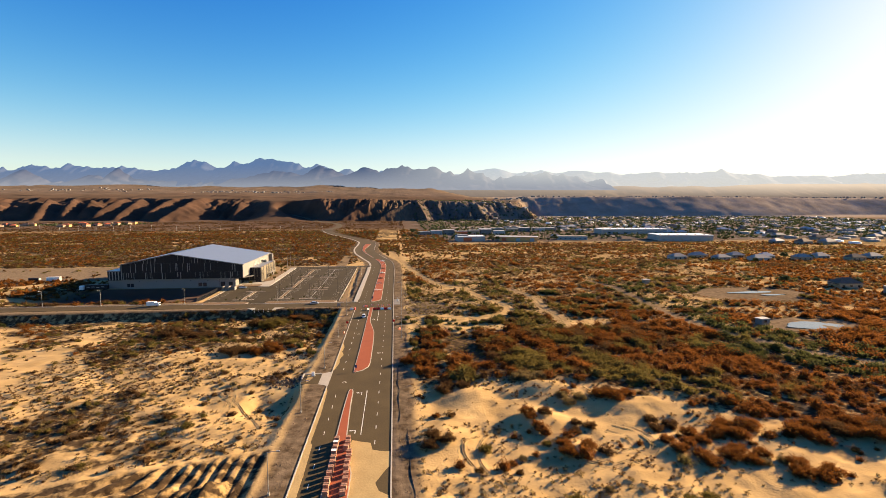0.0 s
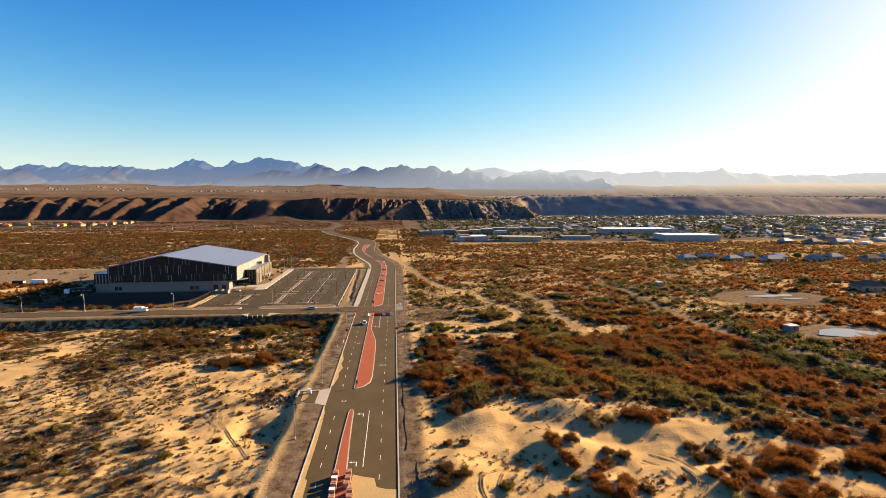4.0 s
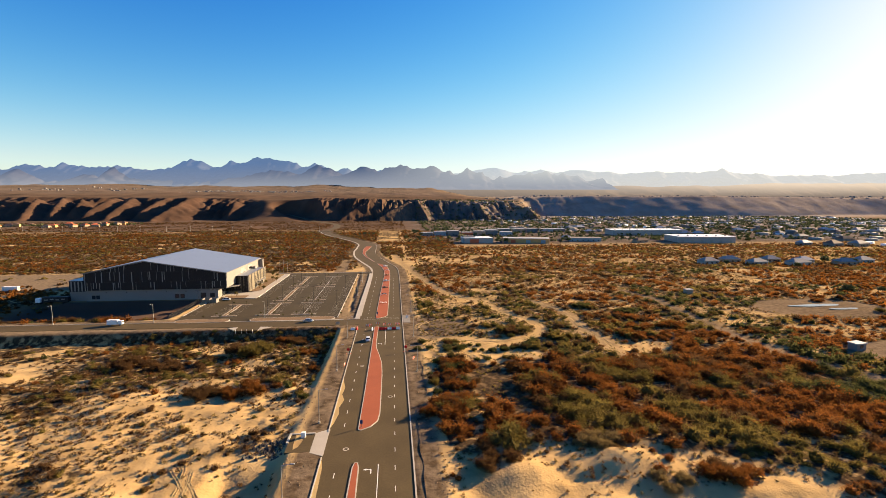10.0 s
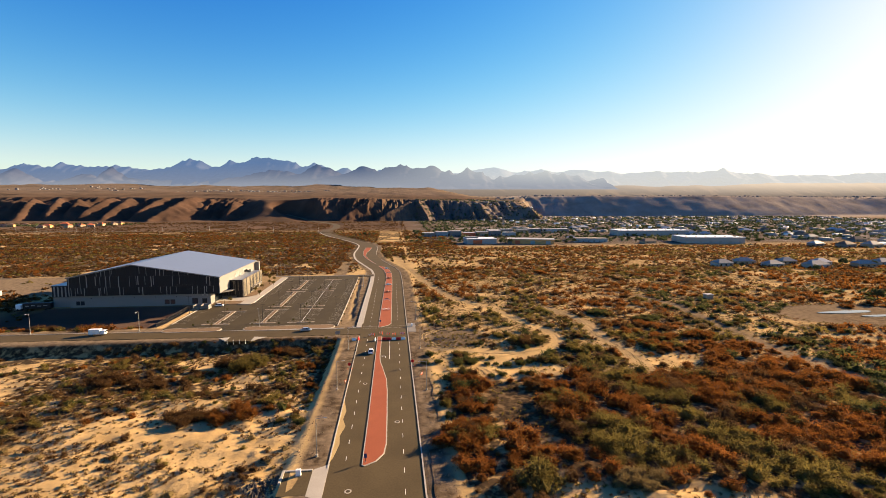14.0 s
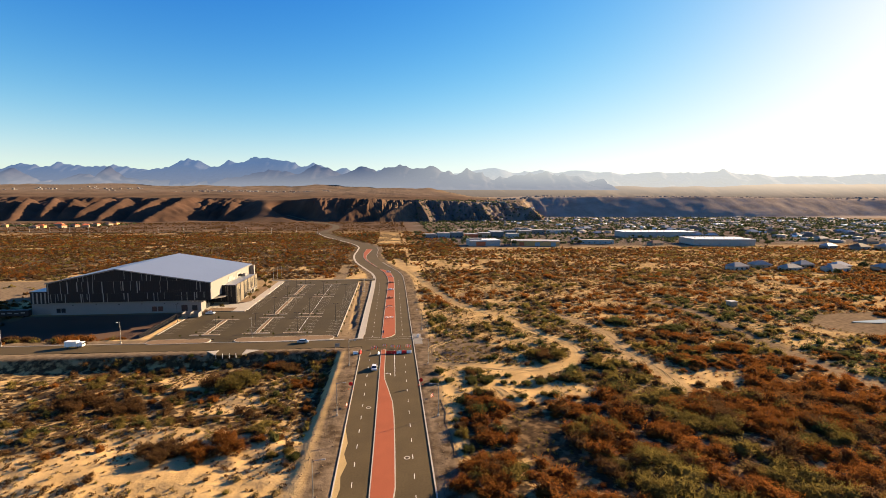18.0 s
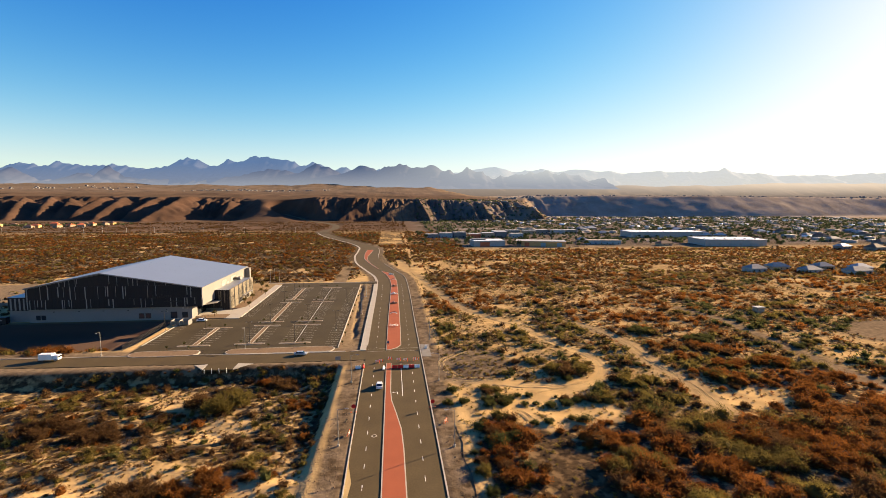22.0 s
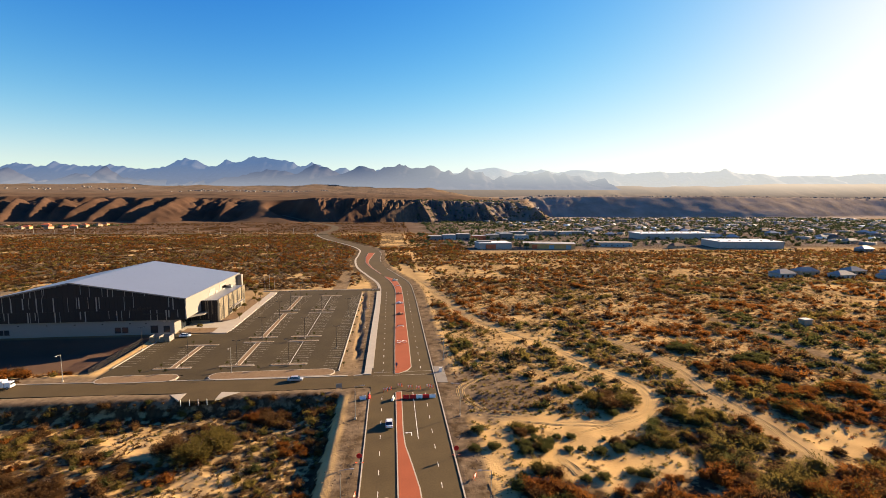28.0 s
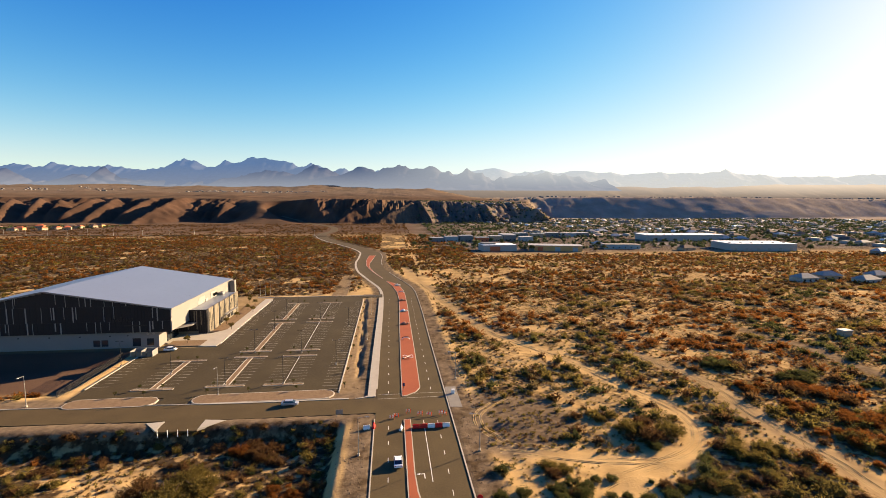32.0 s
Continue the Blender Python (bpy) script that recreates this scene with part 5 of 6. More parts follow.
# silt fence beside the kerb
for pts in ([(3.9, 84), (3.7, 90), (3.2, 96), (3.5, 101), (3.1, 107), (3.3, 113)], [(1.0, 118), (1.3, 124), (0.9, 130), (1.2, 138), (0.8, 146), (1.0, 154), (0.7, 163)], [(4.4, 176), (4.9, 184), (4.2, 190), (4.8, 198), (4.3, 206)]):
    sf = thing("silt_fence", "sagging black fabric silt fence on stakes", "fence", group="silt fences")
    L_ = spline(pts, 0.8)
    zz = height(L_[:, 0], L_[:, 1])
    bm = bmesh.new()
    rows = [[bm.verts.new((p[0] + dx + 0.12 * math.sin(0.55 * i), p[1], z + h * (0.75 + 0.35 * math.sin(0.4 * i + p[0])))) for dx, h in ((-0.03, -0.5), (-0.03, 0.17), (0.03, 0.17), (0.03, -0.5))] for i, (p, z) in enumerate(zip(L_, zz))]
    for p, q in zip(rows, rows[1:]):
        for j in range(3):
            bm.faces.new((p[j], p[j + 1], q[j + 1], q[j]))
    part("fabric", bm, DARKMETAL, sf, "black woven fabric")
    for p, z in list(zip(L_, zz))[::5]:
        part("stake", boxm(p[0] - 0.03, p[0] + 0.03, p[1] - 0.03, p[1] + 0.03, z - 0.3, z + 0.4), WOOD, sf)

# metal sculptures on the third median
def sculpture(x, y, kind_, label):
    ob = thing("median_sculpture", label, "sculpture", pose(x, y, 0.156), group="median sculptures")
    if kind_ == "s":
        pts = [(-1.9 * math.cos(t), 1.5 * math.sin(2 * t), 0.55) for t in np.linspace(0.25, 2 * math.pi - 0.25, 26)]
        bm = bmesh.new()
        for p, q in zip(pts, pts[1:]):
            tube(bm, p, q, 0.08, n=6)
        part("curved_band", bm, WHITEPLASTIC, ob, "white bent metal band")
        for p in pts[3::7]:
            part("support", tube(bmesh.new(), (p[0], p[1], 0), (p[0], p[1], p[2]), 0.05, n=6), DARKMETAL, ob)
    elif kind_ == "arc":
        for k in (-0.8, 0.5):
            bm = bmesh.new()
            pts = [(1.6 * math.cos(t), k, 0.1 + 0.8 * math.sin(t)) for t in np.linspace(0, math.pi, 10)]
            for p, q in zip(pts, pts[1:]):
                tube(bm, p, q, 0.14, n=6)
            part("arched_band", bm, DARKMETAL if k > 0 else WHITEPLASTIC, ob)
    else:
        for k in range(5):
            s = 0.35 + 0.25 * ((k * 7) % 3)
            bm = bmesh.new()
            bmesh.ops.create_icosphere(bm, subdivisions=2, radius=s, matrix=Matrix.Translation((-1.6 + 0.8 * k, 0.3 * (k % 2), s * 0.7)) @ Matrix.Diagonal((1, 0.8, 0.9, 1)))
            part("boulder", bm, BRICK if kind_ == "rock" else WHITEPLASTIC, ob)
    return ob


sculpture(-10.9, 304, "s", "white looping metal band sculpture on the red median")
sculpture(-10.9, 328, "arc", "pair of low arched metal bands on the red median")
sculpture(-10.7, 352, "rock", "row of reddish boulders on the median")
sculpture(-10.4, 378, "pale", "row of pale rounded stones on the median")
sculpture(-10.2, 405, "rock", "row of reddish boulders on the median")
sculpture(-10.3, 430, "arc", "pair of low arched metal bands on the red median")
sculpture(-12.4, 455, "pale", "row of pale rounded stones on the median")
for x, y in ((-13.3, 275.0), (-13.5, 157.4)):
    sg = thing("median_sign", "small dark blue sign on a post at the median's tip", "road sign", pose(x, y, 0.156), group="median signs")
    part("post", boxm(-0.05, 0.05, -0.05, 0.05, 0, 1.9), DARKMETAL, sg)
    part("sign_plate", boxm(-0.32, 0.32, -0.08, -0.05, 0.95, 1.95), BLUESIGN, sg)
    part("base_plate", boxm(-0.18, 0.18, -0.18, 0.18, 0, 0.05), STEEL, sg)
for x, y in ((-16.4, 147.2), (-16.2, 203.1), (-6.3, 176.0)):
    mh = thing("manhole_cover", "round iron manhole cover in a pale concrete collar", "manhole cover", pose(x, y, 0), group="manhole covers")
    part("collar", tube(bmesh.new(), (0, 0, -0.1), (0, 0, 0.010), 0.72, n=20), CONCRETE, mh)
    part("lid", tube(bmesh.new(), (0, 0, -0.1), (0, 0, 0.016), 0.44, n=20), ASPHALT_OLD, mh)


# ---- water ----
WATER = material("still_water", (0.10, 0.09, 0.07), 0.06, vary=0.2, scale=0.1, fine=0.6, bump=0.004, bump_scale=2, spec=0.8)


def water(cx, cy, rx, ry, seed, label):
    r = random.Random(seed)
    pts = [(cx + rx * math.cos(t) * (0.9 + 0.12 * math.sin(3 * t + seed) + r.uniform(-0.04, 0.04)), cy + ry * math.sin(t) * (0.9 + 0.15 * math.cos(2 * t + seed) + r.uniform(-0.05, 0.05))) for t in np.linspace(0, 2 * math.pi, 36, endpoint=False)]
    z = float(height(np.array([cx]), np.array([cy]))[0])
    ob = part("water", prism(bmesh.new(), pts, z - 0.4, z + 0.12), WATER)
    return tagged(ob, label, "water", kind="structure")


water(197, 197, 15, 6.5, 3, "shallow bright settling pond between earth banks")
water(228, 274, 17, 3.2, 5, "thin puddle on a muddy basin floor")
water(236, 265, 9, 2.4, 6, "thin puddle on a muddy basin floor")


# ---- buildings ----
def house(x, y, w, d, h, a, wall_mat, roof_mat, label, name="house", z=None, group="", flat=False, wins=3):
    if z is None:
        z = float(height(np.array([float(x)]), np.array([float(y)]))[0])
    ob = thing(name, label, "house" if name == "house" else "building", pose(x, y, z, rz=a), group=group)
    part("wall", boxm(-w / 2, w / 2, -d / 2, d / 2, -1.0, h), wall_mat, ob)
    bm = bmesh.new()
    if flat:
        box(bm, -w / 2 - 0.2, w / 2 + 0.2, -d / 2 - 0.2, d / 2 + 0.2, h, h + 0.45)
    else:
        e, rr = 0.6, min(w, d) * 0.30
        lo = [bm.verts.new(c) for c in ((-w / 2 - e, -d / 2 - e, h), (w / 2 + e, -d / 2 - e, h), (w / 2 + e, d / 2 + e, h), (-w / 2 - e, d / 2 + e, h))]
        hi = [bm.verts.new((-w / 2 + d * 0.45, 0, h + rr)), bm.verts.new((w / 2 - d * 0.45, 0, h + rr))] if w > d else [bm.verts.new((0, -d / 2 + w * 0.45, h + rr)), bm.verts.new((0, d / 2 - w * 0.45, h + rr))]
        bm.faces.new(lo[::-1])
        if w > d:
            for f in ((lo[0], lo[1], hi[1], hi[0]), (lo[1], lo[2], hi[1]), (lo[2], lo[3], hi[0], hi[1]), (lo[3], lo[0], hi[0])):
                bm.faces.new(f)
        else:
            for f in ((lo[0], lo[1], hi[0]), (lo[1], lo[2], hi[1], hi[0]), (lo[2], lo[3], hi[1]), (lo[3], lo[0], hi[0], hi[1])):
                bm.faces.new(f)
    part("roof", bm, roof_mat, ob)
    for k in range(wins):
        x0 = -w / 2 + (k + 0.5) * w / wins
        win = part("window", boxm(x0 - 0.8, x0 + 0.8, -d / 2 - 0.06, -d / 2, 0.9, 2.2), DARKMETAL, ob)
        part("pane", boxm(x0 - 0.7, x0 + 0.7, -d / 2 - 0.08, -d / 2 - 0.06, 1.0, 2.1), GLASS, win)
    return ob


TANWALL = material("tan_stucco", (0.33, 0.255, 0.175), 0.85, vary=0.15, scale=0.3, fine=3)
BRIGHTWALL = material("white_painted_panel", (0.33, 0.315, 0.29), 0.6, vary=0.06, scale=0.1, fine=1)
BRIGHTROOF = material("white_membrane_roof", (0.78, 0.77, 0.74), 0.5, vary=0.05, scale=0.1, fine=1, spec=0.5)
GREYROOF = material("grey_shingle_roof", (0.30, 0.265, 0.225), 0.85, vary=0.2, scale=0.4, fine=4)
BROWNROOF = material("brown_tile_roof", (0.16, 0.10, 0.07), 0.85, vary=0.2, scale=0.4, fine=4)
PALEROOF = material("pale_flat_roof", (0.36, 0.35, 0.33), 0.6, vary=0.08, scale=0.1, fine=1)
REDWALL = material("red_orange_stucco", (0.48, 0.13, 0.06), 0.8, vary=0.12, scale=0.3, fine=3)
OCHREWALL = material("ochre_stucco", (0.52, 0.30, 0.12), 0.8, vary=0.12, scale=0.3, fine=3)
TEALWALL = material("grey_teal_stucco", (0.25, 0.31, 0.32), 0.8, vary=0.12, scale=0.3, fine=3)

hs = house(306, 286, 15, 11, 3.4, -8, TANWALL, BROWNROOF, "tan house with a brown hip roof beyond the ponds")
part("carport", boxm(-9.5, -7.8, -5, 3, 2.6, 2.85), BROWNROOF, hs)
house(317, 262, 12, 5, 4.2, -5, WHITE, PALEROOF, "white metal shed beyond the ponds", flat=True, wins=1)
house(176, 203, 5, 3.4, 2.4, 10, WHITE, PALEROOF, "small white pump house by the pond", name="pump_house", flat=True, wins=1)
house(178, 313, 4.4, 3.2, 2.4, 5, TANWALL, PALEROOF, "small dark shed with a pale roof in the brush", name="shed", flat=True, wins=0)
for x, y, w, d, a, wm, rm in ((277, 421, 17, 12, 5, WHITE, GREYROOF), (305, 430, 18, 12, -4, TANWALL, GREYROOF), (318, 412, 18, 11, 8, WHITE, GREYROOF), (345, 428, 16, 12, 0, TANWALL, GREYROOF), (352, 404, 22, 12, 6, WHITE, GREYROOF), (372, 420, 16, 12, 0, WHITE, PALEROOF), (398, 404, 18, 12, -6, TANWALL, GREYROOF), (425, 412, 17, 12, 4, WHITE, GREYROOF), (450, 398, 18, 12, 0, TANWALL, BROWNROOF), (480, 408, 18, 12, 5, WHITE, GREYROOF), (510, 396, 17, 12, 0, TANWALL, GREYROOF)):
    house(x + 6, y + 22, w * 0.85, d * 0.85, 3.2, a, BRIGHTWALL if wm is WHITE else wm, rm, "single-storey house with a grey hip roof among scrub", group="row houses")

shop = house(110, 684, 40, 26, 7.0, 3, BRIGHTWALL, BRIGHTROOF, "white flat-roofed store with a red-orange corner", name="store", flat=True, wins=0)
part("red_front", boxm(-12, 0, -13.6, -13.0, -0.5, 5.6), REDWALL, shop, "red-orange front bay")
part("raised_block", boxm(-19, -3, -4, 10, 7.45, 9.0), WHITE, shop)
st2 = house(178, 676, 62, 24, 6.4, -16, OCHREWALL, PALEROOF, "ochre and teal store with a pale curved front", name="store", flat=True, wins=0)
for k in range(6):
    part("front_bay", boxm(-30 + 10 * k, -24 + 10 * k, -12.7, -12.0, -0.5, 5.0), (WHITE, REDWALL, OCHREWALL, TEALWALL, OCHREWALL, TEALWALL)[k], st2)
wh1 = house(425, 815, 118, 40, 8.5, -3, BRIGHTWALL, BRIGHTROOF, "long white warehouse with a pale flat roof", name="warehouse", flat=True, wins=0)
wh2 = house(428, 668, 78, 44, 8.2, -8, BRIGHTWALL, BRIGHTROOF, "long pale warehouse with a bright flat roof", name="warehouse", flat=True, wins=0)
for whs, n, w, d in ((wh1, 9, 118, 40), (wh2, 6, 78, 44)):
    for k in range(n):
        x0 = -w / 2 + (k + 0.5) * w / n
        part("dock_door", boxm(x0 - 1.6, x0 + 1.6, -d / 2 - 0.08, -d / 2, 0, 3.6), STEEL, whs)
        part("roof_vent", boxm(x0 - 1, x0 + 1, -d * 0.2, -d * 0.2 + 2, 8.6, 9.6), STEEL, whs)
house(268, 690, 44, 14, 5.0, -8, TEALWALL, GREYROOF, "low grey-green shop row with a dark roof", name="shop_row", flat=True, wins=6)
for k in range(7):
    house(50 + 22 * k, 812 + 6 * (k % 3), 19, 15, 6.0 + (k % 3), 2, (WHITE, TEALWALL, WHITE, REDWALL, TANWALL, WHITE, TEALWALL)[k], PALEROOF, "flat-roofed shop in the distant retail strip", name="shop", group="retail strip", flat=True, wins=3)
for k in range(6):
    house(170 + 26 * k, 880 + 10 * (k % 2), 22, 16, 6.0, 0, (TEALWALL, WHITE, TANWALL, WHITE, TEALWALL, WHITE)[k], PALEROOF, "flat-roofed shop in the distant retail strip", name="shop", group="retail strip", flat=True, wins=3)

r6 = random.Random(12)
for k in range(46):
    x, y = r6.uniform(250, 900), r6.uniform(560, 1020)
    if (x > 355 and x < 500 and (620 < y < 700 or 800 < y < 870)) or y < 620 and x < 480:
        continue
    house(x, y, r6.uniform(13, 22), r6.uniform(10, 14), r6.uniform(3, 4), r6.choice((0, 90, 12, -8)), r6.choice((WHITE, TANWALL, TANWALL, WHITE)), r6.choice((GREYROOF, BROWNROOF, PALEROOF)), "small house of the valley town among trees", group="town houses", wins=2)
for k in range(22):
    x = r6.uniform(-940, -640)
    house(x, r6.uniform(1140, 1262), r6.uniform(10, 22), 11, r6.uniform(3, 5.5), r6.uniform(-30, 30), r6.choice((TANWALL, OCHREWALL, TANWALL)), r6.choice((BROWNROOF, REDWALL, BROWNROOF)), "tan block of the housing estate below the bluffs", group="estate blocks", wins=3)


def blocks(name, label, places, mat, category="houses"):
    """Many tiny far houses as one mesh."""
    B = np.array([(x, y, z) for z in (0, 1) for x, y in ((-.5, -.5), (.5, -.5), (.5, .5), (-.5, .5))])
    F = np.array([(4, 5, 6, 7), (0, 1, 5, 4), (1, 2, 6, 5), (2, 3, 7, 6), (3, 0, 4, 7)])
    P = np.asarray(places)
    Z = height(P[:, 0], P[:, 1])
    co = B[None] * P[:, None, 2:5] + np.stack([P[:, 0], P[:, 1], Z - 0.5], axis=1)[:, None, :]
    fa_ = (F[None] + 8 * np.arange(len(P))[:, None, None]).reshape(-1, 4)
    ob = mesh_from(name, co, fa_, mat)
    return tagged(ob, label, category, kind="stuff")


chute = thing("concrete_chute", "pale concrete drainage chute on the far bluff", "drainage chute", pose(624, 1372, float(height(np.array([624.0]), np.array([1372.0]))[0])))
for s_ in (-6, 6):
    part("side_wall", prism(bmesh.new(), [(s_ - 1.6, -22), (s_ + 1.6, -22), (s_ + 1.6, 18), (s_ - 1.6, 18)], -14, 7), WHITE, chute)
first = True
for k in range(1, len(HIGHWAY) - 1, 2):
    x, y = float(HIGHWAY[k, 0]), float(HIGHWAY[k, 1]) - 10
    m = pose(x, y, float(height(np.array([x]), np.array([y]))[0]))
    if first:
        first = False
        up = thing("utility_pole", "pale utility pole beside the highway", "utility pole", m, group="utility poles")
        part("pole", tube(bmesh.new(), (0, 0, -0.5), (0, 0, 10.5), 0.22, 0.14, 8), STEEL, up)
        part("cross_arm", boxm(-1.3, 1.3, -0.09, 0.09, 9.4, 9.65), STEEL, up)
        for q in (-1.1, 0, 1.1):
            part("insulator", tube(bmesh.new(), (q, 0, 9.65), (q, 0, 9.95), 0.08, n=6), LAMPGLASS, up)
    else:
        copy_thing(up, m)
r7 = np.random.default_rng(21)
def town(n, x0, x1, y0, y1, s, h):
    return np.stack([r7.uniform(x0, x1, n), r7.uniform(y0, y1, n), r7.uniform(s * 0.7, s * 1.5, n), r7.uniform(s * 0.6, s, n), r7.uniform(h * 0.8, h * 1.4, n)], axis=1)


blocks("far_houses", "pale roofs of the valley town far off", np.vstack([town(60, 300, 1500, 880, 1660, 11, 3.0), town(30, 620, 1800, 520, 900, 12, 3)]), BRIGHTROOF)
blocks("far_houses", "tan and brown houses of the valley town far off", np.vstack([town(420, 250, 1500, 880, 1660, 12, 3.2), town(160, 600, 1800, 520, 900, 13, 3.5)]), GREYROOF)
blocks("far_houses", "white houses scattered over the far mesa", np.vstack([town(150, -1000, -330, 2350, 2750, 9, 4), town(60, -2200, -1300, 2500, 3000, 9, 4), town(140, 400, 2200, 1900, 2100, 9, 4)]), WHITE)

# ---- scrub ----
def tuft(n, spread, up, width, seed, twig=0.45):
    """A shrub crown of many thin blades round a low centre, about a metre across."""
    r = np.random.default_rng(seed)
    th = r.uniform(0, 2 * np.pi, n)
    ph = np.arccos(r.uniform(0.0, 1.0, n))
    rad = r.uniform(0.25, 1.0, n) ** 0.5
    lump = 0.72 + 0.28 * np.sin(th * 3 + seed) * np.sin(ph * 4 + seed * 2) + r.uniform(-0.12, 0.12, n)
    d = np.stack([np.sin(ph) * np.cos(th), np.sin(ph) * np.sin(th), np.cos(ph)], axis=1)
    c = d * (rad * lump)[:, None] * np.array([0.5 * spread, 0.5 * spread, 0.62 * up])
    c[:, 2] += 0.08 * up
    way = d * np.array([1, 1, 0.6]) + np.array([0, 0, 0.45]) + r.normal(0, 0.6, (n, 3))
    way /= np.linalg.norm(way, axis=1)[:, None]
    sidev = np.cross(way, r.normal(0, 1, (n, 3)))
    sidev /= np.linalg.norm(sidev, axis=1)[:, None]
    ln = r.uniform(0.6, 1.3, n)[:, None] * twig * 0.5
    wd_ = r.uniform(0.6, 1.3, n)[:, None] * width * 0.5
    return np.stack([c - way * ln - sidev * wd_, c - way * ln * 0.6 + sidev * wd_, c + way * ln], axis=1)


def bush(n, spread, up, width, seed, twig, seg):
    """A shrub of fine twigs over a lumpy inner crown."""
    r = np.random.default_rng(seed + 500)
    rings, core = [], 0.33 if seg > 5 else 0.27
    for ph, m in ((0.1, 0.9), (0.75, 1.0), (1.25, 1.0), (1.75, 0.8)) if seg > 5 else ((0.35, 0.95), (1.05, 1.0), (1.7, 0.85)):
        th = np.arange(seg) * 2 * np.pi / seg + 0.4 * ph
        k = m * r.uniform(0.62, 1.0, seg) * (0.85 + 0.15 * np.sin(3 * th + seed))
        rings.append(np.stack([np.sin(ph) * np.cos(th) * k * core * spread, np.sin(ph) * np.sin(th) * k * core * spread, np.maximum(np.cos(ph), -0.1) * k * 1.3 * core * up + 0.06 * up], axis=1))
    tris = []
    for a, b in zip(rings, rings[1:]):
        for i in range(seg):
            j = (i + 1) % seg
            tris += [(a[i], b[i], b[j]), (a[i], b[j], a[j])]
    return np.concatenate([np.array(tris), tuft(n, spread, up, width, seed, twig)])


def scatter(name, label, mat, protos, X, Y, S, seed, zs=1.0, parent=None):
    """Many shrubs joined in one mesh."""
    r = np.random.default_rng(seed)
    which = r.integers(0, len(protos), len(X))
    rot = r.uniform(0, 2 * np.pi, len(X))
    Z = height(X, Y)
    hs = r.uniform(0.75, 1.2, len(X)) * zs
    tris = []
    for k, P in enumerate(protos):
        m = which == k
        if not m.any():
            continue
        c, s = np.cos(rot[m])[:, None, None], np.sin(rot[m])[:, None, None]
        px, py, pz = P[None, ..., 0], P[None, ..., 1], P[None, ..., 2]
        sc = S[m][:, None, None]
        tris.append(np.stack([(px * c - py * s) * sc + X[m][:, None, None], (px * s + py * c) * sc + Y[m][:, None, None], pz * sc * hs[m][:, None, None] + Z[m][:, None, None] - 0.05], axis=-1).reshape(-1, 3))
    co = np.concatenate(tris)
    ob = mesh_from(name, co, np.arange(len(co)).reshape(-1, 3), mat)
    return tagged(ob, label, "shrubs", kind="stuff")


def throw(x0, x1, y0, y1, per, seed):
    r = np.random.default_rng(seed)
    n = int((x1 - x0) * (y1 - y0) / per)
    X, Y = r.uniform(x0, x1, n), r.uniform(y0, y1, n)
    keep = r.random(n) < scrub_density(X, Y)
    return X[keep], Y[keep]


NEAR = {k: [bush(520, 1.0, 0.85, 0.021, s + 10 * j, 0.080, 7) for s in range(5)] for j, k in enumerate(("rust", "brown", "olive", "green", "dry"))}
MIDS = {k: [bush(64, 1.0, 0.78, 0.085, s + 10 * j, 0.18, 5) for s in range(5)] for j, k in enumerate(("rust", "brown", "olive", "green", "dry"))}
FARS = {k: [tuft(13, 1.0, 0.78, 0.34, s + 10 * j, 0.42) for s in range(5)] for j, k in enumerate(("rust", "brown", "olive", "green", "dry"))}
MATS = {"rust": RUST, "brown": BROWN, "olive": OLIVE, "green": GREEN, "dry": DRY}
LABELS = {"rust": "rust-orange autumn saltcedar scrub on sand", "brown": "brown desert scrub over sandy ground", "olive": "olive-green desert brush on sand", "green": "dark green desert bushes on sand", "dry": "straw-coloured dry bushes on pale sand"}


def kinds(X, Y, seed):
    """Which plant grows where, by patches."""
    r = np.random.default_rng(seed)
    a, b = fbm(X / 35 + 40, Y / 22 + 11, 3), fbm(X / 12 + 4, Y / 12 + 70, 2)
    v = a * 0.7 + b * 0.3 + r.normal(0, 0.035, len(X))
    w = fbm(X / 50 + 90, Y / 40 + 20, 3) + r.normal(0, 0.03, len(X))
    k = np.where(v > 0.425 + 0.07 * (Y > 235), 0, np.where(v > 0.39, 1, 2))
    k = np.where((w > 0.75) & (X > 4), 3, k)
    sparse = (X < -30) & (Y < 185)
    k = np.where(sparse, np.where(r.random(len(X)) < 0.55, 1, np.where(r.random(len(X)) < 0.5, 4, 2)), k)
    shady = (X < -30) & (Y >= 185) & (Y < 300)
    q = r.random(len(X))
    k = np.where(shady, np.where(v > 0.60, 0, np.where(q < 0.3, 2, np.where(q < 0.88, 1, 3))), k)
    green = (X > 4) & (X < 75) & (Y > 205) & (Y < 330)
    k = np.where(green, np.where(r.random(len(X)) < 0.25, 3, np.where(r.random(len(X)) < 0.3, 1, 2)), k)
    hedge = (nearest(TRACK, X, Y) < 24) & (X > 140)
    k = np.where(hedge & (r.random(len(X)) < 0.75), 3, k)
    k = np.where((Y > 420) & (k == 3), 1, k)
    k = np.where((Y > 420) & (r.random(len(X)) < 0.55), np.where(r.random(len(X)) < 0.7, 1, 2), k)
    k = np.where((X > 4) & (Y > 245) & (Y < 440) & (r.random(len(X)) < 0.13), 4, k)
    k = np.where(Y > 960, 1, k)
    return k


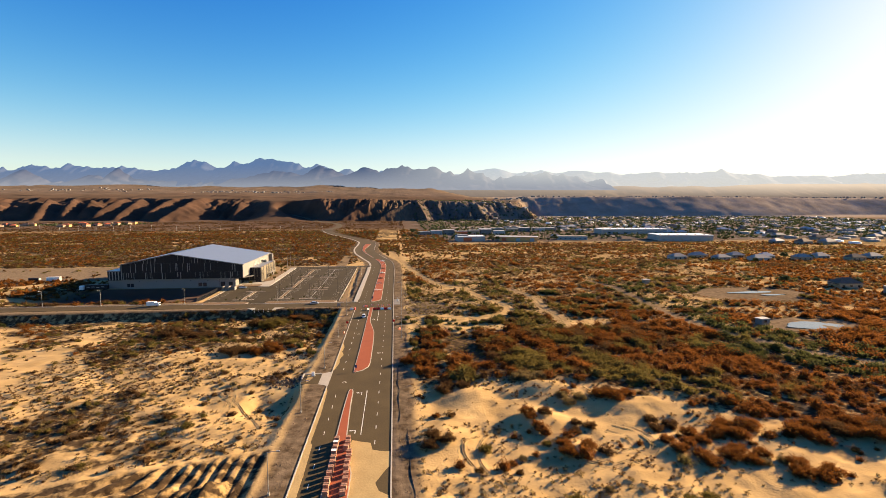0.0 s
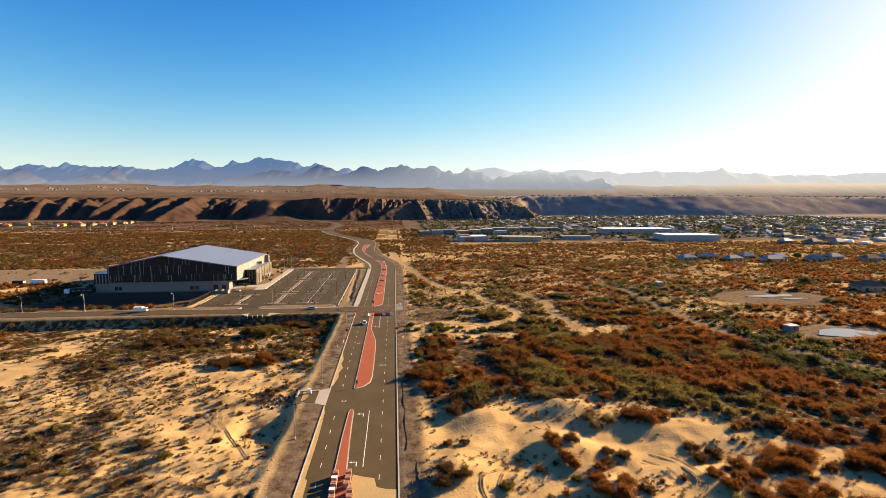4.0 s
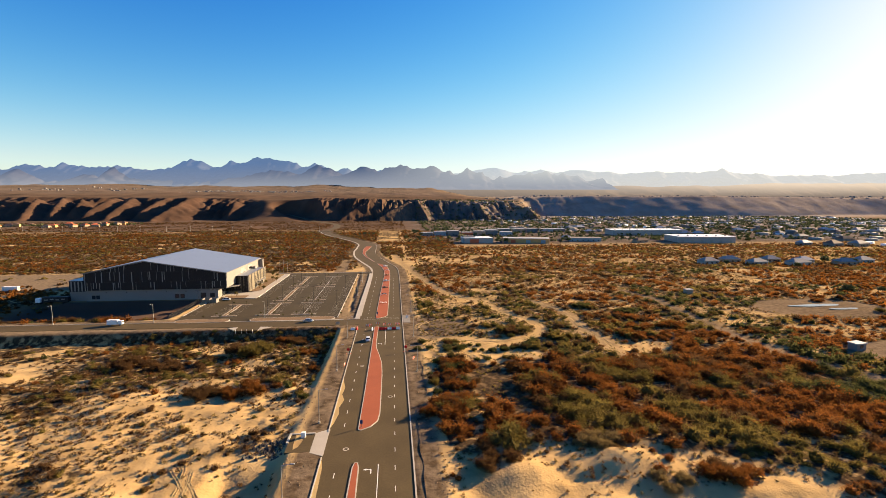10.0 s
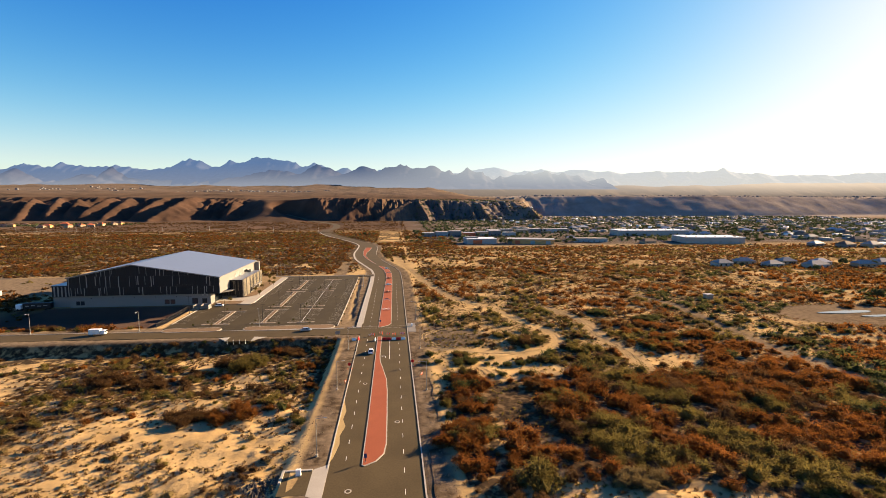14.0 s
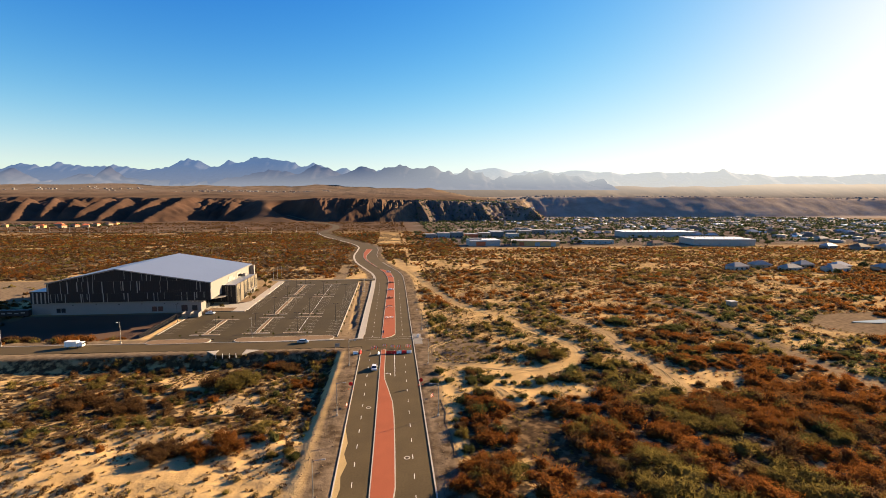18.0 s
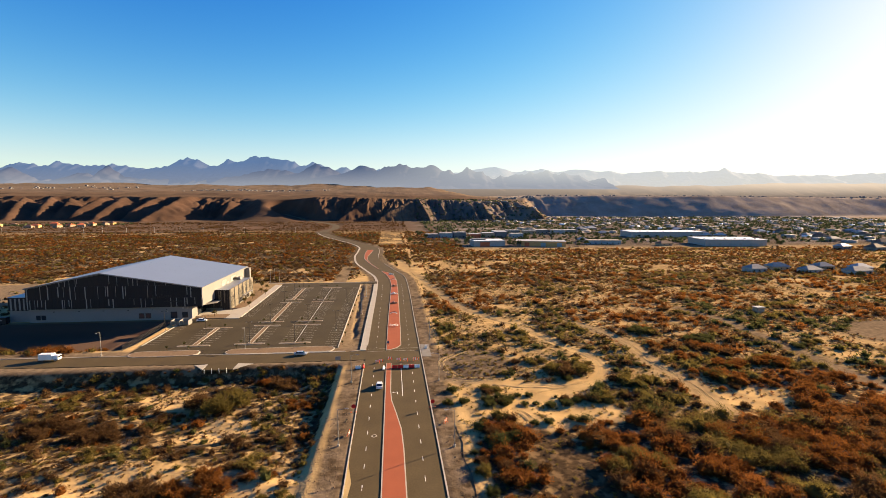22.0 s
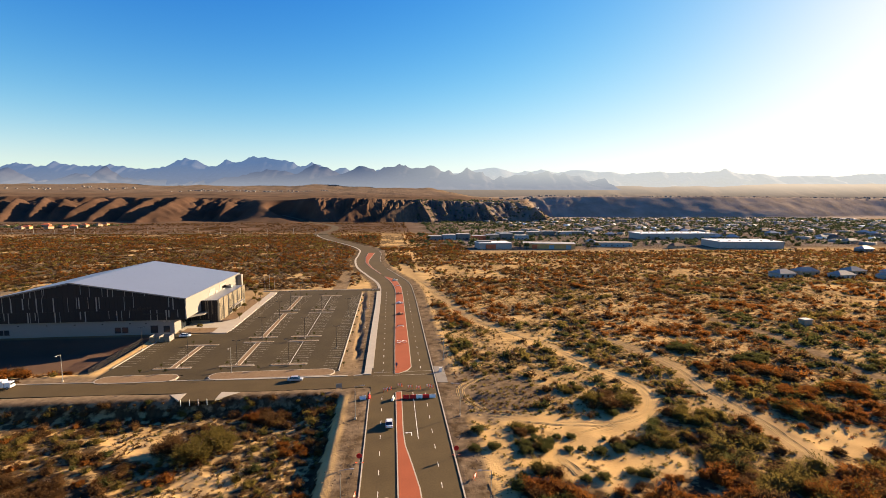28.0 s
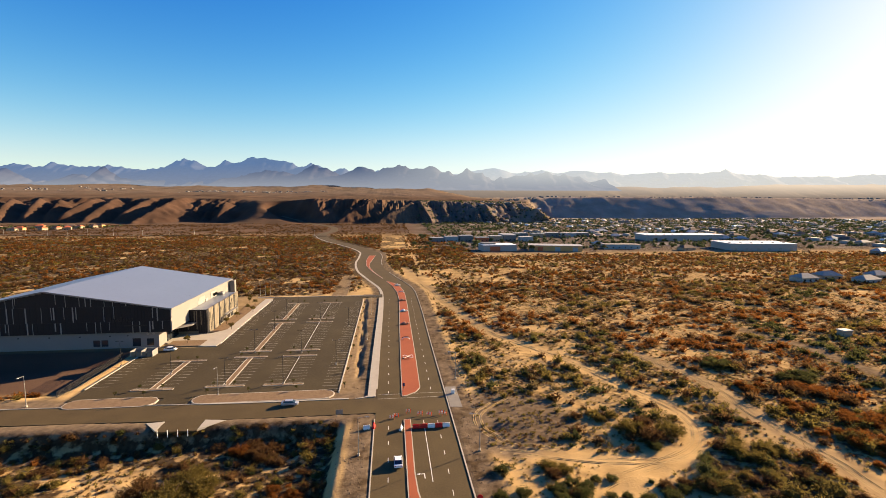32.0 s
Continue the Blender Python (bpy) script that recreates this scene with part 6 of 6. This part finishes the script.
names = ("rust", "brown", "olive", "green", "dry")
for protos, areas, size, sd in ((NEAR, ((4, 150, 70, 235, 7.5), (-115, -30, 95, 258, 7.5)), (2.2, 7.5), 1), (MIDS, ((4, 260, 235, 440, 5.5), (150, 330, 90, 235, 6.0), (-330, -115, 95, 300, 8.0), (-500, -30, 425, 520, 9.0)), (1.6, 6.6), 2), (FARS, ((4, 620, 440, 700, 12.0), (-30, 4, 440, 700, 8.0), (260, 620, 150, 440, 8.0), (-700, -30, 520, 960, 12.0), (-700, -190, 300, 425, 9.0), (-700, -330, 200, 300, 9), (-1000, 20, 960, 1370, 38), (4, 75, 630, 960, 14)), (2.3, 5.4), 3)):
    XS, YS = [], []
    for j, (x0, x1, y0, y1, per) in enumerate(areas):
        X, Y = throw(x0, x1, y0, y1, per, sd * 100 + j)
        XS.append(X)
        YS.append(Y)
    X, Y = np.concatenate(XS), np.concatenate(YS)
    K = kinds(X, Y, sd)
    r = np.random.default_rng(sd + 50)
    S = size[0] + (size[1] - size[0]) * r.random(len(X)) ** 1.8
    S = np.where((X > 4) & (X < 262) & (Y > 235) & (Y < 440), 0.9 + 6.5 * r.random(len(X)) ** 3.2, S)
    S = np.where((X < -30) & (Y < 185), 0.55 * S, np.where((X < -30) & (Y < 258), 0.72 * S, np.where((X > 20) & (Y > 140) & (Y < 215), 1.25 * S, S)))
    for k, nm in enumerate(names):
        m = K == k
        if m.any():
            scatter("scrub", LABELS[nm], MATS[nm], protos[nm], X[m], Y[m], S[m], sd * 10 + k, 0.84 if nm != "dry" else 0.7)

# small tufts on the open sand
for nm, sd, box_, n in (("dry", 301, (-125, -31, 96, 205), 2600), ("brown", 302, (-125, -31, 96, 215), 5400), ("dry", 303, (5, 125, 80, 150), 1800), ("brown", 304, (5, 125, 80, 170), 2200), ("olive", 305, (5, 110, 205, 300), 2600), ("brown", 306, (-260, -120, 96, 240), 1800), ("brown", 307, (5, 260, 225, 440), 9000), ("olive", 308, (5, 260, 225, 440), 9000), ("dry", 309, (5, 200, 205, 440), 4500), ("rust", 310, (60, 260, 215, 440), 3500), ("olive", 311, (5, 120, 140, 235), 2500), ("brown", 312, (-115, -31, 180, 256), 1800), ("olive", 313, (-115, -31, 190, 256), 1500)):
    r = np.random.default_rng(sd)
    X, Y = r.uniform(box_[0], box_[1], n), r.uniform(box_[2], box_[3], n)
    patch = fbm(X / 14 + sd, Y / 10, 3)
    ok = (r.random(n) < ss(0.38, 0.6, patch)) & (nearest(ROAD, X, Y, 40) > 16.5) & (nearest(SIDE, X, Y, 40) > 10) & (nearest(WASH, X, Y) > 2.6) & (nearest(DIRT, X, Y) > 3) & (nearest(TRACK, X, Y) > 3.4) & (nearest(PAN, X, Y) > 3.5) & (np.hypot((X - 226) / 36, (Y - 270) / 21) > 1) & (np.hypot((X - 196) / 25, (Y - 199) / 12) > 1) & ((X > 0) | (Y - 0.226 * (X + 30) > 109))
    scatter("tufts", "small " + LABELS[nm], MATS[nm], [tuft(26, 1.0, 0.9, 0.12, q, 0.4) for q in range(4)], X[ok], Y[ok], r.uniform(0.4, 1.6, ok.sum()), sd)

# ---- far range ----
def range_layer(name, depth, peaks, base, rough, mat, label, lo=-4700, hi=4700, seed=0, plateau=0.0, fade=0.0):
    """A ridge of rock seen across the plain, on an axis turned a little to the right."""
    a = radians(5.8)
    u = np.arange(lo, hi, 18.0)
    prof = np.zeros_like(u)
    for c, h, w in peaks:
        prof = np.maximum(prof, h * np.exp(-np.abs((u - c) / w) ** 1.5))
    prof = prof + plateau * (0.75 + 0.5 * fbm(u / 500 + seed, u * 0, 3))
    prof = prof + rough * (ridged(u / 150 + seed, u * 0 + seed, 6) - 0.62)
    if fade:
        prof = prof * ss(lo, lo + fade, u)
    rows, nrow = [], 12
    for j in range(nrow):
        f = j / (nrow - 1)
        wob = 60 * (fbm(u / 120 + seed, u * 0 + j * 0.6, 4) - 0.5) * math.sin(math.pi * f)
        dd = depth - 420 * (1 - f) + 2.2 * wob
        zz = base + np.maximum(prof, 3) * (f ** 1.25) * (1 + 0.10 * (ridged(u / 90 + seed, u * 0 + f * 3, 3) - 0.6) * (1 - f))
        rows.append(np.stack([u * math.cos(a) + dd * math.sin(a), -u * math.sin(a) + dd * math.cos(a), zz], axis=1))
    n = len(u)
    ix = np.arange(n * nrow).reshape(nrow, n)
    q = np.stack([ix[:-1, :-1], ix[:-1, 1:], ix[1:, 1:], ix[1:, :-1]], axis=-1).reshape(-1, 4)
    ob = mesh_from(name, np.stack(rows), q, mat)
    return tagged(ob, label, "mountains", kind="structure")


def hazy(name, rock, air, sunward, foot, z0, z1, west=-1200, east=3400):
    """Far rock with airlight painted as emission, growing towards the sun's side and the valley."""
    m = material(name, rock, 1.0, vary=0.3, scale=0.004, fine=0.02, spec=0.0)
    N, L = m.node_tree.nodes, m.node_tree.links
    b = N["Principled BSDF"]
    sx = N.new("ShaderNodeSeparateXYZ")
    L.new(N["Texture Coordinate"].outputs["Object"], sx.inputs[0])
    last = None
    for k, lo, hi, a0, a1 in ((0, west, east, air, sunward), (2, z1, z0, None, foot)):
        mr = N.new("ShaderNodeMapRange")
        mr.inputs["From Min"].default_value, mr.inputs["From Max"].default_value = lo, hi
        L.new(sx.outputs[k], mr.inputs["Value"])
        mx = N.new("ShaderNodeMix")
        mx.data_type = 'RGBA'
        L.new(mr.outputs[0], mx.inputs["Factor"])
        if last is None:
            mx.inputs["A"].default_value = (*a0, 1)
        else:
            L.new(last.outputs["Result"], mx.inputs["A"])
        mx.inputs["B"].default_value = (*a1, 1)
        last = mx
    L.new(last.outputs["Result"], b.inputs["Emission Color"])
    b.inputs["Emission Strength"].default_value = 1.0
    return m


# haze painted as glow: bluish air, paler sunward and at the foot
FAR_ROCK = hazy("far_hazy_rock", (0.05, 0.055, 0.065), (0.025, 0.044, 0.084), (0.09, 0.11, 0.13), (0.050, 0.060, 0.080), 190, 420)
MID_ROCK = hazy("hazy_foothill_rock", (0.035, 0.035, 0.04), (0.016, 0.026, 0.050), (0.14, 0.15, 0.152), (0.074, 0.082, 0.098), 170, 360, -300, 1250)
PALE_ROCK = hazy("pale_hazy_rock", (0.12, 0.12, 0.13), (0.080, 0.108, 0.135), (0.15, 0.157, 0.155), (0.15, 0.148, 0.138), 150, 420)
D = 4780
U = D / 829.7
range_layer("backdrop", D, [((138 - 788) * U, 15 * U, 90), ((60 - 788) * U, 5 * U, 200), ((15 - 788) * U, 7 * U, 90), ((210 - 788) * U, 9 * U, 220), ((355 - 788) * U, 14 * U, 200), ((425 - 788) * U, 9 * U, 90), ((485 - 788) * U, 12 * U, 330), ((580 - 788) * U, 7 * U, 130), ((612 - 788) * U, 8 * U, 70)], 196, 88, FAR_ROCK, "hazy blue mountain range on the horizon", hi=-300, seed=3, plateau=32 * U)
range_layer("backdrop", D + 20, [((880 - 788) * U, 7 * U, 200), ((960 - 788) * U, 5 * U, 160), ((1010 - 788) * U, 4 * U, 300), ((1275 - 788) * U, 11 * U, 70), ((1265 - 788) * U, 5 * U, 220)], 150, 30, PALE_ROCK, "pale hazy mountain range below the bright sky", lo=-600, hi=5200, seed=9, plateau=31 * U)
range_layer("backdrop", D - 330, [((510 - 788) * U * 0.93, 24 * U, 420), ((645 - 788) * U * 0.93, 14 * U, 110), ((580 - 788) * U * 0.93, 26 * U, 330), ((717 - 788) * U * 0.93, 27 * U, 380), ((832 - 788) * U * 0.93, 21 * U, 300), ((650 - 788) * U * 0.93, 27 * U, 300), ((775 - 788) * U * 0.93, 26 * U, 300), ((60 - 788) * U * 0.93, 22 * U, 200), ((170 - 788) * U * 0.93, 19 * U, 200), ((222 - 788) * U * 0.93, 21 * U, 150), ((960 - 788) * U * 0.93, 17 * U, 420), ((1100 - 788) * U * 0.93, 8 * U, 400)], 150, 88, MID_ROCK, "hazy dark blue foothills of the far mountains", seed=5, plateau=12 * U, hi=1500)

# low glowing backdrop added as the band of haze behind the mesa
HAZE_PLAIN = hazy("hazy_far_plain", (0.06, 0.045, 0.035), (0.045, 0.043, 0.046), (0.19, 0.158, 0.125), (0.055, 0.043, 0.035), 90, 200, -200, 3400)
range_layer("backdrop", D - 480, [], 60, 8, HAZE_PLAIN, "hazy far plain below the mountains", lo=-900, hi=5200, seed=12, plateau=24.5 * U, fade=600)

# rubble on the shoulders
r = np.random.default_rng(77)
n = 5200
yy = r.uniform(78, 420, n)
sd_ = np.where(r.random(n) < 0.55, -1, 1)
xx = -11.2 + sd_ * r.uniform(12.2, 18.5, n)
ok = (nearest(SIDE, xx, yy, 30) > 8) & ~((xx < -22) & (yy > 150) & (yy < 160)) & (fbm(xx / 4, yy / 4, 3) > 0.44)
xx, yy = xx[ok], yy[ok]
ROCKS = [np.concatenate([[(a, b, t), (b, c, t)] for a, b, c, t in [((0.5, 0, 0), (0.1, 0.45, 0.05), (-0.45, 0.1, 0), (0.0, 0.05, 0.5 + 0.1 * q)), ((-0.45, 0.1, 0), (-0.1, -0.45, 0.02), (0.5, 0, 0), (0.0, 0.05, 0.5 + 0.1 * q))]]).astype(float) for q in range(2)]
scatter("stones", "broken grey-brown stones along the road shoulder", DIRT_BED, ROCKS, xx, yy, 0.12 + 0.5 * r.random(len(xx)) ** 3, 78)

xx, yy = r.normal(-34, 3.0, 260), r.normal(151, 2.2, 260)
ok = (xx < -31.2) & (yy > 146)
scatter("rocks", "dark broken rocks heaped beside the driveway stub", DARKROCK, ROCKS, xx[ok], yy[ok], 0.35 + 1.1 * r.random(ok.sum()) ** 2, 79)

# ---- single shrubs and trees ----
def blades_mesh(name, tri, mat):
    ob = mesh_from(name, tri.reshape(-1, 3), np.arange(tri.shape[0] * 3).reshape(-1, 3), mat)
    return ob


def shrub_proto(nm, n, seed, w, up=0.85, twig=0.11):
    ob = thing("shrub", LABELS[nm].split(" on ")[0].split(" over ")[0] + " bush on a sandy mound", "shrub", group="desert shrubs")
    cr = blades_mesh("crown", np.concatenate([tuft(n, 1.0, up, w, seed, twig)] + [tuft(n // 3, 0.55, up * 0.8, w, seed + 3, twig) + np.array([0.25 * math.cos(a), 0.25 * math.sin(a), 0.04]) for a in (seed, seed + 2.1, seed + 4.2)]), MATS[nm])
    cr.parent = ob
    bm = bmesh.new()
    r = random.Random(seed)
    for k in range(7):
        a = r.uniform(0, 6.28)
        tube(bm, (0, 0, -0.05), (0.3 * math.cos(a), 0.3 * math.sin(a), r.uniform(0.2, 0.45)), 0.018, 0.006, 5)
    part("branchwork", bm, BARK, ob)
    return ob


def shrub_label(nm):
    return {"rust": "rust-orange autumn saltcedar bush on sand", "brown": "brown twiggy desert bush on sand", "olive": "olive-green desert bush on sand", "green": "dark green leafy bush on sand", "dry": "straw-coloured dry bush on sand"}[nm]


PROTO = {}
for j, nm in enumerate(names):
    PROTO[nm] = [tagged(shrub_proto(nm, 1500, 5 + 7 * j + 31 * s, 0.020, twig=0.085), shrub_label(nm)) for s in range(3)]
USED = set()


def put_shrub(nm, x, y, s, rz, i):
    ob = PROTO[nm][i % 3]
    z = float(height(np.array([x]), np.array([y]))[0])
    m = Matrix.Translation((x, y, z - 0.04)) @ Matrix.Rotation(rz, 4, 'Z')
    if ob.name in USED:
        c = copy_thing(ob, m)
    else:
        USED.add(ob.name)
        c = ob
        c.matrix_basis = m
    c.scale = (s, s * 0.95, s * 0.74)


# thickets: kind of plant, place and width
DUNE_BUSHES = (("rust", 9, 164, 16), ("brown", 9.7, 105, 10), ("rust", 13, 119.5, 7.1), ("brown", 17.5, 137, 12), ("dry", 43, 142, 13), ("rust", 37.6, 116, 9.6), ("rust", 42.7, 100, 11), ("olive", 39, 104, 7.4), ("brown", 48, 110.5, 9.5), ("dry", 51, 125.6, 10.5), ("rust", 65, 127.4, 14), ("brown", 69, 110.5, 11.8), ("rust", 67.5, 99, 11), ("rust", 75.6, 102.3, 11.6), ("rust", 73.5, 93.2, 12.5), ("rust", 81.5, 93.7, 11.3), ("rust", 86.5, 104.7, 15.7))
EAST_DUNE_BUSHES = (("brown", 96.6, 101.6, 7.2), ("rust", 106.3, 101.5, 18), ("rust", 119, 100, 17), ("rust", 90.4, 85.8, 13), ("dry", 85, 90.4, 8), ("olive", 59.7, 79, 8), ("olive", 21.4, 102.3, 5), ("olive", 35.4, 81.5, 5.7), ("dry", 29.2, 98.2, 3), ("brown", 18.4, 93.5, 3.3), ("brown", 27, 92.6, 2.7), ("dry", 43.7, 84.4, 3.3))
THICKET_BUSHES = (("green", 14.9, 198.6, 12), ("olive", 9.5, 186.4, 11), ("rust", 11, 170, 14), ("brown", 19, 185, 8), ("green", 27, 205, 7), ("green", 17.5, 218.6, 10), ("green", 27.7, 217.5, 6), ("rust", 42, 194, 12.7), ("olive", 41, 183, 16), ("rust", 59.5, 181, 11), ("rust", 73, 194, 15.8), ("olive", 53.4, 170, 10), ("rust", 79.6, 190, 16), ("olive", 76, 181.7, 13), ("rust", 92, 182.7, 19), ("rust", 104, 181.4, 17))
WASH_BUSHES = (("olive", 47.5, 241.5, 16), ("olive", 39, 250.5, 9), ("green", 32, 251, 5), ("green", 44.9, 234.5, 5), ("green", 6.3, 228, 5), ("green", 6.4, 219, 8.5), ("green", 27, 223.5, 6), ("olive", 17, 227, 9), ("green", 20, 220.5, 9), ("green", 39, 218, 9), ("green", 45.4, 219.8, 8.5), ("green", 33, 216, 5), ("olive", 65, 228.7, 12.9), ("green", 71.4, 246.7, 7), ("green", 14, 208, 7))
FLAT_BUSHES = (("rust", 95.5, 249, 12), ("rust", 109, 260, 13), ("rust", 113.5, 253, 11), ("rust", 106, 241, 14), ("rust", 97.6, 230, 13), ("green", 97, 285, 13.8), ("rust", 93.7, 264, 12), ("rust", 91.5, 236, 8), ("rust", 92.5, 222, 7.5), ("rust", 105.5, 226, 7), ("rust", 122, 240, 15), ("green", 114.6, 269.5, 14), ("olive", 160, 262, 9), ("green", 156, 228, 12), ("green", 150, 258, 9), ("green", 133, 262, 8), ("olive", 250, 255, 12), ("rust", 238, 284, 9))
WEST_BUSHES = (("rust", -52, 186, 16), ("brown", -63.3, 185, 13), ("olive", -35.6, 182, 6.5), ("green", -32, 179.6, 5), ("rust", -39.7, 189.4, 7.3), ("brown", -100.6, 219, 17), ("rust", -78.8, 218.7, 7.6), ("rust", -72.6, 223.7, 7.7), ("rust", -40.4, 228.6, 9.3), ("rust", -34, 226, 6), ("rust", -34, 208, 5), ("brown", -58.7, 202, 6.6), ("rust", -50, 249, 14), ("olive", -62, 231, 20), ("brown", -86, 214, 13), ("olive", -54, 121, 4.5), ("brown", -62, 128, 4.2), ("brown", -78, 126, 4.4), ("olive", -70, 104.5, 3.4), ("brown", -81, 105, 4))
ROADSIDE_BUSHES = (("rust", -146, 287, 17), ("brown", -166, 286, 14), ("rust", -127, 285, 8), ("brown", -185, 286, 9))
i = 0
rb = random.Random(31)
for nm, x, y, w in DUNE_BUSHES + EAST_DUNE_BUSHES + THICKET_BUSHES + WASH_BUSHES + FLAT_BUSHES + WEST_BUSHES + ROADSIDE_BUSHES:
    n = 1 if w < 6 else 2 if w < 9 else 3 if w < 13 else 4
    for k in range(n):
        sz = 0.9 * w if n == 1 else w * rb.uniform(0.42, 0.58)
        a = k * 6.283 / n + rb.uniform(-0.4, 0.4)
        q = 0 if n == 1 else w * 0.25
        put_shrub(nm if rb.random() < 0.85 else "brown", x + q * math.cos(a) * 1.15, y + q * math.sin(a) * 0.8, sz, i * 1.7, i)
        i += 1
r8 = np.random.default_rng(77)
Xs, Ys = r8.uniform(6, 95, 2600), r8.uniform(88, 250, 2600)
Xl, Yl = r8.uniform(-95, -33, 900), r8.uniform(100, 250, 900)
Xs, Ys = np.concatenate([Xs, Xl]), np.concatenate([Ys, Yl])
ok = r8.random(len(Xs)) < 0.35 * scrub_density(Xs, Ys)
Xs, Ys = Xs[ok][:40], Ys[ok][:40]
Ks = kinds(Xs, Ys, 9)
for i in range(len(Xs)):
    put_shrub(names[int(Ks[i])], float(Xs[i]), float(Ys[i]), float(r8.uniform(2.4, 4.6) if Xs[i] > 0 else r8.uniform(1.6, 3.6)), float(r8.uniform(0, 6.3)), i)


def tree_proto(h, cw, seed, mat, label, leaves=420, lw=0.09):
    ob = thing("tree", label, "tree")
    bm = bmesh.new()
    r = random.Random(seed)
    tube(bm, (0, 0, -0.3), (0.05 * h * 0.3, 0, h * 0.45), h * 0.035, h * 0.02, 7)
    for k in range(5):
        a = k * 1.3 + seed
        tube(bm, (0.05 * h * 0.3, 0, h * 0.42), (cw * 0.32 * math.cos(a), cw * 0.32 * math.sin(a), h * r.uniform(0.62, 0.8)), h * 0.015, h * 0.006, 5)
    part("trunk", bm, BARK, ob)
    P = []
    for k in range(6):
        a = k * 1.05 + seed
        q = tuft(leaves // 6, 0.62, 0.7, lw, seed + k, 0.2)
        P.append(q * np.array([cw, cw, h * 0.62]) + np.array([cw * 0.22 * math.cos(a), cw * 0.22 * math.sin(a), h * (0.36 + 0.10 * (k % 3))]))
    cr = blades_mesh("crown", np.concatenate(P), mat)
    cr.parent = ob
    return ob


T1 = tree_proto(2.2, 1.3, 2, GREEN, "small young tree on a car park island", 240, 0.06)
T2 = tree_proto(7.5, 7.0, 5, TREEGREEN, "leafy green town tree", 700, 0.07)
T3 = tree_proto(4.0, 3.2, 9, OLIVE, "young yellow-green tree by the hall entrance", 420, 0.06)
first = True
for cx, half, segs, wide in ROWS:
    for a, b in segs:
        for y in (a, b):
            for s in (-0.55, 0.5):
                m = pose(cx + s * half, y, 0.09, rz=13 * y + 90 * s)
                if first:
                    T1.matrix_basis, first = m, False
                else:
                    copy_thing(T1, m)
for y in (279, 292, 305, 318, 331, 345, 358, 371, 385, 398):
    copy_thing(T1, pose(-31.6, y, 0.0, rz=y * 11))
for x in (-98, -90, -72, -60, -46):
    copy_thing(T1, pose(x, 277.8 if x > -80 else 278.2, 0.0, rz=x * 11))
T3.matrix_basis = pose(-99.5, 332, 0.05)
for x, y in ((-94.0, 362), (-93.0, 374), (-92.6, 391), (-92.5, 404), (-97, 410), (-99, 418), (-88.6, 352), (-88.6, 386)):
    copy_thing(T3, pose(x, y, 0.05, rz=x * 31 + y))
first = True
r9 = random.Random(5)
spots = [(-52, 832), (-45, 838), (-60, 828), (-38, 834), (18, 690), (26, 700), (32, 740), (14, 745), (148, 668), (136, 672), (220, 655), (236, 668), (330, 680), (352, 690), (300, 712), (480, 640), (500, 660), (520, 690), (290, 428), (335, 402), (388, 430), (412, 424), (462, 418), (318, 288), (298, 300), (270, 296)]
spots += [(r9.uniform(30, 340), r9.uniform(700, 900)) for k in range(40)] + [(r9.uniform(330, 850), r9.uniform(690, 1000)) for k in range(60)]
for x, y in spots:
    m = pose(x, y, float(height(np.array([float(x)]), np.array([float(y)]))[0]), rz=r9.uniform(0, 360)) @ Matrix.Scale(r9.uniform(0.7, 1.25), 4)
    if first:
        T2.matrix_basis, first = m, False
    else:
        c = copy_thing(T2, m)
        c.matrix_basis = m
XT, YT = r7.uniform(60, 1500, 6500), r7.uniform(690, 1660, 6500)
ok = ~((XT < 520) & (YT < 690)) & ~((XT > 350) & (XT < 500) & (YT > 800) & (YT < 870))
tagged(scatter("far_trees", "dark tree crowns of the valley town", TREEGREEN, FARS["green"], XT[ok], YT[ok], r7.uniform(4, 10, ok.sum()), 5, 1.0), category="trees")
XT, YT = r7.uniform(-930, -620, 160), r7.uniform(1180, 1290, 160)
tagged(scatter("far_trees", "dark trees round the housing estate below the bluffs", TREEGREEN, FARS["green"], XT, YT, r7.uniform(6, 10, 160), 6, 1.0), category="trees")
